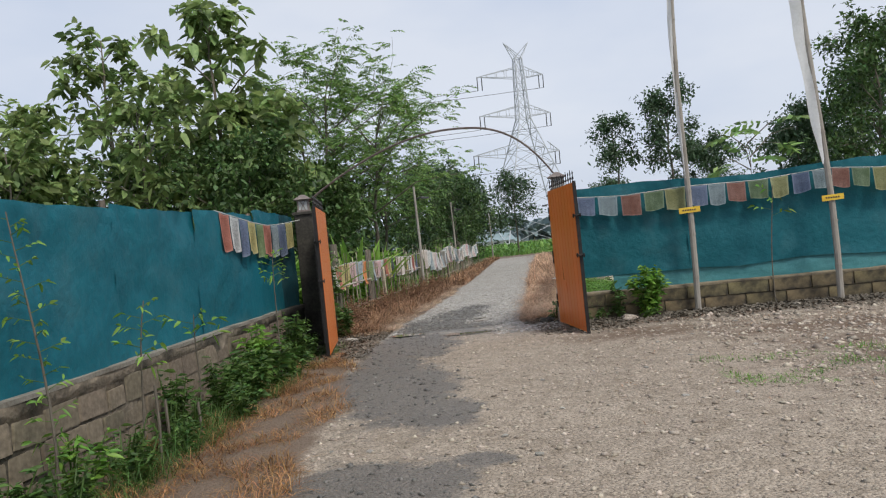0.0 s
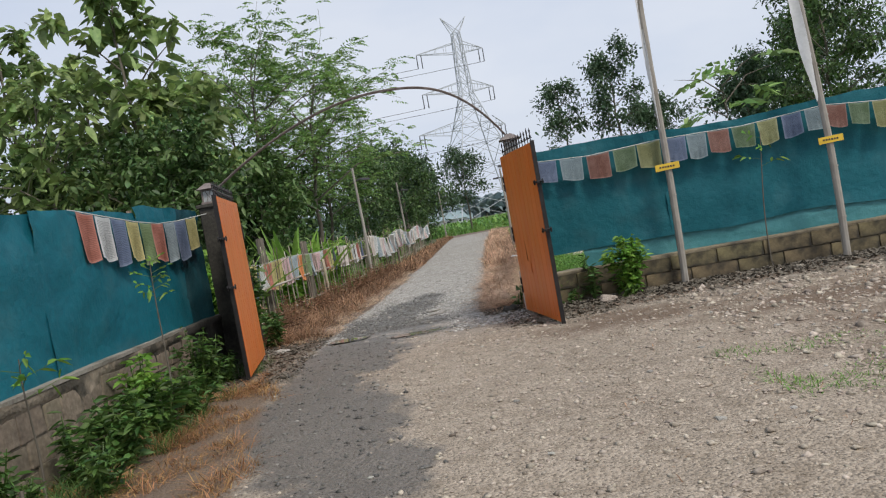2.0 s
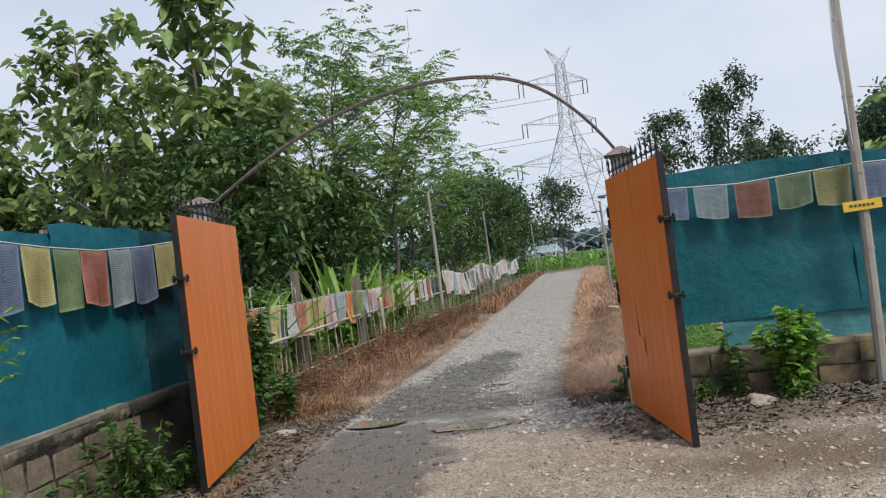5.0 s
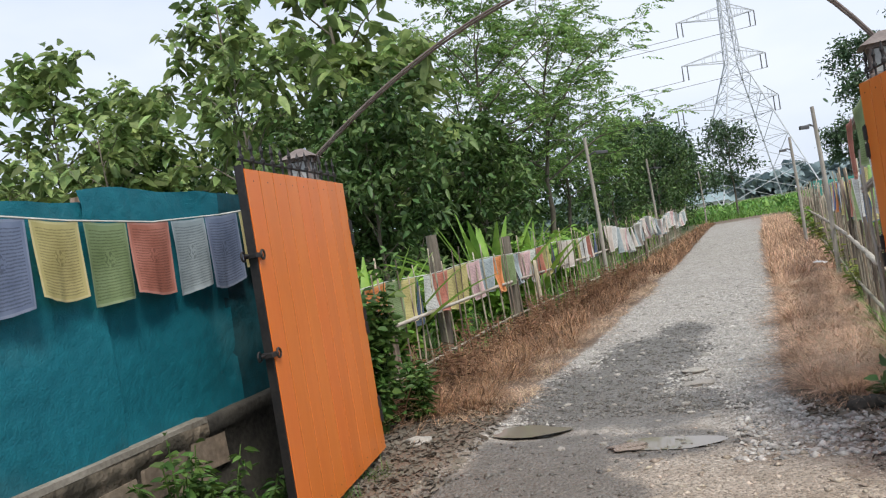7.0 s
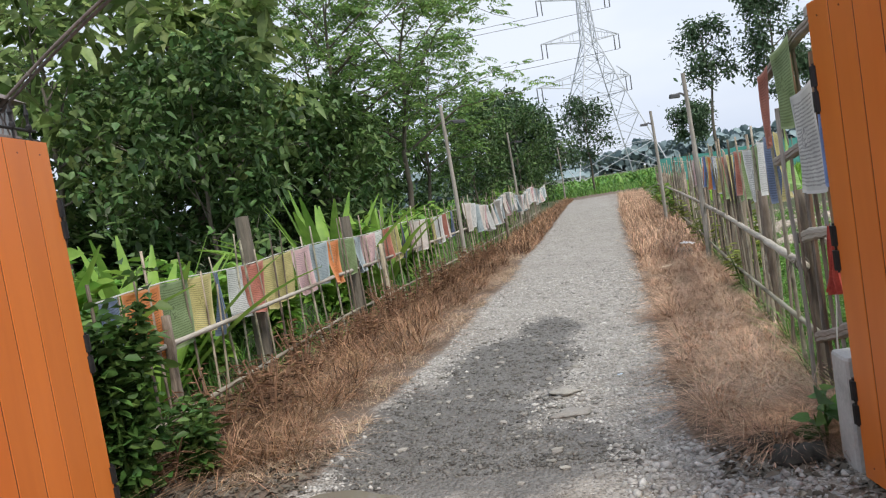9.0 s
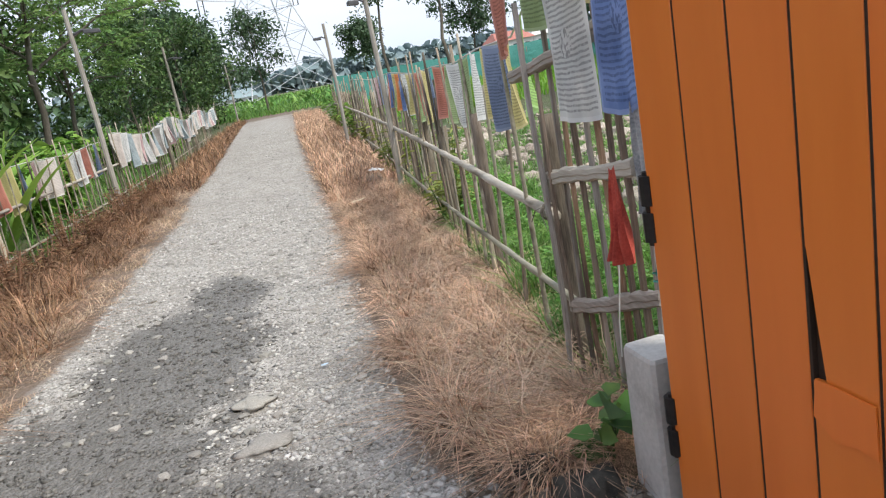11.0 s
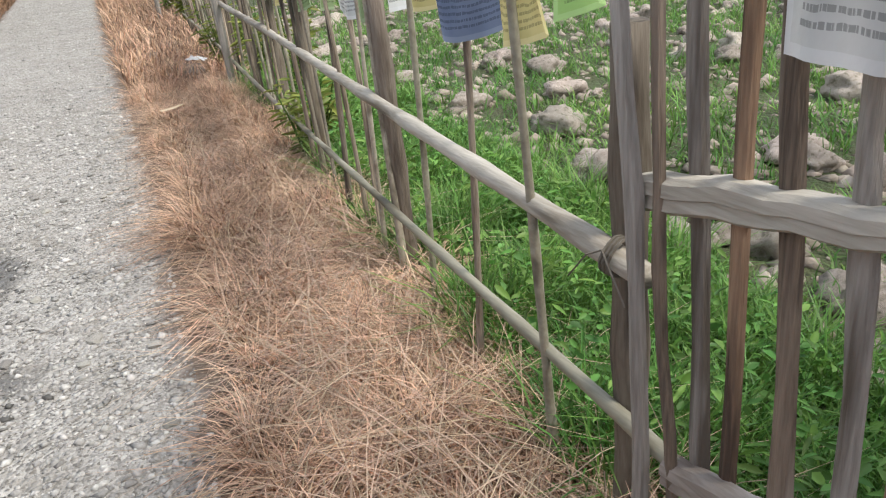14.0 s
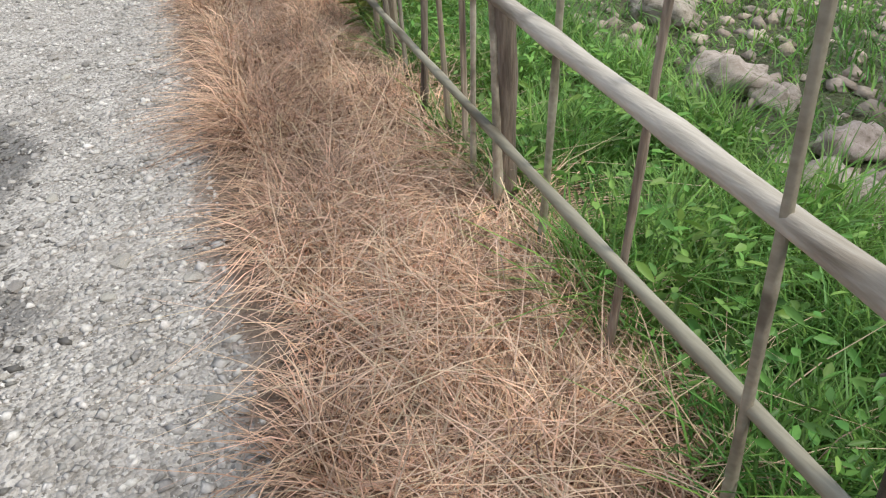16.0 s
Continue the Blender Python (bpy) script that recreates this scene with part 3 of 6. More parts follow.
nx, ny = len(gx), len(gy)
quad = (np.arange(ny - 1)[:, None] * nx + np.arange(nx - 1)[None, :]).ravel()
GF = np.stack([quad, quad + 1, quad + nx + 1, quad + nx], 1)
ground = np_mesh("ground", np.stack([GX.ravel(), GY.ravel(), ground_height(GX, GY).ravel()], 1), GF, M_SOIL, smooth=True)
tagged(ground, "flat brown and green earth reaching the horizon", "ground", kind="structure")

WET = [(-0.35, 7.6, 0.5, 1.3), (0.0, 6.5, 0.42, 0.55), (-0.72, 8.8, 0.42, 2.0), (-0.62, 10.8, 0.66, 1.5), (-0.45, 13.2, 0.62, 1.3), (-0.1, 14.7, 0.55, 1.1), (0.2, 15.9, 0.3, 0.6),
       (-0.25, 4.8, 0.62, 0.5), (0.42, 5.15, 0.2, 0.16), (0.1, 11.6, 0.5, 0.3), (0.1, 12.5, 0.5, 0.5)]
ry = steps([(-9, 3, 0.4), (3, 20, 0.07), (20, 30, 0.15), (30, 62, 0.5)])
ru = np.linspace(0, 1, 180) ** 1.0
RY, RU = np.meshgrid(ry, ru, indexing="ij")
RL, RR = sheet_left(RY), sheet_right(RY)
yard = np.clip((RR - RL) / 3 - 1.6, 0, 1)
RX = RL + (RR - RL) * RU ** (1 + 1.0 * yard)
edge = np.minimum(RX - RL, RR - RX)
inner = np.minimum(RX - road_left(RY), road_right(RY) - RX)
rag = np.array([noise.fractal(Vector((x * 2.2, y * 2.2, 0)), 1.0, 2.0, 4) for x, y in zip(RX.ravel(), RY.ravel())]).reshape(RX.shape)
fine_n = np.array([noise.noise(Vector((x * 9, y * 9, 5))) for x, y in zip(RX.ravel(), RY.ravel())]).reshape(RX.shape)
RZ = 0.012 + 0.012 * rag + 0.006 * fine_n - np.clip(0.08 + 0.05 * rag - edge, 0, 0.2) * 0.35
for cx, cy, ax, ay in ((0.17, 11.62, 0.24, 0.14), (-0.83, 12.12, 0.23, 0.12)):
    RZ -= 0.028 * np.exp(-((RX - cx) / ax) ** 4 - ((RY - cy) / ay) ** 4)
RZ -= 0.02 * np.exp(-((RX - (road_left(RY) + 0.45)) / 0.22) ** 2) * (1 - yard)
wet = np.zeros_like(RX)
for cx, cy, ax, ay in WET:
    wet = np.maximum(wet, 1.25 - np.sqrt(((RX - cx) / ax) ** 2 + ((RY - cy) / ay) ** 2) * 0.75)
dirt = np.clip(0.75 - inner / 0.25, 0, 1.0) + np.clip((RY - 10.6) / 1.0, 0, 1) * np.clip(12.4 - RY, 0, 1) * np.clip((RX - 1.2) / 0.6, 0, 1) * 0.85
dirt = np.maximum(dirt, 0.75 * np.exp(-((RX - 4.2) / 1.6) ** 2 - ((RY - 8.1) / 0.8) ** 2))
dirt = np.maximum(dirt, np.clip((RY - 52) / 4, 0, 1))
dirt = np.maximum(dirt, 0.5 * np.clip((RX - 1.2) / 2.2, 0, 1) * np.clip((RY - 3) / 2, 0, 1))
for cx, cy, ax, ay, k in ((4.8, 9.3, 2.4, 0.7, 1.05), (4.6, 7.3, 1.9, 0.55, 0.95), (2.4, 10.0, 1.4, 0.7, 0.9), (6.5, 8.2, 2.0, 0.9, 0.95), (1.7, 11.3, 0.9, 0.5, 0.9), (3.4, 11.2, 2.6, 0.5, 1.15), (7.0, 11.0, 2.6, 0.5, 1.1)):
    dirt = np.maximum(dirt, k * np.exp(-((RX - cx) / ax) ** 2 - ((RY - cy) / ay) ** 2))
n_u = len(ru)
q = (np.arange(len(ry) - 1)[:, None] * n_u + np.arange(n_u - 1)[None, :]).ravel()
road = np_mesh("road", np.stack([RX.ravel(), RY.ravel(), RZ.ravel()], 1), np.stack([q, q + 1, q + n_u + 1, q + n_u], 1), M_ROAD, smooth=True)
tagged(road, "pale gravel track with damp dark patches running through the gate", "road", kind="structure")
att = road.data.color_attributes.new("ground", "FLOAT_COLOR", "POINT")
att.data.foreach_set("color", np.stack([np.clip(wet, 0, 1).ravel(), np.clip(dirt, 0, 1).ravel(), np.clip((12.3 - RY) / 2.0, 0, 1).ravel(), np.ones(wet.size)], 1).astype(np.float32).ravel())


def road_height(x, y):
    i = np.clip(np.searchsorted(ry, y) - 1, 0, len(ry) - 2)
    l, r = sheet_left(y), sheet_right(y)
    u = np.clip((x - l) / (r - l), 0, 1) ** (1 / (1 + np.clip((r - l) / 3 - 1.6, 0, 1)))
    j = np.clip((u * (n_u - 1)).astype(int), 0, n_u - 1)
    return RZ[i, j]


# ---- low walls and shade nets ----


def wall_with_cap(name, a, b, h, thick, material, label):
    """A rough wall from a to b with a lumpy face and a thin coping."""
    a, b = Vector((*a, 0)), Vector((*b, 0))
    d = (b - a).normalized()
    side = Vector((-d.y, d.x, 0))
    n = int((b - a).length / 0.12)
    prof = [(-0.5, -0.1), (-0.5, 0.2), (-0.5, 0.5), (-0.5, 0.86), (-0.56, 0.88), (-0.56, 0.98), (-0.5, 1.0), (0.5, 1.0), (0.5, -0.1)]
    V, F = [], []
    for i in range(n + 1):
        p = a + (b - a) * (i / n)
        for k, (s, z) in enumerate(prof):
            j = noise.noise(Vector((p.x * 2.1, p.y * 2.1, z * 3 + k))) * 0.018
            V.append(tuple(p + side * (s * thick + j) + Vector((0, 0, z * h + (j if z > 0.3 else 0)))))
    m = len(prof)
    for i in range(n):
        for k in range(m - 1):
            F.append((i * m + k, (i + 1) * m + k, (i + 1) * m + k + 1, i * m + k + 1))
    ob = np_mesh(name, V, F, material)
    return tagged(ob, label, "wall", kind="structure")


wall_left = wall_with_cap("wall_left", (-2.34, 10.45), (-2.34, -6.0), 0.67, -0.2, M_MORTAR, "low rough cement and rubble wall under the teal net")
# The last stretch of wall before the gate is much darker.
wall_end = wall_with_cap("wall_end", (-2.34, 11.77), (-2.34, 10.45), 0.67, -0.2, M_PILLAR, "near-black end of the low cement wall at the gate")
WR0, WR1 = (1.90, 12.0), (14.5, 11.35)
wall_right = wall_with_cap("wall_right", WR0, WR1, 0.40, 0.16, M_PLASTER, "low mould-stained yellowish block wall under the teal net")
wall_back = wall_with_cap("wall_back", (14.5, 11.35), (15.2, -6.0), 0.40, 0.16, M_PLASTER, "low plain wall closing the gravel yard")


def net_panel(parent, a, b, z0, z1, material, seed, sag=0.04, ripple=0.02, lean=0.0, z0b=None, name="netting"):
    """A sheet of net from a to b, creased, its top edge uneven."""
    a, b = Vector((*a, 0)), Vector((*b, 0))
    ln = (b - a).length
    d = (b - a).normalized()
    side = Vector((-d.y, d.x, 0))
    nu, nv = max(6, int(ln / 0.07)), 16
    V, F = [], []
    for i in range(nu + 1):
        s = i / nu
        p = a + (b - a) * s
        q = s * ln + seed * 11
        top = z1 + noise.noise(Vector((q * 0.55, seed, 0))) * sag * 1.6 + noise.noise(Vector((q * 2.6, seed, 2))) * sag * 0.5
        bot = z0 + noise.noise(Vector((q * 0.9, seed, 7))) * 0.02 if z0b is None else z0 + (z0b - z0) * s + noise.noise(Vector((q * 0.9, seed, 7))) * 0.05
        for k in range(nv + 1):
            v = k / nv
            off = noise.noise(Vector((q * 0.8, v * 1.6, seed))) * ripple * 1.5 + noise.noise(Vector((q * 3.2, v * 5, seed + 3))) * ripple * 0.7
            if v > 0.85:
                off += noise.noise(Vector((q * 7, v * 9, seed + 5))) * ripple * 1.1
            V.append(tuple(p + side * (off + lean * v) + Vector((0, 0, bot + (top - bot) * v))))
    m = nv + 1
    for i in range(nu):
        for k in range(nv):
            F.append((i * m + k, (i + 1) * m + k, (i + 1) * m + k + 1, i * m + k + 1))
    return np_mesh(name, V, F, material, parent, smooth=True)


fence_l = thing("net_fence", (0, 0, 0), "teal shade net stretched along a low cement wall", "net fence")
ys = [11.72, 10.95, 9.9, 7.95, 6.3, 4.7, 3.1, 1.4, -0.5, -3.0, -6.0]
# The panel nearest the gate uses the darker net.
for i in range(len(ys) - 1):
    net_panel(fence_l, (-2.30 - 0.004 * (i % 2), ys[i]), (-2.30 - 0.004 * (i % 2), ys[i + 1] - 0.05), 0.645, float(np.interp((ys[i] + ys[i + 1]) / 2, [4, 7.75, 11.3], [1.83, 1.90, 1.98])), M_NET if i else M_NET_DARK, i + 1.0, 0.045, 0.032)
for i, y in enumerate(ys):
    Geo().tube([(-2.37, y, 0.3), (-2.37, y, 1.9 + 0.03 * (i % 3))], 0.025, 8).make("post", M_BAMBOO, fence_l)
fence_r = thing("net_fence", (0, 0, 0), "teal shade net with a paler lower strip above a low wall", "net fence")


def right_line(x, off=0.0):
    return (x, WR0[1] + (WR1[1] - WR0[1]) * (x - WR0[0]) / (WR1[0] - WR0[0]) + off)


xs = [1.93, 3.5, 5.5, 7.4, 9.4, 11.6, 14.4]
for i in range(len(xs) - 1):
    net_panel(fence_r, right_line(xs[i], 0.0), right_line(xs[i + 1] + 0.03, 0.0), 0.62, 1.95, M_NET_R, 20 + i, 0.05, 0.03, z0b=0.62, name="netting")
    net_panel(fence_r, right_line(xs[i] + (0.45 if i == 0 else 0), 0.03), right_line(xs[i + 1] + 0.03, 0.03), 0.36, 0.74, M_NET_L, 30 + i, 0.06, 0.012, name="lower_strip")
    Geo().tube([right_line(xs[i], 0.06) + (0.2,), right_line(xs[i], 0.06) + (1.93,)], 0.025, 8).make("post", M_BAMBOO, fence_r)

# ---- gate ----
LEAF_L = ((-1.60, 10.21), (-1.81, 11.77))
LEAF_R = ((1.73, 10.33), (1.535, 11.785))


def gate_leaf(near, far, z0, z1, facing, label, torn=False):
    """A boarded steel gate leaf: grooved boards, angle-iron frame, spear row on top, slide latches at the free edge."""
    ln = math.dist(near, far)
    ang = math.degrees(math.atan2(far[1] - near[1], far[0] - near[0]))
    leaf = thing("gate_leaf", (near[0], near[1], 0), label, "gate", "gate leaves", ang)
    n = 9
    w = ln / n
    h = z1 - z0
    for i in range(n):
        x0, x1 = i * w + 0.0038, (i + 1) * w - 0.0038
        y0, y1 = 0.006 * facing, 0.022 * facing
        g = Geo()
        hole = torn and i == 5
        runs = [(z0, z1, x0, x1)] if not hole else [(z0, 0.66, x0, x1), (0.96, z1, x0, x1)]
        for a, b, p, r in runs:
            base = len(g.v)
            c = 0.002
            prof = [(p, y0), (p, y1 - c * facing), (p + c, y1), (r - c, y1), (r, y1 - c * facing), (r, y0)]
            for z in (a, b):
                g.v += [(x, y, z) for x, y in prof]
            for k in range(6):
                g.f.append((base + k, base + (k + 1) % 6, base + 6 + (k + 1) % 6, base + 6 + k))
            g.f += [tuple(base + k for k in range(6)), tuple(base + 6 + k for k in range(6))]
        if hole:
            base = len(g.v)
            for y in (y0, y1):
                g.v += [(x0, y, 0.66), (x1 - 0.036, y, 0.66), (x1 - 0.022, y, 0.78), (x1 - 0.003, y, 0.96), (x0, y, 0.96)]
            g.f += [tuple(base + k for k in range(5)), tuple(base + 5 + k for k in range(5))] + [(base + k, base + (k + 1) % 5, base + 5 + (k + 1) % 5, base + 5 + k) for k in range(5)]
        g.make("board", M_ORANGE, leaf)
        for zz in (z0 + 0.06, z1 - 0.06):
            Geo().tube([(x0 + w * 0.5, y1, zz), (x0 + w * 0.5, y1 + 0.002 * facing, zz)], 0.004, 6).make("screw", M_BROWN, leaf)
    fr = Geo()
    for a, b in (((0, z0), (ln, z0)), ((0, z1), (ln, z1)), ((0, (z0 + z1) / 2), (ln, (z0 + z1) / 2))):
        fr.box(Matrix.Translation((ln / 2, -0.012 * facing, min(a[1], z1 - 0.045))), ln - 0.02, 0.03, 0.04)
    fr.box(Matrix.Translation((-0.006, -0.004 * facing, z0 - 0.03)), 0.012, 0.044, h + 0.05)
    fr.box(Matrix.Translation((ln - 0.035, -0.014 * facing, z0 - 0.01)), 0.03, 0.032, h + 0.01)
    fr.make("frame", M_BLACK, leaf)
    back = Geo().box(Matrix.Translation((ln / 2, 0.002 * facing, z0 + 0.02)), ln - 0.06, 0.004, h - 0.04)
    # Dark strips fill each groove in place of its shade.
    for i in range(1, n):
        back.box(Matrix.Translation((i * w, 0.0115 * facing, z0 + 0.004)), 0.0074, 0.015, h - 0.008)
    back.make("groove_shade_sheet", M_VOID, leaf)
    m = 12
    for i in range(m):
        x = (i + 0.5) * ln / m
        tall = 0.16 + 0.02 * (i % 2)
        Geo().tube([(x, -0.012 * facing, z1 + 0.0), (x, -0.012 * facing, z1 + 0.05), (x, -0.012 * facing, z1 + 0.06), (x, -0.012 * facing, z1 + 0.075),
                    (x, -0.012 * facing, z1 + 0.085), (x, -0.012 * facing, z1 + 0.11), (x, -0.012 * facing, z1 + 0.125), (x, -0.012 * facing, z1 + tall)],
                   [0.006, 0.006, 0.013, 0.013, 0.006, 0.007, 0.012, 0.001], 6).make("spear", M_BLACK, leaf)
    rail = Geo().tube([(0.02, -0.012 * facing, z1 + 0.055), (ln - 0.02, -0.012 * facing, z1 + 0.055)], 0.007, 6)
    rail.make("top_rail", M_BLACK, leaf)
    for z in (1.02, 1.53):
        lt = Geo()
        ring = [(0.03 + 0.022 * math.cos(a), 0.035 * facing, z + 0.024 * math.sin(a)) for a in np.linspace(0, 6.283, 11)]
        lt.tube(ring, 0.006, 6)
        lt.box(Matrix.Translation((-0.02, 0.0, z - 0.012)), 0.06, 0.07, 0.024, 0.003)
        lt.tube([(-0.07, -0.02 * facing, z), (0.03, 0.03 * facing, z)], 0.008, 6)
        ring = [(-0.06 + 0.022 * math.cos(a), -0.03 * facing, z + 0.024 * math.sin(a)) for a in np.linspace(0, 6.283, 11)]
        lt.tube(ring, 0.006, 6)
        lt.make("latch", M_BLACK, leaf)
    for z in (0.35, 0.985, 1.62):
        hg = Geo()
        hg.tube([(ln + 0.003, 0.016 * facing, z - 0.09), (ln + 0.003, 0.016 * facing, z - 0.01)], 0.022, 10)
        hg.tube([(ln + 0.003, 0.016 * facing, z + 0.01), (ln + 0.003, 0.016 * facing, z + 0.09)], 0.022, 10)
        hg.tube([(ln + 0.003, 0.016 * facing, z - 0.1), (ln + 0.003, 0.016 * facing, z + 0.1)], 0.012, 8)
        hg.make("hinge", M_BLACK, leaf)
    if torn:
        pl = Geo()
        x = 5.5 * w
        y = 0.026 * facing
        ring = [(x - 0.075, 0.655), (x + 0.065, 0.67), (x + 0.075, 0.58), (x + 0.02, 0.535), (x - 0.03, 0.545), (x - 0.078, 0.535)]
        pl.v += [(a, y, b) for a, b in ring] + [(a, y + 0.004 * facing, b) for a, b in ring]
        pl.f += [tuple(range(6)), tuple(range(6, 12))] + [(k, (k + 1) % 6, 6 + (k + 1) % 6, 6 + k) for k in range(6)]
        pl.make("torn_patch", M_ORANGE, leaf, label="pale torn flap of board")
    return leaf


gate_leaf(*LEAF_L, 0.07, 1.975, -1, "open orange boarded gate leaf with black iron frame and spears")
gate_leaf(*LEAF_R, 0.04, 1.95, 1, "open orange boarded gate leaf with a torn hole", torn=True)


def lantern(x, y, z, rz):
    la = thing("pillar_lantern", (x, y, z), "small weathered metal lantern with a pitched cap on the gate pillar", "lantern", "gate lanterns", rz)
    Geo().box(Matrix.Identity(4), 0.20, 0.20, 0.025, 0.006).make("base", M_LANTERN, la)
    for sx in (-1, 1):
        for sy in (-1, 1):
            Geo().box(Matrix.Translation((sx * 0.075, sy * 0.075, 0.025)), 0.022, 0.022, 0.14, 0.003).make("corner_post", M_LANTERN, la)
    for k in range(4):
        m = pose(0, 0, 0.03, 0, 0, 90 * k) @ Matrix.Translation((0, 0.075, 0))
        Geo().box(m, 0.13, 0.006, 0.13).make("pane", M_GLASS, la)
        bars = Geo()
        for dx in (-0.03, 0.03):
            bars.tube([m @ Vector((dx, 0.006, 0)), m @ Vector((dx * 0.2, 0.006, 0.065)), m @ Vector((dx, 0.006, 0.13))], 0.004, 5)
        bars.make("grille", M_LANTERN, la)
    Geo().box(Matrix.Translation((0, 0, 0.165)), 0.19, 0.19, 0.02, 0.004).make("collar", M_LANTERN, la)
    Geo().box(Matrix.Translation((0, 0, 0.185)), 0.27, 0.27, 0.075, 0.0, 0.18).make("cap", M_LANTERN, la)
    return la


def pillar(x, y, sx, sy, h, material, label):
    p = thing("gate_pillar", (x, y, 0), label, "gate pillar", "gate pillars")
    Geo().box(Matrix.Identity(4), sx, sy, h - 0.04, 0.012).make("shaft", material, p)
    Geo().box(Matrix.Translation((0, 0, h - 0.04)), sx + 0.05, sy + 0.05, 0.04, 0.008).make("cap", material, p)
    return p


pillar(-2.12, 11.84, 0.26, 0.24, 2.03, M_PILLAR, "dark cement gate pillar at the end of the wall")
lantern(-2.12, 11.84, 2.03, 8)
pw_ = pillar(1.665, 11.79, 0.20, 0.18, 1.96, M_CONCRETE, "pale concrete gate post with a brown iron angle")
Geo().box(Matrix.Translation((-0.07, 0.102, 0.05)), 0.02, 0.02, 1.85).make("angle_iron", M_BROWN, pw_, label="brown painted angle iron")
lantern(1.67, 11.77, 1.96, -6)
blk = thing("concrete_block", (1.60, 11.985, 0), "rough grey concrete footing block beside the gate post", "concrete block")
Geo().box(Matrix.Identity(4), 0.15, 0.19, 0.50, 0.012, 0.95).make("block", M_CONCRETE, blk)

arch = thing("gate_arch", (0.15, 11.84, 0), "thin dark iron arch spanning the gateway between the pillars", "gate arch")


def arch_z(x):
    return 3.03 - (0.78 * (x / 1.47) ** 2.9 if x > 0 else 0.57 * (-x / 1.76) ** 1.8)


for k, dy in enumerate((-0.011, 0.011)):
    Geo().tube([(x, dy, arch_z(x) - 0.012 * k) for x in np.linspace(-2.2, 1.49, 45)], 0.0085, 8).make("arch_bar", M_LANTERN, arch)
for x in np.linspace(-2.0, 1.4, 12):
    Geo().tube([(x, -0.02, arch_z(x) - 0.006), (x, 0.02, arch_z(x) - 0.006)], 0.006, 5).make("cross_tie", M_LANTERN, arch)

# ---- flags ----
FRNG = random.Random(5)


def flag_sheet(a, b, drop, rng, swing=0.05, nu=14, nv=9, gather=1.0, folds=0.006):
    """A cloth hung between a and b: points, faces and uv."""
    a, b = Vector(a), Vector(b)
    d = b - a
    side = Vector((-d.y, d.x, 0)).normalized()
    ph, amp, tilt, curl = rng.uniform(0, 6), rng.uniform(0.3, 1.0) * swing, rng.uniform(-0.5, 0.5), rng.uniform(-1, 1)
    V, F, UV = [], [], []
    for j in range(nv + 1):
        v = j / nv
        for i in range(nu + 1):
            u = i / nu
            g = 0.5 + (u - 0.5) * (1 - (1 - gather) * v)
            p = a + d * (g + 0.06 * tilt * v)
            off = amp * v * (math.sin(ph + u * 5.5 + v * 1.5) + 0.6 * curl * v) + folds * v * math.sin(u * 21 + ph) * (0.6 + 0.4 * math.sin(v * 6 + u * 5))
            z = -drop * v * (1 - 0.04 * math.sin(ph + u * 3)) - 0.012 * math.sin(math.pi * u)
            V.append(tuple(p + side * off + Vector((0, 0, z))))
            UV.append((u, 1 - v))
    m = nu + 1
    for j in range(nv):
        for i in range(nu):
            F.append((j * m + i, j * m + i + 1, (j + 1) * m + i + 1, (j + 1) * m + i))
    return V, F, UV


def flag(parent, a, b, drop, colour, rng, swing=0.05, gather=1.0, name="flag"):
    V, F, UV = flag_sheet(a, b, drop, rng, swing, gather=gather)
    ob = np_mesh(name, V, F, FLAGS[colour], parent, smooth=True, uv=UV)
    return ob


def flag_string(pts, colours, width, gap, drop, label, swing=0.05, start=0.1, seed=1, gather=1.0, twist=0.0, stakes=()):
    """A rope along pts with a row of printed flags hung from it."""
    rng = random.Random(seed)
    st = thing("prayer_flag_string", (0, 0, 0), label, "flag string", "prayer flag strings")
    P = [Vector(p) for p in pts]
    Geo().tube(P, 0.005, 5).make("rope", M_ROPE, st)
    cum = [0.0]
    for i in range(len(P) - 1):
        cum.append(cum[-1] + (P[i + 1] - P[i]).length)

    def at(s):
        s = min(max(s, 0), cum[-1])
        i = max(k for k in range(len(P) - 1) if cum[k] <= s)
        return P[i] + (P[i + 1] - P[i]) * ((s - cum[i]) / (cum[i + 1] - cum[i]))
    s, i = start, 0
    while s + width < cum[-1] and i < len(colours):
        w = width * rng.uniform(0.88, 1.08)
        a, b = at(s), at(s + w)
        if twist:
            mid = (a + b) / 2
            a = mid + Matrix.Rotation(rng.uniform(-twist, twist), 3, "Z") @ (a - mid)
            b = mid + (mid - a)
        flag(st, a, b, drop * rng.uniform(0.9, 1.08), colours[i], rng, swing, gather * rng.uniform(0.85, 1.0))
        s += w + gap * rng.uniform(0.3, 1.6)
        i += 1
    for q in stakes:
        p = at(q * cum[-1])
        Geo().tube([(p.x, p.y, 0), (p.x + 0.01, p.y, p.z * 0.5), (p.x, p.y, p.z + 0.12)], 0.011, 6).make("support_stake", M_BAMBOO, st)
    return st


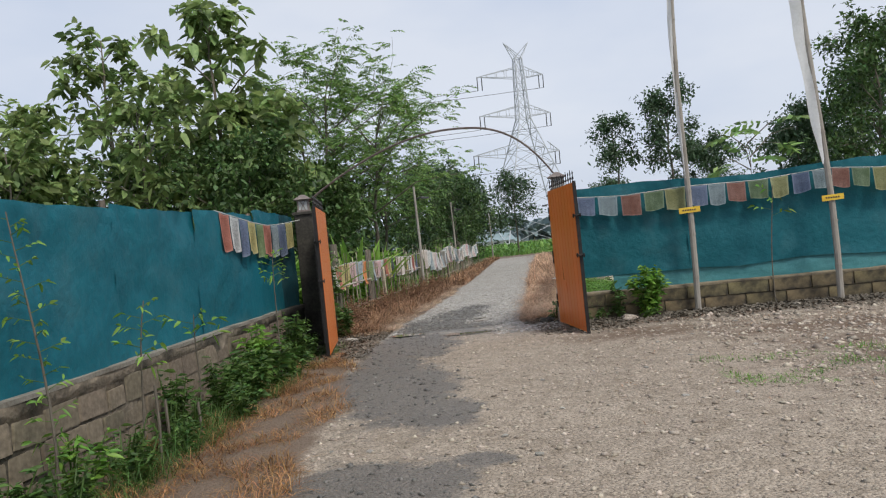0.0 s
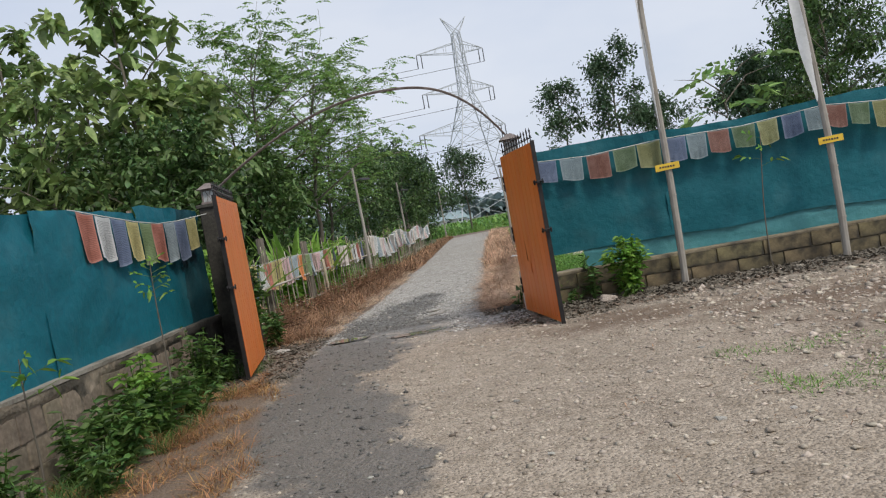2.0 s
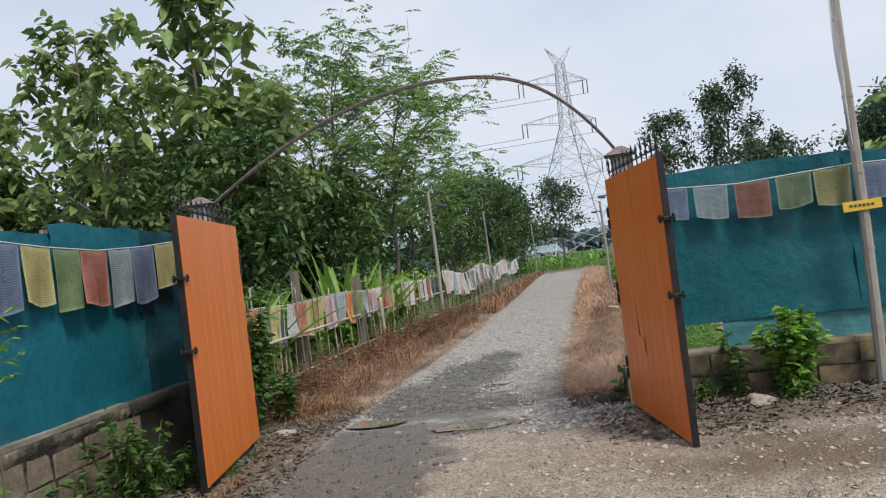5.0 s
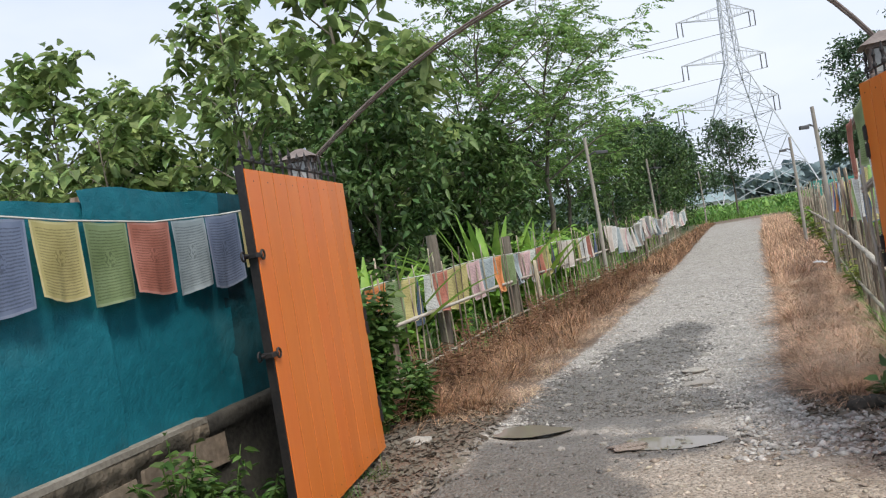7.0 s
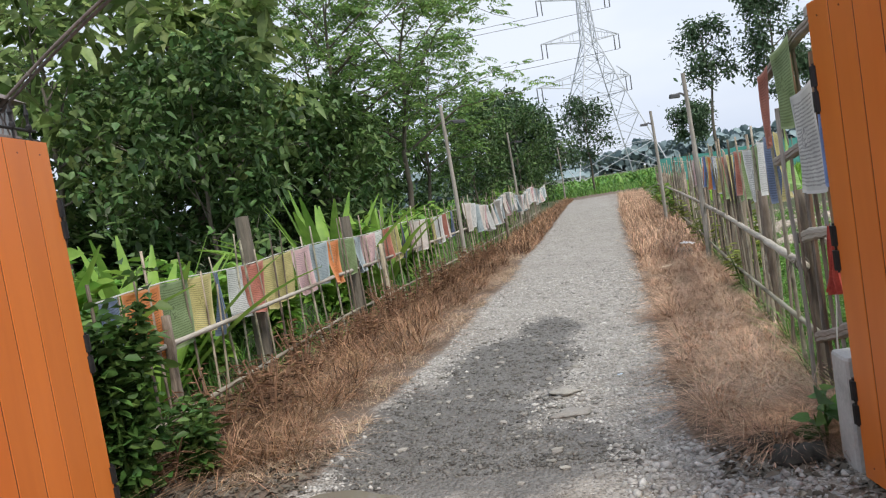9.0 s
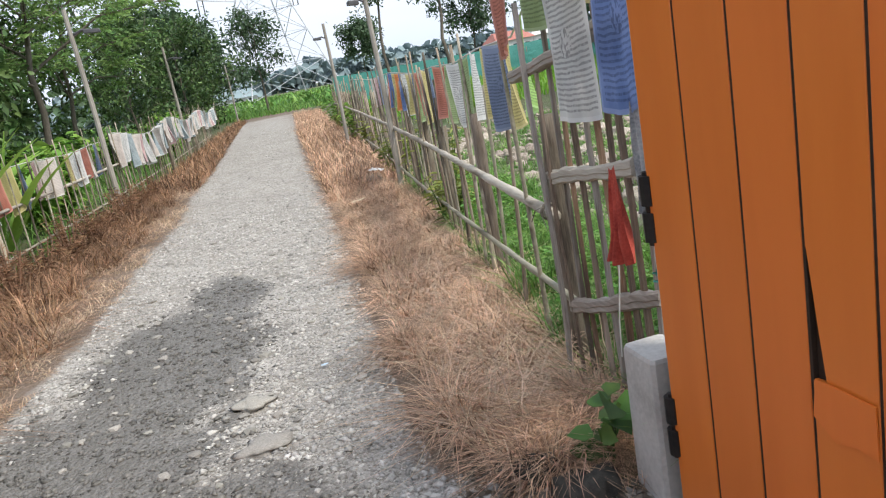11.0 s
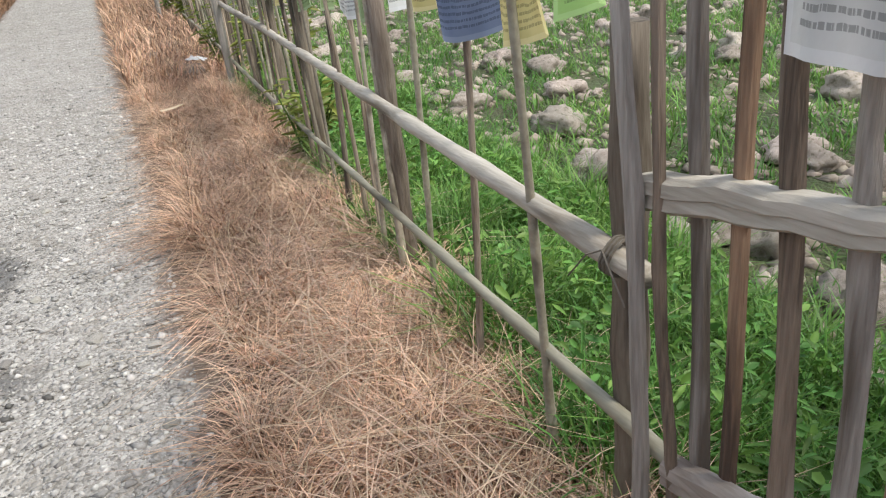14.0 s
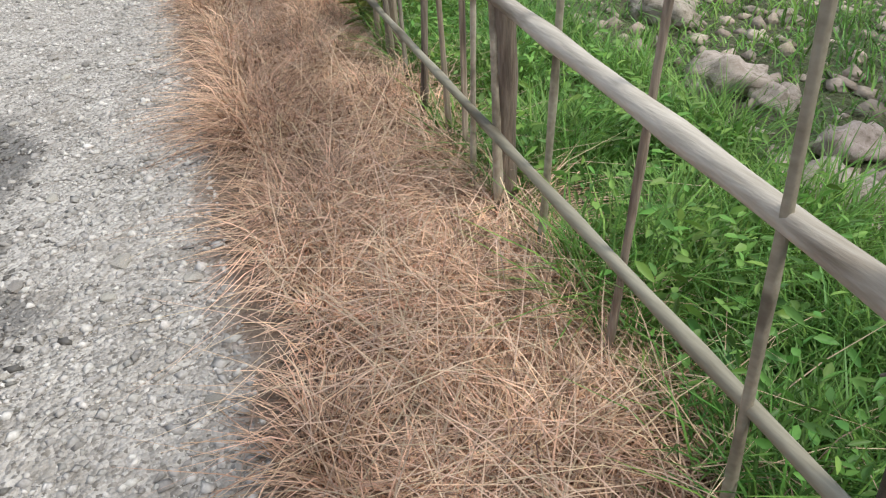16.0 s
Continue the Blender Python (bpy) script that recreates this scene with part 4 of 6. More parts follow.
flag_string([(-2.27, 8.45, 1.93), (-2.25, 9.0, 1.88), (-2.25, 9.7, 1.83), (-2.25, 10.3, 1.81), (-2.24, 10.9, 1.84), (-2.16, 11.79, 1.92)],
            ["red", "white", "slate", "yellow", "green", "red", "grey", "slate", "yellow"], 0.30, 0.02, 0.40,
            "string of faded printed prayer flags hung on the teal net", 0.02, 0.12, 3)
flag_string([right_line(1.95, -0.12) + (1.82,), right_line(2.6, -0.13) + (1.78,), right_line(3.5, -0.14) + (1.82,), right_line(4.5, -0.14) + (1.80,),
             right_line(5.5, -0.14) + (1.87,), right_line(6.2, -0.14) + (1.80,), right_line(7.4, -0.13) + (1.84,)],
            ["slate", "dull", "rust", "olive", "khaki"] * 3 + ["slate", "dull", "rust"],
            0.27, 0.035, 0.29, "string of faded printed prayer flags along the teal net", 0.02, 0.0, 4)


# ---- flag poles ----


def flag_pole(x, y, h, lean, label, cloth_w, z_tag):
    fp = thing("flag_pole", (x, y, 0), label, "flag pole", "prayer flag poles")
    pts = [(lean * z * z * 0.01 + 0.02 * math.sin(z * 1.3), 0, z) for z in np.linspace(-0.05, h, 12)]
    Geo().tube(pts, [0.045 - 0.018 * i / 11 for i in range(12)], 9).make("pole", M_POLE, fp)
    for z in np.arange(0.5, h, 0.62):
        xx = lean * z * z * 0.01 + 0.02 * math.sin(z * 1.3)
        Geo().tube([(xx, 0, z - 0.012), (xx, 0, z + 0.012)], 0.049 - 0.018 * z / h, 9).make("node_ring", M_POLE, fp)
    V, F = [], []
    n = 40
    z0 = 2.0
    for i in range(n + 1):
        z = z0 + (h - z0) * i / n
        xx = lean * z * z * 0.01 + 0.02 * math.sin(z * 1.3)
        w = cloth_w * (0.25 + 0.75 * min(1, i / 12)) * (0.75 + 0.5 * noise.noise(Vector((z * 1.2, x, 0))))
        for k in range(4):
            V.append((xx - 0.02 - w * k / 3, 0.02 * math.sin(z * 4 + k) - 0.03, z - 0.10 * k / 3 + 0.02 * noise.noise(Vector((z * 6, k, x)))))
    for i in range(n):
        for k in range(3):
            F.append((i * 4 + k, i * 4 + k + 1, i * 4 + k + 5, i * 4 + k + 4))
    np_mesh("long_flag", V, F, M_WHITE, fp, smooth=True)
    tg = Geo().box(pose(0, -0.05, z_tag, 0, -2, 0), 0.30, 0.012, 0.08, 0.003).make("sign", M_TAG, fp, label="small yellow sign")
    ik = Geo()
    for k in range(6):
        ik.box(pose(-0.09 + 0.033 * k, -0.058, z_tag + 0.03, 0, -2, 0), 0.022, 0.004, 0.02)
    ik.make("lettering", M_INK, tg)
    return fp


flag_pole(3.49, 11.68, 7.5, 0.3, "weathered bamboo flag pole with a narrow grey cloth and yellow sign", 0.07, 1.43)
flag_pole(5.40, 11.47, 8.0, -0.75, "weathered flag pole with a long white cloth and yellow sign", 0.24, 1.40)

# ---- bamboo fences ----
BR = random.Random(11)


def bamboo(p0, p1, r0, r1, parent, name, material=None, knots=5, n=7):
    """A culm with swollen joints, slightly crooked."""
    p0, p1 = Vector(p0), Vector(p1)
    pts, rad = [], []
    k = knots * 3
    w = Vector((BR.uniform(-1, 1), BR.uniform(-1, 1), 0)) * 0.008
    for i in range(k + 1):
        s = i / k
        pts.append(p0 + (p1 - p0) * s + w * math.sin(s * 4.2))
        r = r0 + (r1 - r0) * s
        rad.append(r * (1.2 if i % 3 == 1 else 1.0))
    return Geo().tube(pts, rad, n).make(name, material or M_BAMBOO, parent, smooth=True)


def split_slat(p0, p1, w, t, ang, parent, name="slat", tone=None):
    """A split-bamboo lath: half-round section, ragged width."""
    p0, p1 = Vector(p0), Vector(p1)
    d = (p1 - p0).normalized()
    a = Vector((math.cos(ang), math.sin(ang), 0))
    a = (a - d * a.dot(d)).normalized()
    b = d.cross(a)
    prof = [(-0.5, 0), (-0.32, 0.75), (0, 1), (0.32, 0.75), (0.5, 0), (0, 0.25)]
    g = Geo()
    n = 9
    for i in range(n + 1):
        s = i / n
        c = p0 + (p1 - p0) * s + a * (0.014 * math.sin(s * 5 + w * 400) + 0.004 * math.sin(s * 17 + w * 700)) + b * (0.005 * math.sin(s * 7 + w * 900))
        ww = w * (1.14 if i in (2, 5, 8) else 1.0) * (1 - 0.12 * s) * (1 + 0.1 * math.sin(i * 2.7 + w * 500))
        for x, y in prof:
            g.v.append(tuple(c + a * (x * ww) + b * (y * t)))
    for i in range(n):
        for k in range(6):
            g.f.append((i * 6 + k, i * 6 + (k + 1) % 6, (i + 1) * 6 + (k + 1) % 6, (i + 1) * 6 + k))
    g.f += [tuple(range(6)), tuple(n * 6 + k for k in range(6))]
    return g.make(name, tone or M_BAMBOO, parent)


def batten(p0, p1, wide, parent):
    """A split, cracked wooden rail, flat-faced and uneven along its edges."""
    p0, p1 = Vector(p0), Vector(p1)
    g = Geo()
    n = 16
    ph = p0.z * 7
    for i in range(n + 1):
        s = i / n
        c = p0.lerp(p1, s) + Vector((0.004 * math.sin(s * 9 + ph), 0, 0.006 * math.sin(s * 6 + ph) + 0.003 * math.sin(s * 31 + ph)))
        h = wide * 0.5 * (1 + 0.10 * math.sin(s * 8 + ph) + 0.06 * math.sin(s * 27 + ph * 2))
        for x, z in ((0.018, -1), (-0.008, -1), (-0.020, -0.72), (-0.016, -0.1), (-0.021, 0.0), (-0.019, 0.7), (-0.008, 1), (0.018, 1)):
            g.v.append((c.x + x, c.y, c.z + z * h))
    for i in range(n):
        for k in range(8):
            g.f.append((i * 8 + k, i * 8 + (k + 1) % 8, (i + 1) * 8 + (k + 1) % 8, (i + 1) * 8 + k))
    g.f += [tuple(range(8)), tuple(n * 8 + k for k in range(8))]
    return g.make("rail", M_BATTEN, parent)


# panel beside the gate post
panel = thing("bamboo_hurdle", (0, 0, 0), "weathered split-bamboo hurdle with hanging prayer flags beside the gate post", "bamboo hurdle")
PX = 1.74
for y, wide, tone, top in ((12.78, 0.042, M_SLAT_GREY, 1.95), (12.69, 0.034, M_SLAT_RUST, 1.88), (12.605, 0.042, M_SLAT_DARK, 1.98), (12.505, 0.040, M_SLAT_GREY, 1.60),
                           (12.42, 0.044, M_SLAT_RUST, 1.84), (12.34, 0.040, M_SLAT_DARK, 1.55), (12.24, 0.042, M_SLAT_DARK, 1.92), (12.155, 0.036, M_SLAT_GREY, 1.80)):
    split_slat((PX + BR.uniform(-0.012, 0.012), y + BR.uniform(-0.015, 0.01), 0.02), (PX + BR.uniform(-0.015, 0.015), y + BR.uniform(0.0, 0.035) + 0.028 * top, top), wide, 0.013, math.pi / 2, panel, tone=tone)
batten((PX - 0.03, 12.84, 0.37), (PX - 0.015, 12.12, 0.585), 0.062, panel)
batten((PX - 0.03, 12.92, 0.905), (PX - 0.01, 12.22, 1.02), 0.058, panel)
batten((PX - 0.03, 13.15, 1.33), (PX - 0.03, 12.08, 1.50), 0.055, panel)
batten((PX - 0.03, 13.25, 1.80), (PX - 0.03, 12.08, 2.02), 0.055, panel)
split_slat((PX - 0.05, 12.89, 0.03), (PX - 0.05, 12.93, 1.62), 0.038, 0.018, math.pi / 2, panel, "lashed_slat", M_SLAT_GREY)
split_slat((PX - 0.035, 12.82, 0.03), (PX - 0.035, 12.86, 1.40), 0.026, 0.014, math.pi / 2, panel, "lashed_slat", M_SLAT_DARK)
bamboo((PX + 0.05, 13.03, 0.0), (PX + 0.05, 13.03, 1.16), 0.036, 0.034, panel, "post", knots=3, n=10)
pr = random.Random(3)
fl = PX - 0.075
for a, b, drop, c, sw, ga in (((fl, 12.63, 1.65), (fl, 12.30, 1.70), 0.50, "white", 0.03, 0.95), ((fl, 12.25, 1.74), (fl, 11.98, 1.76), 0.52, "blue", 0.03, 1.0),
                              ((fl, 12.88, 1.90), (fl, 12.54, 1.95), 0.42, "green", 0.03, 0.75), ((fl - 0.01, 13.12, 1.82), (fl, 12.94, 1.86), 0.40, "brown", 0.03, 0.7),
                              ((fl + 0.11, 12.55, 1.97), (fl + 0.11, 12.3, 1.99), 0.4, "yellow", 0.03, 0.9),
                              ((fl + 0.02, 12.13, 1.26), (fl + 0.02, 12.04, 1.27), 0.36, "grey", 0.03, 0.75), ((fl - 0.045, 12.195, 1.04), (fl - 0.045, 12.155, 1.05), 0.31, "red", 0.02, 4.0)):
    pf = tagged(np_mesh("prayer_flag", *flag_sheet(a, b, drop, pr, sw, nu=34 if c in ("red", "grey") else 14, gather=ga, folds=0.030 if c in ("red", "grey") else 0.006)[:2], {"grey": M_RAG_G, "red": M_RAG}.get(c, FLAGS[c]), None, True, flag_sheet(a, b, drop, random.Random(3), sw, nu=34 if c in ("red", "grey") else 14, gather=ga)[2]),
                "faded %s cotton prayer flag hanging on the bamboo hurdle" % c, "prayer flag", "flags on the bamboo hurdle")


def bamboo_fence(line, y0, y1, label, seed, step, slat_top, rails, post_step, posts_top, low_slat=0.0, first=()):
    rg = random.Random(seed)
    fe = thing("bamboo_fence", (0, 0, 0), label, "bamboo fence", "bamboo fences beside the track")
    at_y = list(first)
    y = at_y[-1] + step if at_y else y0
    while y < y1:
        at_y.append(y)
        y += step * rg.uniform(0.75, 1.3) * (1 + max(0, y - 22) * 0.03)
    for y in at_y:
        t = slat_top(y) + rg.uniform(-0.2, 0.2)
        dy = rg.uniform(-0.11, 0.13)
        bamboo((line(y) + rg.uniform(-0.02, 0.02), y, low_slat), (line(y) + rg.uniform(-0.04, 0.04), y + dy, t), rg.uniform(0.009, 0.015), rg.uniform(0.006, 0.010), fe, "stake",
               M_BAMBOO if rg.random() < 0.6 else M_BAMBOO_G, knots=3, n=6)
    y = y0 + (1.5 if first else 0.5)
    while y < y1:
        bamboo((line(y) + 0.035, y, 0.0), (line(y) + 0.035, y + rg.uniform(-0.04, 0.04), posts_top * rg.uniform(0.92, 1.05)), 0.034, 0.032, fe, "post", knots=3, n=8)
        y += post_step * rg.uniform(0.85, 1.2)
    for z, r, sl in rails:
        y = y0 - sl
        while y < y1:
            e = min(y + 4.2, y1)
            bamboo((line(y) - 0.02, y, z(y)), (line(e) - 0.02, e, z(e)), r, r * 0.8, fe, "rail", M_BATTEN if z(14) > 0.5 else M_BAMBOO_G, knots=8, n=9)
            y += 4.0
    return fe


bamboo_fence(fence_right, 13.05, 34, "sparse grey bamboo stake fence along the track edge", 21, 0.27, lambda y: 1.45 - 0.01 * (y - 13),
             [(lambda y: float(np.interp(y, [12.7, 13.3, 14, 20, 40], [0.74, 0.775, 0.76, 0.76, 0.78])), 0.024, 0.15), (lambda y: float(np.interp(y, [12.7, 13.3, 13.8, 16, 40], [0.40, 0.345, 0.275, 0.26, 0.26])), 0.016, 0.3),
              ], 1.2, 1.15, 0.0, (13.30, 13.79, 14.24))
bamboo_fence(fence_left, 12.75, 40, "pale split-bamboo stake fence hung with prayer flags", 22, 0.24, lambda y: 1.22 + 0.004 * (y - 13),
             [(lambda y: 0.75, 0.020, 0.1), (lambda y: 0.27, 0.018, 0.1)], 5.2, 1.0)
for x, y, h in ((-2.42, 15.2, 1.56), (-2.14, 17.6, 1.40)):
    st = thing("fence_post", (x, y, 0), "short weathered round timber post behind the bamboo fence", "fence post", "timber posts")
    Geo().tube([(0, 0, -0.03), (0.01, 0, h * 0.5), (0.0, 0.02, h)], [0.078, 0.075, 0.065], 10).make("shaft", M_BARK, st)

cl = ["slate", "orange", "green", "yellow", "slate", "white", "red", "yellow", "yellow", "pink", "grey", "orange", "green", "grey", "pink", "white", "red", "yellow",
      "slate", "pink", "pale", "green", "yellow", "white", "brown", "pale", "slate"]
flag_string([(fence_left(y) - 0.03, y, 1.15 + 0.02 * math.sin(y * 2)) for y in np.arange(12.55, 23.5, 0.45)], cl, 0.37, 0.02, 0.46,
            "row of colourful printed prayer flags tied along the bamboo fence", 0.07, 0.02, 6, 0.93, 0.4, (0.003,))
flag_string([(fence_left(y) + 0.05, y, 1.2 + 0.1 * math.sin(y * 0.9)) for y in np.arange(23.5, 44, 0.8)], ["pale", "white", "grey", "pale", "pink", "white", "pale", "grey"] * 6,
            0.30, 0.18, 0.55, "row of bleached prayer flags sagging on the far bamboo fence", 0.12, 0.05, 7, 0.6, 0.8, (0.0, 0.35, 0.7, 0.999))
rc = ["lime", "yellow", "slate", "yellow", "white", "green", "white", "green", "red", "green", "slate", "yellow", "red", "green", "slate", "yellow", "white", "blue", "orange", "yellow", "green",
      "blue", "brown", "white", "yellow", "grey", "slate", "pink", "pale", "brown"]
flag_string([(PX + 0.0, 12.98, 1.60), (fence_right(13.3) + 0.03, 13.3, 1.50), (fence_right(14.2) + 0.03, 14.2, 1.48)] +
            [(fence_right(y) + 0.03, y, z) for y, z in ((14.9, 1.42), (15.8, 1.42), (17, 1.38), (19.2, 1.42), (22, 1.36), (26, 1.40))],
            rc, 0.27, 0.03, 0.41, "string of bright printed prayer flags sagging along the bamboo stakes", 0.05, 0.02, 9, 0.9, 0.35, (0.15, 0.4, 0.7, 0.999))

# ---- trees ----


def tree(x, y, h, r, kind, seed, label, trunk_h=0.3, prim=16, sub=6, per=5, material=None, lean=(0, 0), size=1.0, bole=None, flat=1.0, skew=0.0):
    """A tapered trunk with limbs and twigs, and a crown of separate leaves with gaps."""
    rng = np.random.default_rng(seed)
    tr = thing("tree", (x, y, 0), label, "tree", "trees")
    g = Geo()
    r0 = bole or h * 0.013
    wob = rng.normal(size=(9, 2)) * h * 0.008
    T = np.array([(lean[0] * (i / 8) ** 1.5 + wob[i, 0] * (i > 0), lean[1] * (i / 8) ** 1.5 + wob[i, 1] * (i > 0), h * 0.96 * i / 8) for i in range(9)])
    T[0, 2] = -0.1
    g.tube(T, [r0 * (1 - 0.85 * i / 8) for i in range(9)], 8)

    def at(f):
        i = min(int(f * 8), 7)
        return T[i] + (T[i + 1] - T[i]) * (f * 8 - i)
    P, D = [], []
    az = rng.uniform(0, 6)
    for k in range(prim):
        f = trunk_h + (0.98 - trunk_h) * ((k + rng.uniform(0, 0.6)) / prim)
        az += 2.4 + rng.normal() * 0.3
        u = (f - trunk_h) / (1 - trunk_h)
        ln = r * (0.45 + 0.75 * math.sin(math.pi * min(0.97, 0.25 + 0.72 * u))) * rng.uniform(0.65, 1.1) * flat
        el = 0.25 + 0.65 * u + rng.normal() * 0.12
        s = at(f)
        dr = np.array([math.cos(az) + skew, math.sin(az), 0])
        e = s + dr * ln * math.cos(el) + np.array([0, 0, ln * math.sin(el)])
        mid = (s + e) / 2 + np.array([0, 0, ln * 0.10]) + rng.normal(size=3) * ln * 0.05
        rb = max(0.012, r0 * 0.42 * (1 - 0.7 * u))
        g.tube([s, mid, e], [rb, rb * 0.65, rb * 0.2], 5, False)
        for j in range(sub):
            a = 0.3 + 0.7 * (j + rng.uniform(0, 0.7)) / sub
            b = s + (e - s) * a if a > 0.6 else s + (mid - s) * (a / 0.6) * 1.1
            b = s + (mid - s) * min(1, a * 2) if a < 0.5 else mid + (e - mid) * (a - 0.5) * 2
            d2 = dr * 0.5 + rng.normal(size=3) * 0.75 + np.array([0, 0, 0.25])
            d2 /= np.linalg.norm(d2)
            l2 = ln * rng.uniform(0.25, 0.5)
            t2 = b + d2 * l2
            g.tube([b, (b + t2) / 2 + rng.normal(size=3) * l2 * 0.07, t2], [rb * 0.35, rb * 0.22, 0.005], 4, False)
            m = per
            q = rng.uniform(0.25, 1.05, m)[:, None]
            P.append(b + (t2 - b) * q + rng.normal(size=(m, 3)) * l2 * 0.10)
            D.append(d2 * 0.6 + rng.normal(size=(m, 3)) * 0.8)
    g.make("trunk", M_BARK, tr, smooth=True)
    P, D = np.concatenate(P), np.concatenate(D)
    n = len(P)
    if kind == "broad":
        k = 3
        P2 = np.repeat(P, k, 0) + rng.normal(size=(n * k, 3)) * 0.10
        D2 = np.repeat(D, k, 0) * 0.3 + rng.normal(size=(n * k, 3)) * np.array([1, 1, 0.45])
        V, F = leaf_blades(P2, D2, rng.uniform(0.20, 0.46, n * k) * size, rng.uniform(0.13, 0.27, n * k) * size, rng, 0.45)
        mt = material or M_TEAK
    elif kind == "feather":
        D[:, 2] = np.abs(D[:, 2]) * 0.4
        V, F = fronds(P, D, rng.uniform(0.35, 0.6, n) * size, rng, 7, 0.17 * size, 0.055 * size)
        mt = material or M_FEATHER
    else:
        k = 7
        P2 = np.repeat(P, k, 0) + rng.normal(size=(n * k, 3)) * 0.16 * size
        V, F = leaf_blades(P2, rng.normal(size=(n * k, 3)) + np.array([0, 0, 0.1]), rng.uniform(0.10, 0.22, n * k) * size, rng.uniform(0.05, 0.11, n * k) * size, rng, 0.3)
        mt = material or M_DARK
    np_mesh("crown", V, F, mt, tr)
    return tr


TEAK = "tall broad-leaved tree with large drooping green leaves"
FEATH = "spreading feathery-leaved tree with thin dark branches"
DENSE = "dense dark green tree behind the fence"
FAR = "dark round-crowned tree standing in the distance"
# broad-leaved row behind the left net
tree(-12.9, 28.0, 10.6, 2.4, "broad", 1, TEAK, 0.12, 20, 6, 4, size=1.15)
tree(-11.0, 29.5, 9.4, 1.7, "broad", 2, TEAK, 0.12, 16, 5, 4)
tree(-8.1, 26.0, 10.3, 2.3, "broad", 3, TEAK, 0.28, 18, 6, 3, size=1.4)
tree(-6.6, 25.0, 6.4, 1.7, "broad", 4, TEAK, 0.45, 16, 5, 4, size=1.3)
tree(-15.6, 27.0, 7.2, 2.0, "broad", 5, TEAK, 0.1, 16, 5, 4)
tree(-18.5, 29.5, 8.6, 2.5, "broad", 6, TEAK, 0.1, 16, 5, 4)
tree(-21.0, 26.0, 7.0, 2.6, "broad", 7, TEAK, 0.1, 14, 5, 4)
tree(-9.6, 23.0, 6.6, 2.2, "broad", 8, TEAK, 0.38, 14, 5, 4)
tree(-13.5, 22.5, 5.8, 2.3, "broad", 9, TEAK, 0.1, 14, 5, 4)
tree(-17.0, 21.5, 5.6, 2.3, "broad", 10, TEAK, 0.1, 14, 5, 4)
tree(-16.8, 24.5, 8.7, 2.3, "broad", 15, TEAK, 0.1, 20, 6, 4, size=1.2)
tree(-19.6, 23.5, 8.0, 2.4, "broad", 16, TEAK, 0.1, 18, 6, 4, size=1.2)
tree(-14.2, 25.0, 7.0, 1.9, "broad", 17, TEAK, 0.1, 16, 5, 4, size=1.1)
# feathery trees leaning over the track
tree(-5.6, 29.0, 8.6, 3.3, "feather", 11, FEATH, 0.33, 17, 6, 7, lean=(0.8, 0), size=1.2)
tree(-4.0, 31.0, 8.0, 3.3, "feather", 12, FEATH, 0.33, 17, 6, 7, lean=(1.0, 0), size=1.2, skew=0.15)
tree(-4.6, 38.0, 7.0, 2.8, "feather", 13, FEATH, 0.33, 17, 6, 7, lean=(1.0, 0), size=1.3, skew=0.15)
tree(-7.0, 33.0, 8.2, 3.5, "feather", 14, FEATH, 0.28, 17, 6, 7, size=1.3)
# dark mass below
for i, (x, y, h, r) in enumerate(((-6.2, 22.5, 4.6, 2.0), (-8.2, 25.0, 4.6, 2.2), (-5.0, 27.0, 4.0, 1.9), (-11.0, 26.0, 5.0, 2.4), (-7.2, 29.0, 4.4, 2.2),
                                  (-14.5, 25.5, 4.8, 2.4), (-6.4, 40.0, 5.0, 2.2), (-7.0, 36.0, 4.6, 2.4), (-3.4, 46.0, 4.8, 2.2), (-1.4, 52.0, 5.0, 2.4), (-9.0, 32.0, 5.0, 2.6), (-18.5, 25.0, 4.6, 2.4))):
    tree(x, y, h, r, "dense", 30 + i, DENSE, 0.1, 15, 6, 7, size=1.3)
tree(-0.6, 60.0, 5.6, 2.6, "dense", 50, DENSE, 0.15, 18, 7, 7, M_FAR, size=1.9)
tree(-3.5, 62.0, 7.0, 3.4, "dense", 51, DENSE, 0.15, 18, 7, 7, M_FAR, size=2.0)
# far trees
tree(3.25, 65.0, 6.6, 1.9, "dense", 52, FAR, 0.4, 12, 6, 5, M_FAR, size=1.6)
tree(15.8, 62.0, 12.0, 2.7, "dense", 53, FAR, 0.5, 13, 6, 6, M_FAR, size=1.9)
tree(11.5, 62.0, 10.4, 1.8, "dense", 54, FAR, 0.55, 10, 5, 6, M_FAR, size=1.8)
tree(18.8, 45.0, 6.8, 2.4, "dense", 55, FAR, 0.15, 16, 7, 7, M_FAR, size=1.6)
tree(22.0, 42.0, 10.5, 3.4, "dense", 56, FAR, 0.25, 20, 7, 7, M_DARK, size=1.7)
tree(26.0, 50.0, 9.5, 3.4, "dense", 57, FAR, 0.25, 18, 7, 7, M_FAR, size=1.9)
tree(24.0, 80.0, 9.0, 3.2, "dense", 58, FAR, 0.4, 14, 7, 7, M_FAR, size=2.2)
tree(33.0, 75.0, 10.0, 3.6, "dense", 59, FAR, 0.3, 16, 7, 7, M_FAR, size=2.2)
tree(20.5, 120.0, 8.0, 2.6, "dense", 60, FAR, 0.5, 12, 7, 7, M_FAR, size=2.8)
# feathery sapling looking over the right wall
tree(5.0, 13.4, 2.75, 0.8, "feather", 61, "slender sapling with long drooping feathery fronds behind the net", 0.75, 5, 1, 2, M_FEATHER, size=1.5, bole=0.018)


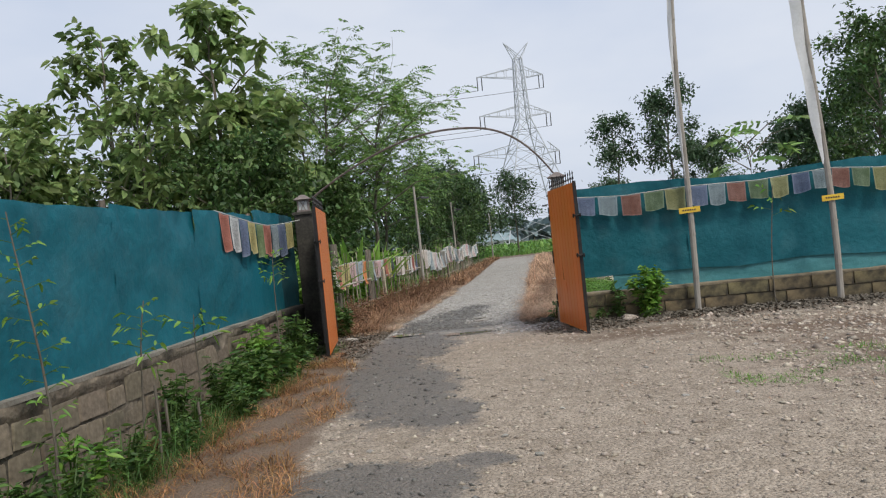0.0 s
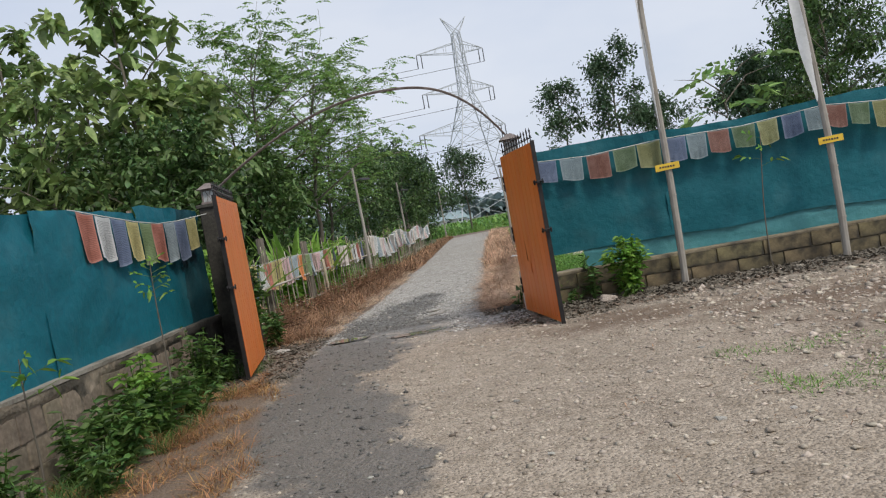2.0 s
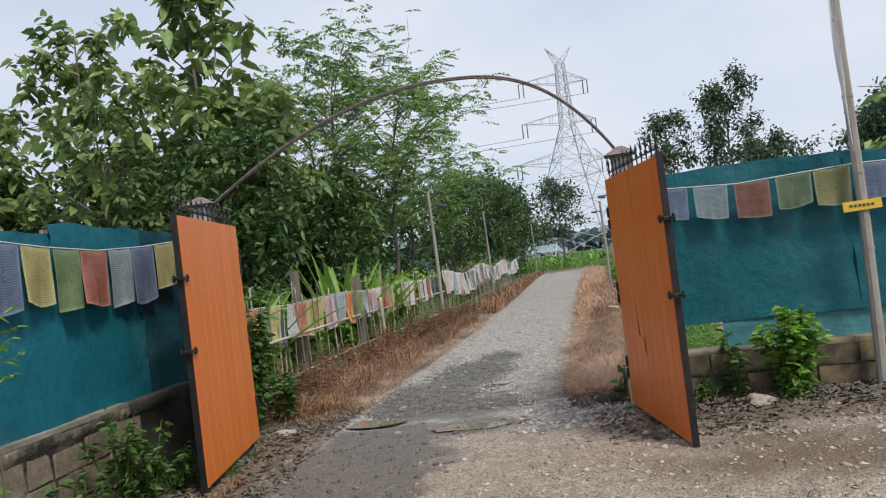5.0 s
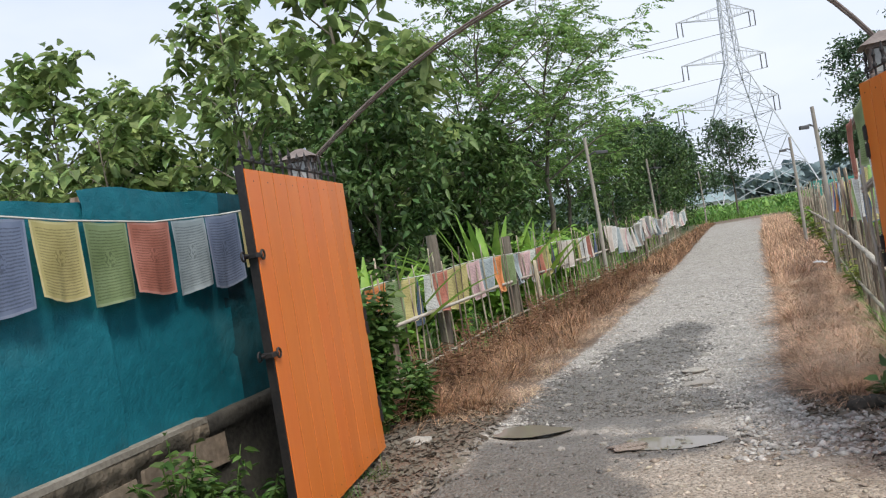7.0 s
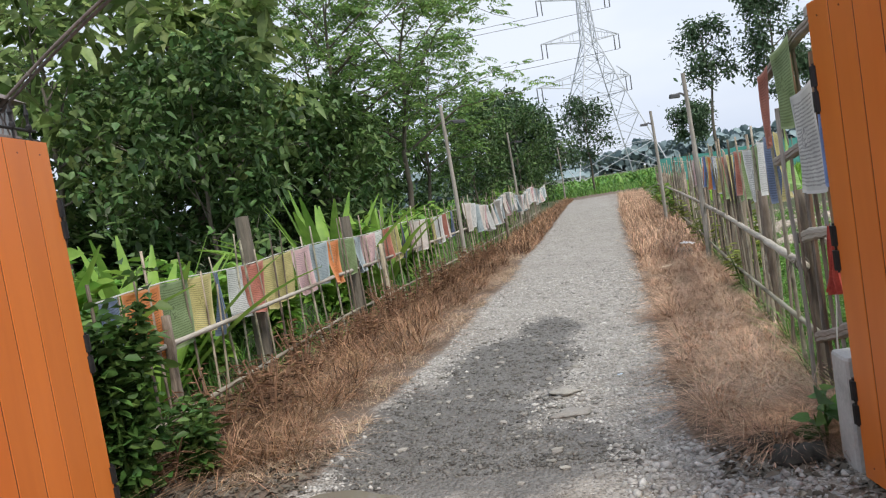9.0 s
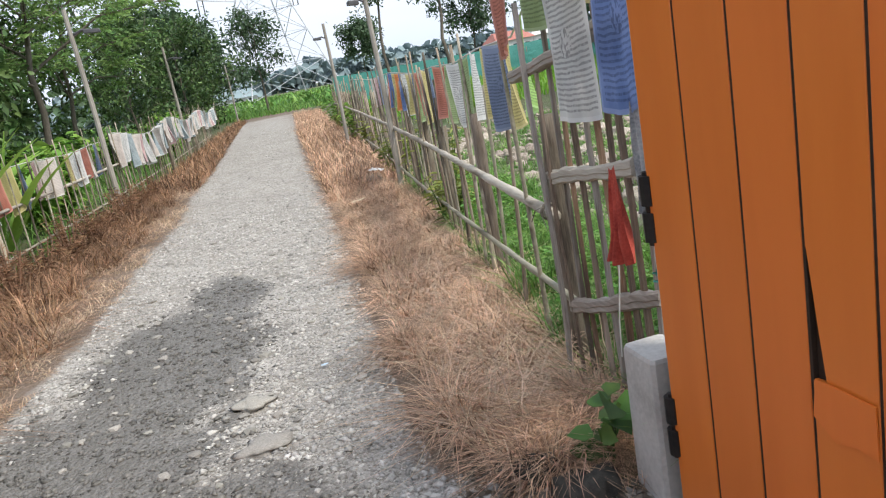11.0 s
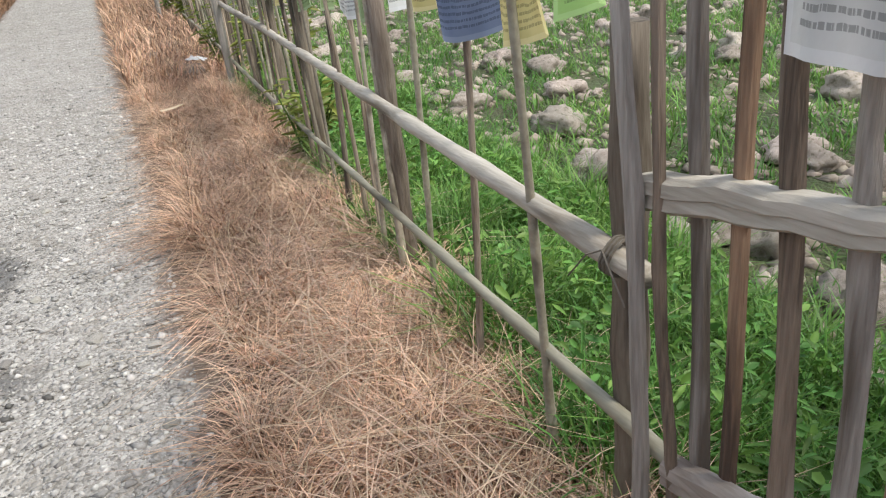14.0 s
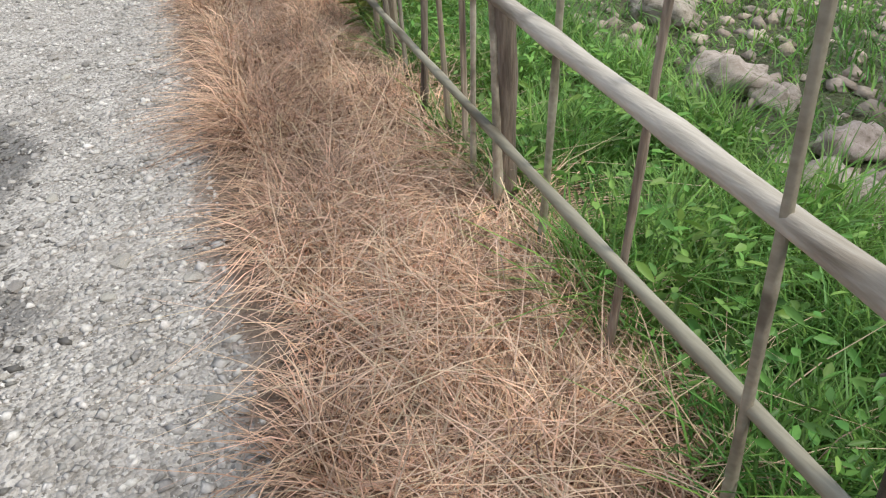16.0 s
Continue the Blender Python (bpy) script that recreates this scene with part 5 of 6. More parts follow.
def shrub(x, y, h, r, n, material, seed, label, lsize=0.10, name="shrub", category="shrub", stems=7, narrow=0.5, group=""):
    """A clump of stems with leaves from near the ground to the tips."""
    rng = np.random.default_rng(seed)
    sh = thing(name, (x, y, 0), label, category, group)
    P, D = [], []
    for k in range(stems):
        a = rng.uniform(0, 6.283)
        rr = r * rng.uniform(0.25, 1.0)
        top = np.array([math.cos(a) * rr, math.sin(a) * rr, h * rng.uniform(0.6, 1.0)])
        b = np.array([math.cos(a) * rr * 0.2, math.sin(a) * rr * 0.2, -0.02])
        mid = (b + top) / 2 + np.array([0, 0, h * 0.08])
        Geo().tube([b, mid, top], [0.009 * (0.5 + h), 0.007, 0.003], 5).make("stem", M_DRY_RED if material is M_DRY_RED else M_WEED, sh)
        m = n // stems
        s = rng.uniform(0.12, 1.0, m)[:, None]
        P.append(np.where(s < 0.5, b + (mid - b) * s * 2, mid + (top - mid) * (s - 0.5) * 2) + rng.normal(size=(m, 3)) * 0.03 * h)
        an = rng.uniform(0, 6.283, m)
        D.append(np.stack([np.cos(an), np.sin(an), rng.uniform(-0.1, 0.7, m)], 1))
    P, D = np.concatenate(P), np.concatenate(D)
    k = len(P)
    V, F = leaf_blades(P, D, rng.uniform(0.6, 1.3, k) * lsize, rng.uniform(0.6, 1.2, k) * lsize * narrow, rng, 0.35)
    np_mesh("leaves", V, F, material, sh)
    return sh


# bushes at the right wall and both sides of the gate
shrub(2.80, 11.62, 0.84, 0.24, 760, M_BUSH, 1, "bright green leafy bush in front of the low wall", 0.10, "bush", "bush", 9, 0.55)
shrub(2.35, 11.72, 0.62, 0.12, 90, M_WEED, 2, "thin dark green weed against the low wall", 0.09, "weed", "weed", 3)
shrub(2.05, 11.75, 0.2, 0.3, 160, M_WEED, 3, "low dark green weeds at the wall foot", 0.06, "weed", "weed", 6)
shrub(2.6, 11.5, 0.14, 0.3, 140, M_WEED, 4, "low dark green weeds at the wall foot", 0.05, "weed", "weed", 6)
shrub(-2.08, 12.36, 1.36, 0.27, 1700, M_WEED, 5, "dense glossy dark green bush beside the gate pillar", 0.10, "bush", "bush", 18, 0.6)
shrub(-1.9, 12.75, 0.5, 0.22, 500, M_WEED, 15, "low dark green weeds under the first fence flags", 0.09, "weed", "weed", 12, 0.5)
shrub(-2.85, 13.0, 1.5, 0.5, 700, M_BUSH, 6, "bright green broad-leaved bush behind the fence", 0.22, "bush", "bush", 10, 0.5)
shrub(1.5, 12.2, 0.28, 0.08, 15, M_WEED, 16, "small plant with broad green leaves beside the footing block", 0.13, "weed", "weed", 3, 0.8)
WL = "tall leafy green weeds growing at the foot of the wall"
for i, (x, y, h, r, n, s) in enumerate(((-1.98, 9.85, 0.72, 0.22, 330, 0.09), (-2.02, 8.55, 0.72, 0.26, 300, 0.13), (-2.0, 8.0, 0.55, 0.25, 300, 0.10), (-1.95, 9.3, 0.45, 0.2, 220, 0.08),
                                        (-2.0, 7.3, 0.5, 0.25, 260, 0.09), (-1.95, 6.6, 0.42, 0.25, 130, 0.06), (-1.9, 6.0, 0.38, 0.25, 130, 0.06), (-1.95, 5.4, 0.4, 0.25, 120, 0.06),
                                        (-2.0, 4.9, 0.45, 0.25, 200, 0.08), (-1.9, 10.4, 0.35, 0.18, 160, 0.08), (-2.0, 4.2, 0.45, 0.25, 200, 0.08),
                                        (-1.75, 9.0, 0.4, 0.25, 260, 0.09), (-1.78, 8.3, 0.5, 0.25, 300, 0.11), (-1.8, 7.6, 0.55, 0.28, 320, 0.10), (-1.7, 7.0, 0.35, 0.25, 240, 0.08), (-1.95, 3.6, 0.6, 0.28, 260, 0.08), (-1.8, 4.5, 0.4, 0.28, 240, 0.07), (-1.75, 5.2, 0.35, 0.25, 220, 0.06), (-1.7, 5.9, 0.3, 0.25, 200, 0.06),
                                        (-1.9, 10.0, 0.6, 0.2, 280, 0.08), (-2.05, 6.5, 0.6, 0.25, 260, 0.09))):
    shrub(x, y, h, r, n, M_BUSH if i % 7 == 1 else M_WEED, 20 + i, WL, s, "weed", "weed", 8, 0.38, "weeds at the wall foot")


def stalk(x, y, h, n, seed, label, lsize, bend=0.1, bare=0.3, material=None):
    rng = np.random.default_rng(seed)
    st = thing("sapling", (x, y, 0), label, "sapling", "saplings at the wall")
    pts = np.array([(bend * s * s, 0.03 * math.sin(s * 5), h * s) for s in np.linspace(-0.02, 1, 9)])
    Geo().tube(pts, [0.010 - 0.0008 * i for i in range(9)], 6).make("stem", M_BARK, st)
    P, D = [], []
    for k in range(n):
        f = bare + (1 - bare) * k / n
        b = pts[min(int(f * 8), 7)] + (pts[min(int(f * 8), 7) + 1] - pts[min(int(f * 8), 7)]) * (f * 8 % 1)
        a = k * 2.4 + rng.normal() * 0.3
        d = np.array([math.cos(a), math.sin(a), 0.35])
        tw = b + d * lsize * 2.2
        Geo().tube([b, tw], [0.003, 0.0015], 4).make("twig", M_WEED, st)
        for q in (0.5, 0.75, 1.0, 1.0):
            P.append(b + (tw - b) * q)
            D.append(d + rng.normal(size=3) * 0.7)
    P, D = np.array(P), np.array(D)
    V, F = leaf_blades(P, D, rng.uniform(0.7, 1.3, len(P)) * lsize, rng.uniform(0.7, 1.2, len(P)) * lsize * 0.38, rng, 0.4)
    np_mesh("leaves", V, F, material or M_BUSH, st)
    return st


stalk(-1.98, 4.72, 1.75, 34, 1, "tall thin green sapling with sparse pointed leaves by the net", 0.052, -0.12, 0.15)
stalk(-1.9, 5.6, 1.15, 12, 2, "thin green sapling with a few yellowing leaves", 0.06, 0.12, 0.6)
stalk(-2.0, 6.9, 0.95, 6, 3, "thin brown stalk with a tuft of leaves", 0.09, 0.03, 0.75)
stalk(-1.72, 8.42, 1.42, 12, 4, "thin sapling topped with a tuft of feathery leaves", 0.06, 0.04, 0.78)
stalk(4.6, 11.72, 1.7, 5, 5, "thin bare sapling stem standing before the net", 0.10, 0.1, 0.75)
for i, (x, y, h) in enumerate(((-1.85, 5.75, 0.55), (-1.8, 6.35, 0.3), (-1.9, 6.0, 0.4))):
    sk = thing("iron_stake", (x, y, 0), "thin dark rusty stake standing in the weeds", "stake", "stakes")
    Geo().tube([(0, 0, -0.02), (0.01, 0, h * 0.5), (0.0, 0.01, h)], 0.011, 6).make("rod", M_BARK, sk)

for i in range(22):
    yy = 12.7 + i * 0.52
    shrub(fence_left(yy) + 0.18 + 0.35 * ((i * 7) % 5) / 5, yy, 0.36 + 0.3 * ((i * 3) % 4) / 4, 0.30, 230, M_DRY_RED, 300 + i, "dead reddish-brown weed bush at the fence foot", 0.085, "dead_weed", "weed", 13, 0.13, "dead weeds")
shrub(3.3, 27.5, 0.95, 0.5, 400, M_BUSH, 401, "yellow-green bush growing at the far fence", 0.16, "bush", "bush", 10, 0.35)
shrub(3.75, 33.0, 1.0, 0.6, 400, M_BUSH, 402, "yellow-green bush growing at the far fence", 0.18, "bush", "bush", 10, 0.35)
# undergrowth behind the left fence
UR = np.random.default_rng(77)
for i in range(30):
    y = 13.6 + i * 0.95 + UR.uniform(-0.3, 0.3)
    x = fence_left(y) - UR.uniform(0.6, 3.6)
    shrub(x, y, UR.uniform(0.6, 1.5), UR.uniform(0.4, 0.8), 420, (M_WEED, M_BUSH, M_BUSH, M_BUSH)[i % 4], 100 + i, "leafy green undergrowth behind the bamboo fence",
          UR.uniform(0.12, 0.24), "shrub", "shrub", 9, 0.5, "undergrowth shrubs")
for i in range(18):
    y = 17 + UR.uniform(0, 14)
    x = fence_left(y) - UR.uniform(4, 13)
    shrub(x, y, UR.uniform(1.4, 2.8), UR.uniform(0.8, 1.4), 700, (M_DARK, M_WEED, M_DARK)[i % 3], 140 + i, "dark tangled shrub in the shade of the trees",
          UR.uniform(0.2, 0.32), "shrub", "shrub", 10, 0.5, "shaded shrubs")


def fan_plant(x, y, h, n, seed, label):
    """Long strap leaves rising from one crown."""
    rng = np.random.default_rng(seed)
    fp = thing("palm_sapling", (x, y, 0), label, "palm", "young palms")
    for k in range(n):
        a = rng.uniform(0, 6.283)
        sp = rng.uniform(0.2, 1.0)
        V, F = [], []
        sd = np.array([-math.sin(a), math.cos(a), 0])
        for i in range(8):
            s = i / 7
            c = np.array([math.cos(a) * sp * h * s, math.sin(a) * sp * h * s, h * (s * 1.1 - 0.45 * sp * s * s)])
            w = 0.042 * h * math.sin(0.3 + 2.7 * s)
            V += [c - sd * w + (0, 0, w * 0.4), c, c + sd * w + (0, 0, w * 0.4)]
        for i in range(7):
            for q in (0, 1):
                F.append((i * 3 + q, i * 3 + q + 1, i * 3 + q + 4, i * 3 + q + 3))
        np_mesh("frond", V, F, M_BUSH, fp, smooth=True)
    return fp


PL = "young palm with upright bright green strap leaves"
fan_plant(-2.72, 18.6, 1.9, 22, 1, PL)
fan_plant(-2.35, 19.7, 1.6, 18, 2, PL)
fan_plant(-3.0, 14.3, 1.6, 18, 3, PL)
fan_plant(-3.4, 13.3, 1.7, 16, 4, PL)
for i, (x, y, h) in enumerate(((-3.1, 15.4, 1.2), (-3.6, 16.4, 1.3), (-3.0, 17.0, 1.0), (-3.9, 14.6, 1.5), (-2.9, 21.2, 1.2), (-2.6, 23.0, 1.1))):
    shrub(x, y, h, 0.55, 520, M_BUSH, 180 + i, "bright green leafy undergrowth behind the flag-hung fence", 0.2, "shrub", "shrub", 11, 0.5, "undergrowth shrubs")
for i in range(13):
    y = 16.4 + i * 1.35
    shrub(fence_right(y) + 0.05 + 0.12 * ((i * 5) % 3), y, 0.55 + 0.13 * ((i * 7) % 4), 0.28, 240, M_SEDGE, 420 + i, "yellow-green weeds growing through the stake fence", 0.12, "weed", "weed", 9, 0.22, "weeds in the stake fence")

# ---- grass ----


def grass_patch(name, label, n, place, lo, hi, width, lean, bend, material, seed, z=0.0):
    rng = np.random.default_rng(seed)
    X, Y = place(rng, n)
    k = len(X)
    a = rng.uniform(0, 6.283, k)
    sp = np.abs(rng.normal(size=k)) * lean
    D = np.stack([np.cos(a) * sp, np.sin(a) * sp, np.ones(k)], 1)
    tall = np.array([0.85 + 0.9 * noise.noise(Vector((x * 2.6, y * 2.6, seed))) for x, y in zip(X, Y)])
    V, F = blades(np.stack([X, Y, np.full(k, z) if np.isscalar(z) else z(X, Y)], 1), D, rng.uniform(lo, hi, k) * np.clip(tall, 0.3, 1.7), rng.uniform(0.7, 1.3, k) * width, rng, bend, False)
    ob = np_mesh(name, V, F, material)
    return tagged(ob, label, "grass", kind="stuff")


def clumped(rng, n, xf0, xf1, y0, y1, power=1.0, cut=-0.25):
    Y = y0 + (y1 - y0) * rng.uniform(0, 1, n) ** power
    a, b = xf0(Y), xf1(Y)
    X = a + (b - a) * rng.uniform(0, 1, n)
    keep = np.array([noise.noise(Vector((x * 2.0, y * 2.0, 9))) for x, y in zip(X, Y)]) > cut
    return X[keep], Y[keep]


fl_v, fr_v = np.vectorize(fence_left), np.vectorize(fence_right)
grass_patch("dry_grass", "matted straw-coloured dead grass between track and bamboo fence", 88000,
            lambda r, n: clumped(r, n, lambda y: road_right(y) + 0.13 + 0.07 * np.sin(y * 5.1) * np.sin(y * 1.7), lambda y: fr_v(y) + 0.10, 12.25, 20, 1.25, -0.75), 0.08, 0.34, 0.0042, 1.5, 1.0, M_DRY, 1)
grass_patch("dry_grass", "straw-coloured dead grass fringing the far track", 16000,
            lambda r, n: clumped(r, n, lambda y: road_right(y) + 0.06, lambda y: fr_v(y) + 0.1, 20, 52, 1.3), 0.15, 0.45, 0.012, 0.7, 0.6, M_DRY, 2)
grass_patch("dry_weeds", "reddish-brown dead weeds along the bamboo fence foot", 26000,
            lambda r, n: clumped(r, n, lambda y: road_left(y) - (road_left(y) - fl_v(y)) * 1.02, lambda y: road_left(y) - 0.30 + 0.16 * np.sin(y * 3.3) * np.sin(y * 1.27 + 1), 12.75, 24, 1.15, -0.2), 0.14, 0.62, 0.0062, 1.4, 1.0, M_DRY_RED, 3)
grass_patch("dry_grass", "short pale dead grass fringing the gravel below the dead weeds", 15000,
            lambda r, n: clumped(r, n, lambda y: road_left(y) - 0.55, lambda y: road_left(y) + 0.02 + 0.12 * np.sin(y * 2.7) * np.sin(y * 0.9), 12.5, 26, 1.2, -0.3), 0.05, 0.2, 0.0048, 1.4, 1.0, M_STRAW, 14)
grass_patch("dry_weeds", "reddish-brown dead weeds along the far fence foot", 9000,
            lambda r, n: clumped(r, n, lambda y: fl_v(y), lambda y: road_left(y) + 0.02, 24, 55, 1.3), 0.15, 0.45, 0.015, 0.7, 0.6, M_DRY_RED, 4)
grass_patch("dry_weeds", "rusty dead grass between the gravel and the wall", 26000,
            lambda r, n: clumped(r, n, lambda y: np.full_like(y, -2.2), lambda y: road_left(y) + 0.02 + 0.14 * np.sin(y * 2.9), 2.5, 10.5, 0.9, -0.15), 0.05, 0.22, 0.005, 1.3, 0.9, M_RUST, 5)
grass_patch("green_grass", "green grass at the wall foot", 8000,
            lambda r, n: clumped(r, n, lambda y: np.full_like(y, -2.22), lambda y: np.full_like(y, -1.6), 2.5, 11.4, 1.0, -0.25), 0.08, 0.36, 0.005, 0.8, 0.7, M_WEED, 6)
grass_patch("green_grass", "lush green grass and herbs beyond the bamboo fence", 36000,
            lambda r, n: clumped(r, n, lambda y: fr_v(y) + 0.02, lambda y: fr_v(y) + 1.1, 11.9, 19, 1.0, -0.35), 0.10, 0.40, 0.007, 0.45, 0.6, M_GRASS, 7, lambda x, y: ground_height(x, y))
grass_patch("green_grass", "thin green grass among the stones of the field", 80000,
            lambda r, n: clumped(r, n, lambda y: fr_v(y) + 0.8, lambda y: fr_v(y) + 9, 11.9, 26, 1.4, -0.25), 0.05, 0.22, 0.009, 0.6, 0.6, M_GRASS, 8, lambda x, y: ground_height(x, y))
grass_patch("green_grass", "green grass behind the pale bamboo fence", 15000,
            lambda r, n: clumped(r, n, lambda y: fl_v(y) - 7, lambda y: fl_v(y), 12.3, 34, 1.2, -0.4), 0.2, 0.6, 0.014, 0.5, 0.6, M_GRASS, 9)
grass_patch("paddy", "bright green young rice standing in the field", 13000,
            lambda r, n: clumped(r, n, lambda y: fr_v(y) + 1.5, lambda y: fr_v(y) + 26, 30, 50, 1.0, -0.9), 0.35, 0.6, 0.05, 0.35, 0.4, M_PADDY, 10)
grass_patch("green_grass", "low grass bank closing the end of the track", 9000,
            lambda r, n: clumped(r, n, lambda y: np.full_like(y, -12.0), lambda y: np.full_like(y, 16.0), 59, 72, 1.0, -0.9), 0.3, 0.7, 0.05, 0.5, 0.5, M_GRASS, 11)
grass_patch("green_grass", "green fields stretching away beyond the track", 15000,
            lambda r, n: clumped(r, n, lambda y: np.full_like(y, -35.0), lambda y: np.full_like(y, 75.0), 72, 190, 1.3, -0.9), 0.4, 0.9, 0.34, 0.6, 0.5, M_GRASS, 15)
grass_patch("dry_weeds", "thin dead grass scattered over the gravel yard", 9000,
            lambda r, n: clumped(r, n, lambda y: np.full_like(y, 1.3), lambda y: np.full_like(y, 9.0), 5.5, 11.6, 0.7, 0.08), 0.02, 0.09, 0.005, 1.2, 0.8, M_DRY_RED, 12)
grass_patch("green_grass", "thin green grass tufts in the gravel yard", 9000,
            lambda r, n: clumped(r, n, lambda y: np.full_like(y, 2.4), lambda y: np.full_like(y, 6.5), 6.4, 7.9, 1.0, -0.1), 0.02, 0.08, 0.006, 0.9, 0.6, M_GRASS, 13)
hr = np.random.default_rng(31)
HX, HY = clumped(hr, 7000, lambda y: fr_v(y) + 0.08, lambda y: fr_v(y) + 0.9, 12.1, 18, 1.0, -0.2)
HZ = ground_height(HX, HY) + hr.uniform(0.02, 0.3, len(HX))
HV, HF = leaf_blades(np.stack([HX, HY, HZ], 1), hr.normal(size=(len(HX), 3)) * np.array([1, 1, 0.3]) + np.array([0, 0, 0.3]), hr.uniform(0.025, 0.07, len(HX)), hr.uniform(0.01, 0.025, len(HX)), hr)
tagged(np_mesh("herbs", HV, HF, M_GRASS), "low broad-leaved green herbs beyond the bamboo fence", "herbs", kind="stuff")

# ---- pylon, lamps, far things ----


def bar(g, a, b, r):
    g.tube([a, b], r, 4, False)


def pylon(x, y, h, base, rz):
    py = thing("pylon", (x, y, 0), "tall steel lattice power pylon with three pairs of arms", "pylon", rz=rz)

    def half(z):
        return base / 2 * (1 - z / (h * 0.62)) + 1.15 * z / (h * 0.62) if z < h * 0.62 else 1.15 - 0.45 * (z - h * 0.62) / (h * 0.3)
    lv = [0, 0.14, 0.27, 0.38, 0.47, 0.55, 0.62, 0.68, 0.74, 0.80, 0.86, 0.92]
    lv = [v * h for v in lv]
    body = Geo()
    for i in range(len(lv) - 1):
        for k in range(4):
            c = [(-1, -1), (1, -1), (1, 1), (-1, 1)]
            p = lambda kk, z: (c[kk % 4][0] * half(z), c[kk % 4][1] * half(z), z)
            bar(body, p(k, lv[i]), p(k, lv[i + 1]), 0.12)
            bar(body, p(k, lv[i]), p(k + 1, lv[i + 1]), 0.06)
            bar(body, p(k + 1, lv[i]), p(k, lv[i + 1]), 0.06)
            bar(body, p(k, lv[i + 1]), p(k + 1, lv[i + 1]), 0.06)
    body.make("tower", M_STEEL, py)
    for z, short, long in ((17.4, 6.9, 10.8), (25.0, 5.8, 8.8), (32.6, 5.0, 8.6)):
        for s in (-1, 1):
            arm = Geo()
            ln = short if s > 0 else long
            w = half(z)
            tip = (s * ln, 0, z + 0.5)
            for yy in (-w, w):
                bar(arm, (s * w, yy, z), tip, 0.085)
                bar(arm, (s * w, yy, z + 2.0), tip, 0.085)
                for q in (0.25, 0.5, 0.75):
                    lo = Vector((s * w, yy, z)).lerp(Vector(tip), q)
                    hi = Vector((s * w, yy, z + 2.0)).lerp(Vector(tip), q)
                    bar(arm, lo, hi, 0.05)
            arm.make("arm", M_STEEL, py)
            ins = Geo()
            for dx in (0.0, -0.9 * s):
                ins.tube([(tip[0] + dx, 0, tip[2]), (tip[0] + dx, 0.1, tip[2] - 2.6)], [0.09, 0.11], 5)
            ins.make("insulator", M_WIRE, py)
    for s in (-1, 1):
        hn = Geo()
        for yy in (-0.7, 0.7):
            bar(hn, (-s * 0.7, yy, 0.92 * h), (s * 2.6, 0, h), 0.08)
            bar(hn, (s * 0.7, yy, 0.92 * h), (s * 2.6, 0, h), 0.08)
        hn.make("peak_horn", M_STEEL, py)
    return py


pylon(10.2, 150.0, 39.6, 16.8, 17)
wires = thing("power_line", (0, 0, 0), "thin sagging power line cables running from the pylon", "power line")
for z, short, long in ((15.3, 6.9, 10.8), (22.9, 5.8, 8.8), (30.5, 5.0, 8.6)):
    for s in (-1, 1):
        ln = short if s > 0 else long
        p0 = Vector((10.2 + s * ln * 0.956, 150 + s * ln * 0.292 + 0.1, z))
        p1 = p0 + Vector((-190, -30, 6))
        Geo().tube([p0.lerp(p1, q) - Vector((0, 0, 18 * q * (1 - q))) for q in np.linspace(0, 1, 14)], 0.05, 4).make("cable", M_WIRE, wires)


def lamp_post(x, y, h, arm, label, r=0.035):
    lp = thing("lamp_post", (x, y, 0), label, "lamp post", "lamp posts")
    Geo().tube([(0, 0, -0.05), (0.01, 0, h * 0.5), (-0.015, 0, h)], [r, r * 0.9, r * 0.75], 8).make("post", M_POLE, lp)
    Geo().tube([(0, 0, h * 0.88), (arm * 0.5, 0, h * 0.9), (arm, 0, h * 0.895)], r * 0.4, 6).make("arm", M_WIRE, lp)
    Geo().box(pose(arm, 0, h * 0.88, 0, 4, 0), abs(arm) * 0.8, 0.10 + r, 0.05, 0.012).make("lamp_head", M_WIRE, lp)
    return lp


lamp_post(2.345, 19.15, 2.55, -0.16, "crooked thin lamp post behind the bamboo fence", 0.035)
lamp_post(2.85, 26.6, 2.62, -0.2, "thin lamp post beside the stake fence", 0.04)
lamp_post(-1.36, 22.4, 3.1, 0.28, "weathered lamp post rising from the flag-hung fence", 0.042)
lamp_post(-0.78, 33.0, 3.15, 0.3, "slim lamp post beside the far fence", 0.045)
lamp_post(0.95, 55.0, 3.3, 0.35, "slim lamp post at the end of the track", 0.05)

far_net = thing("field_net_fence", (0, 0, 0), "rows of low green shade net round the far fields", "net fence")
for k, (y0, y1, x0, x1, z0, z1) in enumerate(((50.0, 52.0, 7.4, 30, 0.5, 1.0), (58.0, 60.0, 8.5, 44, 0.5, 1.15), (47.0, 36.0, 22, 34, 0.4, 1.2), (72.0, 72.0, 9.0, 70, 0.4, 1.6))):
    n = 6
    for i in range(n):
        a = (x0 + (x1 - x0) * i / n, y0 + (y1 - y0) * i / n)
        b = (x0 + (x1 - x0) * (i + 1) / n, y0 + (y1 - y0) * (i + 1) / n)
        net_panel(far_net, a, b, z0 - 0.45, z1, M_NET_FAR, 60 + k * 9 + i, 0.08, 0.02)
        Geo().tube([a + (0,), a + (z1 + 0.15,)], 0.035, 6).make("post", M_BAMBOO_G, far_net)


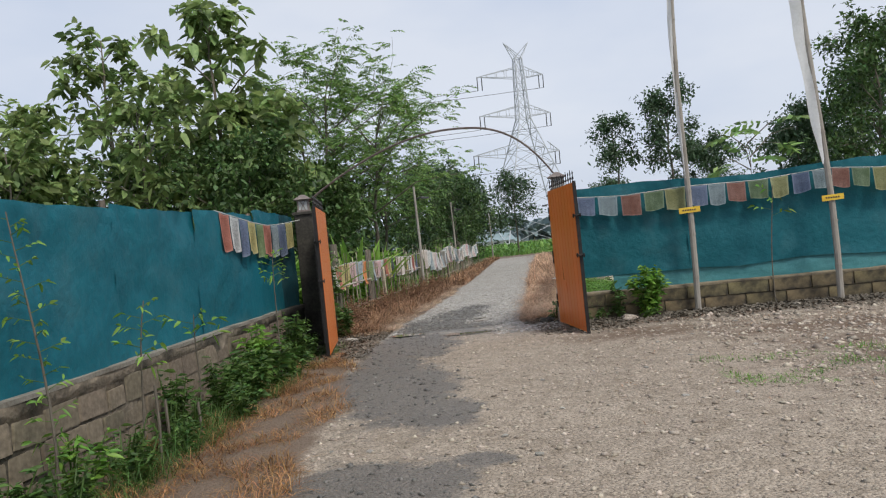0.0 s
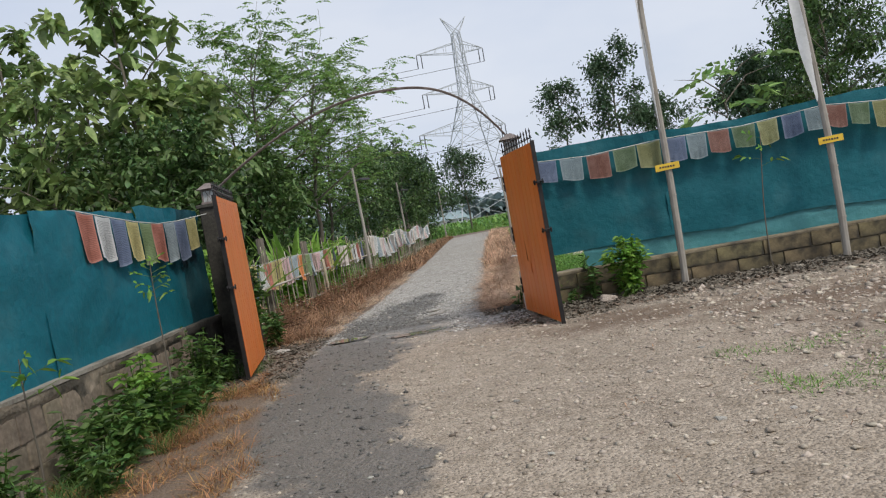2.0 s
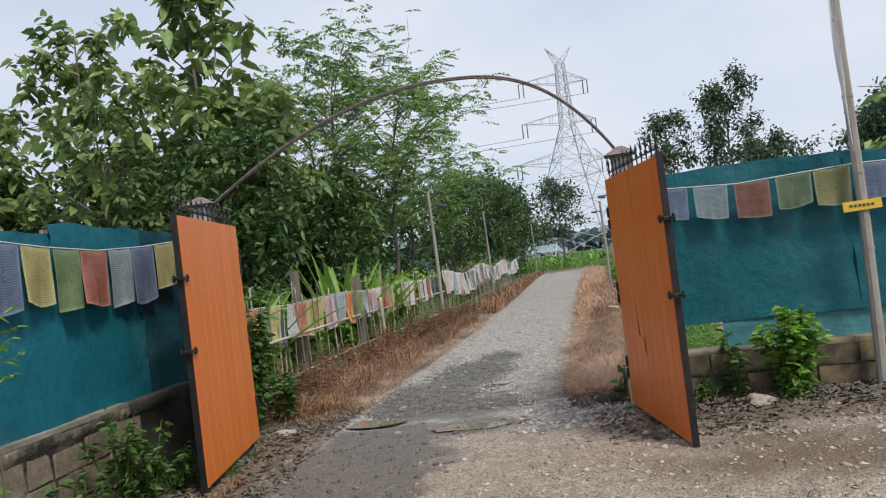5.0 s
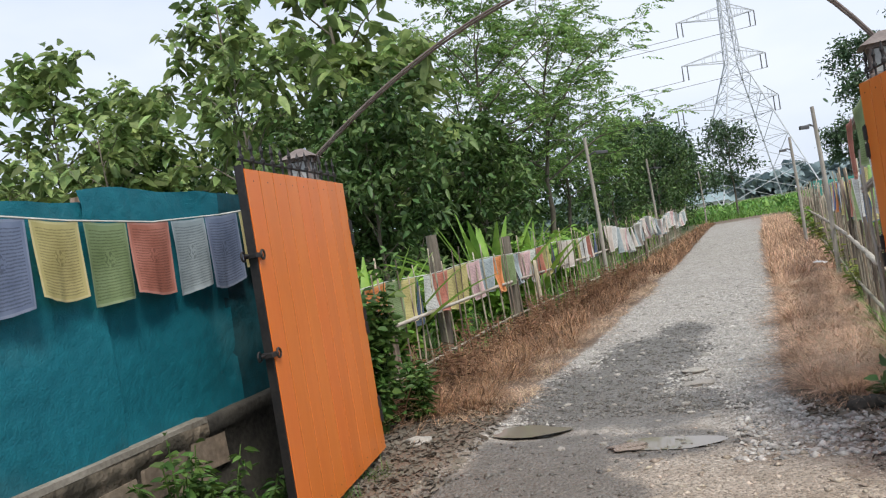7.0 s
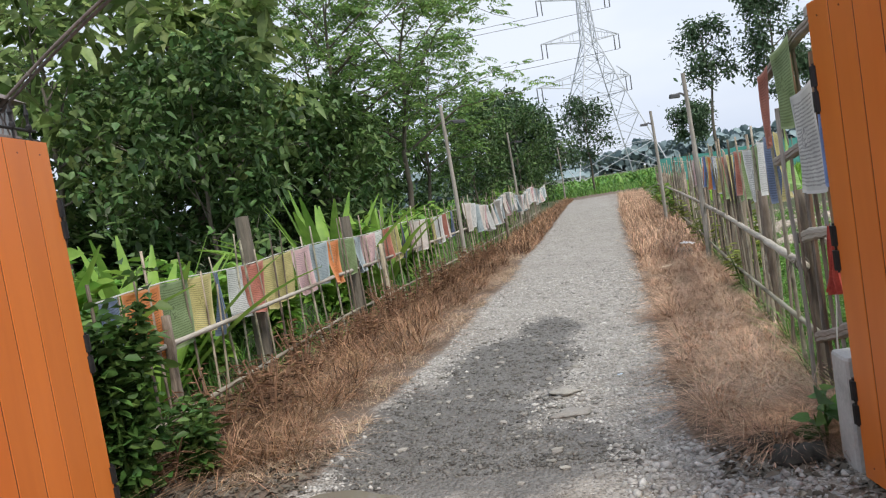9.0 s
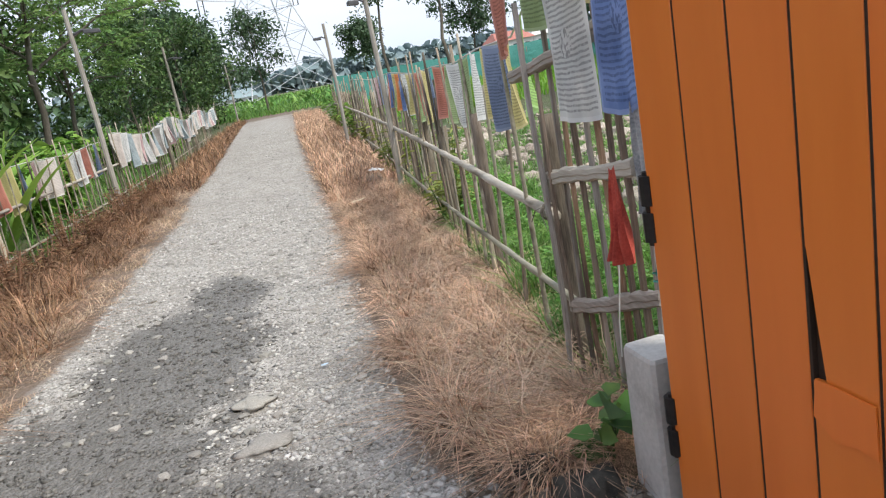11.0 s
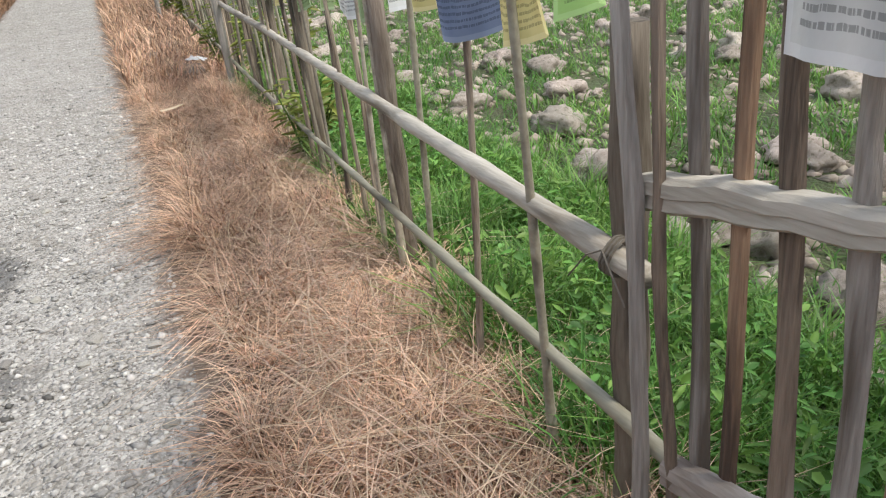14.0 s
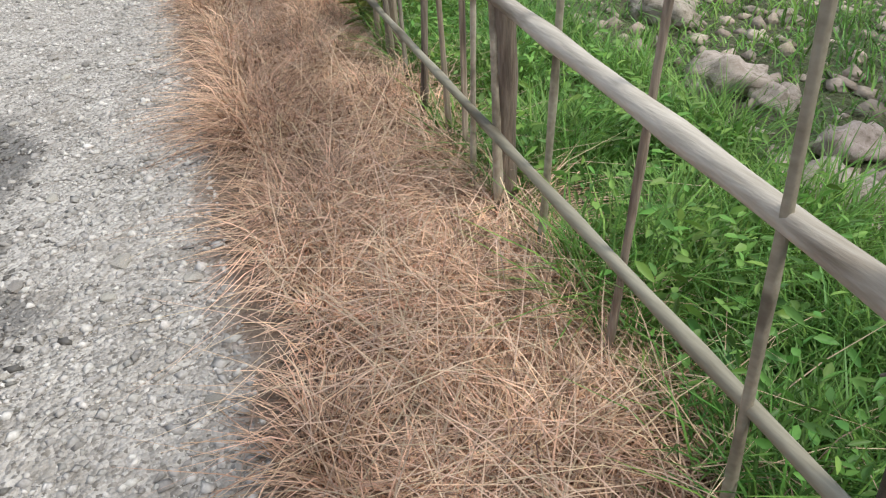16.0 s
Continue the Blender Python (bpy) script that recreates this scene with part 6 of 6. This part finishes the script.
def house(x, y, w, d, h, rz, roof, label):
    ho = thing("house", (x, y, 0), label, "house", "far houses", rz)
    Geo().box(Matrix.Identity(4), w, d, h).make("wall", M_HOUSE, ho)
    g = Geo()
    g.v += [(-w / 2 - 0.5, -d / 2 - 0.5, h), (w / 2 + 0.5, -d / 2 - 0.5, h), (w / 2 + 0.5, d / 2 + 0.5, h), (-w / 2 - 0.5, d / 2 + 0.5, h), (-w / 2 + 0.8, 0, h + d * 0.3), (w / 2 - 0.8, 0, h + d * 0.3)]
    g.f += [(0, 1, 5, 4), (2, 3, 4, 5), (1, 2, 5), (3, 0, 4), (3, 2, 1, 0)]
    g.make("roof", roof, ho)
    for i in range(3):
        wn_ = Geo().box(Matrix.Translation((-w / 2 + w * (i + 0.5) / 3, -d / 2 - 0.02, h * 0.35)), w * 0.13, 0.05, h * 0.35).make("window", M_WINDOW, ho)
    return ho


house(58, 160, 8, 6, 2.8, 5, M_ROOF, "small pale far house with a red hipped roof")
house(72, 170, 10, 7, 3.0, -8, M_HOUSE, "small pale far house with a light roof")
# The roof takes the haze tone, so distance is in its colour.
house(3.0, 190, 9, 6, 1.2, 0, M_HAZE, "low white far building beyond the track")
house(84, 230, 10, 7, 4.0, 0, M_ROOF, "small pale far house with a red hipped roof")

br = np.random.default_rng(8)
BP, BD = [], []
for i in range(9000):
    x = br.uniform(-330, 420)
    y = 330 + 40 * math.sin(x * 0.013) + br.uniform(-12, 12)
    top = 9 + 5 * noise.noise(Vector((x * 0.02, 0, 1))) + 4 * noise.noise(Vector((x * 0.11, 0, 4)))
    BP.append((x, y, br.uniform(0, 1) ** 0.7 * top))
BP = np.array(BP)
BV, BF = leaf_blades(BP, br.normal(size=BP.shape), br.uniform(3, 6.5, len(BP)), br.uniform(2.5, 5, len(BP)), br)
tagged(np_mesh("backdrop", BV, BF, M_HAZE), "line of woods on the horizon, tinted blue-green with painted haze", "woods", kind="structure")
BP2 = np.stack([br.uniform(-90, -6, 2600), br.uniform(55, 95, 2600), br.uniform(0, 7.5, 2600)], 1)
BV, BF = leaf_blades(BP2, br.normal(size=BP2.shape), br.uniform(0.5, 1.2, 2600), br.uniform(0.4, 0.8, 2600), br)
tagged(np_mesh("far_woods", BV, BF, M_FAR), "dark mixed woods far behind the fence", "woods", kind="stuff")

# ---- stones, puddles, small things ----
SR = np.random.default_rng(4)


def pebbles(name, label, n, xf0, xf1, y0, y1, lo, hi, seed, power=1.0):
    rng = np.random.default_rng(seed)
    Y = y0 + (y1 - y0) * rng.uniform(0, 1, n) ** power
    X = xf0(Y) + (xf1(Y) - xf0(Y)) * rng.uniform(0, 1, n)
    R = lo * (hi / lo) ** (rng.uniform(0, 1, n) ** 2.6)
    bare = (Y > 10.85 + 0.25 * np.sin(X * 2.3)) & (Y < 12) & (X > 1.7) & (rng.uniform(size=n) < 0.8)
    X, Y, R = X[~bare], Y[~bare], R[~bare]
    n = len(X)
    damp = np.zeros(n)
    for cx, cy, ax, ay in WET:
        damp = np.maximum(damp, 1.25 - np.sqrt(((X - cx) / ax) ** 2 + ((Y - cy) / ay) ** 2) * 0.75)
    damp = damp + rng.normal(size=n) * 0.12 > 0.5
    for pick, mt, lb in ((~damp, M_PEBBLE_Y if y1 < 12.2 else M_PEBBLE, label), (damp & (rng.uniform(size=n) < 0.7), M_PEBBLE_WET, label.replace("pale", "damp dark"))):
        if pick.sum():
            V, F = pebble_field(X[pick], Y[pick], road_height(X[pick], Y[pick]), R[pick], rng)
            tagged(np_mesh(name, V, F, mt), lb, "gravel", kind="stuff")


pebbles("gravel", "loose pale crushed stones on the track", 42000, lambda y: road_left(y) + 0.05, lambda y: road_right(y) + 0.0, 12.3, 20, 0.0035, 0.024, 1, 1.3)
pebbles("gravel", "loose pale crushed stones on the far track", 9000, lambda y: road_left(y) + 0.05, lambda y: road_right(y), 20, 40, 0.006, 0.024, 2, 1.3)
pebbles("gravel", "loose pale crushed stones over the yard", 38000, lambda y: road_left(y) + 0.05, lambda y: np.full_like(y, 8.0), 2.2, 11.9, 0.004, 0.03, 3)
pebbles("gravel", "coarse pale stones heaped in the yard", 5600, lambda y: np.full_like(y, 2.9), lambda y: np.full_like(y, 9.0), 5.0, 11.2, 0.012, 0.055, 4)
pebbles("gravel", "white crushed stones by the gate post", 1500, lambda y: np.full_like(y, 0.55), lambda y: np.full_like(y, 1.5), 11.2, 12.4, 0.012, 0.04, 5)

kinds = []
for k in range(6):
    me = bpy.data.meshes.new("stone")
    b = lumpy(SR, 0.55, 0.2, 1)
    b.to_mesh(me)
    b.free()
    me.materials.append(M_STONE)
    kinds.append(me)
for i in range(280):
    y = 11.6 + 7.4 * SR.uniform() ** 1.3 if i < 210 else SR.uniform(5, 11.5)
    x = SR.uniform(road_left(y) + 0.1, min(road_right(y), 6))
    s = 0.012 + 0.022 * SR.uniform() ** 2
    ob = new("stone", kinds[i % 6])
    ob.parent = road
    ob.matrix_basis = pose(x, y, float(road_height(np.array([x]), np.array([y]))[0]) + s * 0.2, 0, 0, SR.uniform(0, 360)) @ Matrix.Diagonal((s * SR.uniform(1, 1.5), s, s, 1))


def big_stone(x, y, s, flat, material, label, seed, name="rock", z=0.0, rz=0.0, stretch=1.0, group=""):
    bm = lumpy(np.random.default_rng(seed), flat, 0.34 if material is M_ROCK else 0.3, 3)
    me = bpy.data.meshes.new(name)
    bm.to_mesh(me)
    bm.free()
    me.polygons.foreach_set("use_smooth", np.ones(len(me.polygons), bool))
    me.materials.append(material)
    ob = new(name, me)
    ob.matrix_basis = pose(x, y, z + s * flat * 0.4, 0, 0, rz) @ Matrix.Diagonal((s * stretch, s, s, 1))
    return tagged(ob, label, "rock", group)


big_stone(0.343, 13.12, 0.08, 0.3, M_STONE, "flat grey stone lying on the gravel track", 1, "stone", 0.01, 20, 1.3)
big_stone(0.305, 13.62, 0.07, 0.35, M_STONE, "flat grey stone lying on the gravel track", 2, "stone", 0.01, -10, 1.3)
big_stone(-0.08, 11.56, 0.065, 0.3, M_ROCK, "flat white stone beside the puddle", 3, "stone", 0.012, 10, 1.7)
big_stone(2.45, 11.42, 0.10, 0.6, M_ROCK, "pale broken stone near the low wall", 4, "stone", 0.0, 30, 1.2)
big_stone(4.75, 11.3, 0.06, 0.6, M_ROCK, "pale broken stone near the low wall", 5, "stone", 0.0, 0, 1.2)
big_stone(1.34, 12.08, 0.11, 0.6, M_PILLAR, "dark rough stone beside the gate post", 6, "stone", 0.0, 60, 1.1)
big_stone(1.28, 12.3, 0.08, 0.6, M_PILLAR, "dark rough stone beside the gate post", 7, "stone", 0.0, 10, 1.1)
big_stone(-1.66, 12.05, 0.07, 0.5, M_STONE, "grey stone beside the gate leaf", 8, "stone", 0.0, 10, 1.5)
for i in range(290):
    y = 13.0 + 13 * SR.uniform() ** 1.2
    x = fence_right(y) + 0.85 + 7 * SR.uniform()
    s = 0.05 + 0.10 * SR.uniform() ** 1.5
    big_stone(x, y, s, 0.72, M_ROCK, "pale weathered rock lying in the stony field", 50 + i, "rock", -0.09, SR.uniform(0, 360), SR.uniform(1, 1.5), "rocks in the field")
RBX = SR.uniform(0, 1, 12000)
RBY = 12.3 + 15 * SR.uniform(0, 1, 12000) ** 1.3
RBX = fr_v(RBY) + 0.7 + RBX * 9
V, F = pebble_field(RBX, RBY, ground_height(RBX, RBY), 0.012 + 0.08 * SR.uniform(0, 1, 12000) ** 2.4, SR)
tagged(np_mesh("rubble", V, F, M_RUBBLE), "pale rubble and clods strewn over the field", "rubble", kind="stuff")


def puddle(x, y, ax, ay, seed, label):
    rng = np.random.default_rng(seed)
    bm = bmesh.new()
    vs = [bm.verts.new((ax * math.cos(a) * (1 + 0.25 * math.sin(3 * a + seed)), ay * math.sin(a) * (1 + 0.2 * math.sin(2 * a + 2 * seed)), 0)) for a in np.linspace(0, 6.283, 25)[:-1]]
    bm.faces.new(vs)
    me = bpy.data.meshes.new("puddle")
    bm.to_mesh(me)
    bm.free()
    me.materials.append(M_WATER)
    ob = new("puddle", me)
    ob.matrix_basis = pose(x, y, 0.0, 0, 0, 0)
    ob.location.z = 0.013
    return tagged(ob, label, "puddle", "puddles")


puddle(0.17, 11.62, 0.28, 0.16, 1, "small still puddle reflecting the sky")
puddle(-0.83, 12.12, 0.27, 0.14, 2, "shallow muddy puddle beside the gate")

# leaf litter along the wall foot
lr = np.random.default_rng(19)
n = 5200
LX = lr.uniform(1.8, 8.5, n)
LY = np.array([right_line(x)[1] for x in LX]) - 0.12 - np.abs(lr.normal(size=n)) * 0.45
V, F = leaf_blades(np.stack([LX, LY, 0.022 + lr.uniform(0, 0.012, n)], 1), lr.normal(size=(n, 3)) * np.array([1, 1, 0.15]), lr.uniform(0.03, 0.09, n), lr.uniform(0.02, 0.045, n), lr)
tagged(np_mesh("leaf_litter", V, F, M_BARK), "brown fallen leaves and twigs at the wall foot", "leaf litter", kind="stuff")

for n, x0, x1, y0, y1, sd in ((2600, -2.1, -1.1, 9.8, 13.0, 41), (700, 1.0, 1.6, 11.9, 12.6, 42), (900, 1.2, 2.4, 10.6, 11.8, 43)):
    gr = np.random.default_rng(sd)
    LX, LY = gr.uniform(x0, x1, n), gr.uniform(y0, y1, n)
    LZ = road_height(LX, LY) + gr.uniform(0.004, 0.02, n)
    V, F = leaf_blades(np.stack([LX, LY, LZ], 1), gr.normal(size=(n, 3)) * np.array([1, 1, 0.15]), gr.uniform(0.02, 0.08, n), gr.uniform(0.012, 0.035, n), gr)
    tagged(np_mesh("leaf_litter", V, F, M_BARK), "brown fallen leaves and twigs scattered beside the gate leaf", "leaf litter", kind="stuff")

# ---- wall pieces ----
wr = np.random.default_rng(23)
blocks = []
ln = math.dist(WR0, WR1)
ang = math.degrees(math.atan2(WR1[1] - WR0[1], WR1[0] - WR0[0]))
for course in range(2):
    s, k = (0.0 if course == 0 else -0.25), 0
    while s < 7.2:
        w = 0.56 + 0.05 * wr.uniform()
        a, b = max(s, 0), s + w
        if b - a > 0.1:
            c = (a + b) / 2
            p = Vector((*WR0, 0)).lerp(Vector((*WR1, 0)), c / ln)
            g = Geo().box(Matrix.Identity(4), b - a - 0.014, 0.035, 0.165, 0.006)
            ob = g.make("block", M_BLOCK, wall_right)
            ob.matrix_basis = pose(p.x, p.y, 0.012 + course * 0.182, wr.normal() * 0.6, wr.normal() * 0.4, ang) @ Matrix.Translation((0, -0.088, 0))
        s += w

lw_ = np.random.default_rng(29)
for course in range(3):
    yy = 3.4 + 0.1 * course
    while yy < 10.3:
        w = lw_.uniform(0.2, 0.4)
        hgt = 0.165 + 0.02 * lw_.normal()
        ob = Geo().box(Matrix.Identity(4), w - 0.012, 0.05, hgt + 0.008, 0.012, 0.97).make("stone", M_WALLSTONE, wall_left)
        ob.matrix_basis = pose(-2.253, yy + w / 2, 0.02 + course * 0.185, lw_.normal() * 1.5, lw_.normal() * 2.0, 90 + lw_.normal() * 1.5)
        yy += w
Geo().box(Matrix.Translation((-2.31, 6.9, 0.655)), 0.17, 7.1, 0.03, 0.006).make("coping", M_COPING, wall_left, label="stained grey cement coping")

# ---- scraps, ties and strings ----


def scrap(x, y, z, w, material, label, seed, category="litter"):
    """A crumpled bit of wrapper or card."""
    rng = np.random.default_rng(seed)
    V, F = [], []
    for i in range(6):
        for j in range(5):
            V.append(((i / 5 - 0.5) * w + rng.normal() * w * 0.03, (j / 4 - 0.5) * w * 0.6 + rng.normal() * w * 0.03, abs(rng.normal()) * w * 0.07))
    for i in range(5):
        for j in range(4):
            F.append((i * 5 + j, (i + 1) * 5 + j, (i + 1) * 5 + j + 1, i * 5 + j + 1))
    ob = np_mesh("scrap", V, F, material, smooth=True)
    ob.matrix_basis = pose(x, y, z, rng.uniform(-8, 8), rng.uniform(-8, 8), rng.uniform(0, 360))
    return tagged(ob, label, category, "scraps")


M_CARD = surface("pale_card", (0.55, 0.42, 0.26), (0.68, 0.56, 0.38), big=8, fine=60, rough=0.8, bump=0)
M_PLASTIC = surface("pale_blue_plastic", (0.42, 0.54, 0.66), (0.55, 0.66, 0.76), big=8, fine=60, rough=0.4, bump=0)
M_TWINE = surface("green_twine", (0.02, 0.22, 0.20), (0.05, 0.32, 0.28), big=8, fine=60, rough=0.7, bump=0)
scrap(1.64, 18.1, 0.16, 0.17, M_CARD, "crumpled tan wrapper lying on the dead grass", 1)
scrap(2.25, 20.2, 0.18, 0.2, M_WHITE, "crumpled white wrapper lying on the dead grass", 2)
scrap(0.70, 13.86, 0.028, 0.04, M_PLASTIC, "small pale blue plastic scrap on the gravel", 3)
hang = thing("string", (1.63, 12.21, 0), "pale straw string hanging from the bamboo hurdle", "string")
Geo().tube([(0, 0, 0.80), (0.0, 0.02, 0.66), (-0.01, 0.04, 0.50), (-0.005, 0.065, 0.36)], 0.0028, 5).make("strand", M_ROPE, hang)
for k, (yy, zz) in enumerate(((12.98, 0.76),)):
    tie = thing("lashing", (fence_right(yy) - 0.02, yy, zz), "dry grass lashing knotted round the bamboo joint", "lashing", "lashings")
    g = Geo()
    for q in range(3):
        ring = [(0.036 * math.cos(a), 0.010 * q - 0.01 + 0.006 * math.sin(2 * a), 0.036 * math.sin(a)) for a in np.linspace(0, 6.283, 13)]
        g.tube(ring, 0.0035, 4)
    g.make("band", M_BARK, tie)
    for q in range(2):
        Geo().tube([(-0.03, 0.01, 0.02), (-0.05, 0.03 * (q * 2 - 1), 0.01), (-0.055, 0.08 * (q * 2 - 1), -0.05)], 0.0022, 4).make("loose_end", M_BARK, tie)
tw = thing("twine", (1.588, 11.89, 0.76), "green twine knotted round the brown iron", "twine")
Geo().tube([(0.022 * math.cos(a), 0.022 * math.sin(a), 0.004 * a - 0.03) for a in np.linspace(0, 12, 40)], 0.0018, 4).make("coil", M_TWINE, tw)
Geo().tube([(0, 0.022, 0.01), (0.03, 0.08, -0.03), (0.09, 0.12, -0.01)], 0.0018, 4).make("loose_end", M_TWINE, tw)
# long bent stalks over the matted grass
sr_ = np.random.default_rng(66)
n = 2600
SY = 12.6 + 6.5 * sr_.uniform(0, 1, n) ** 1.4
SX = road_right(SY) + 0.1 + (fr_v(SY) - road_right(SY)) * sr_.uniform(0, 1, n)
an = sr_.uniform(0, 6.283, n)
V, F = blades(np.stack([SX, SY, np.full(n, 0.06)], 1), np.stack([np.cos(an) * 1.1, np.sin(an) * 1.1, sr_.uniform(0.15, 1.1, n)], 1), sr_.uniform(0.2, 0.55, n), np.full(n, 0.0036), sr_, 0.7)
tagged(np_mesh("straw_stalks", V, F, M_STRAW), "long pale bent straw stalks lying over the dead grass", "grass", kind="stuff")
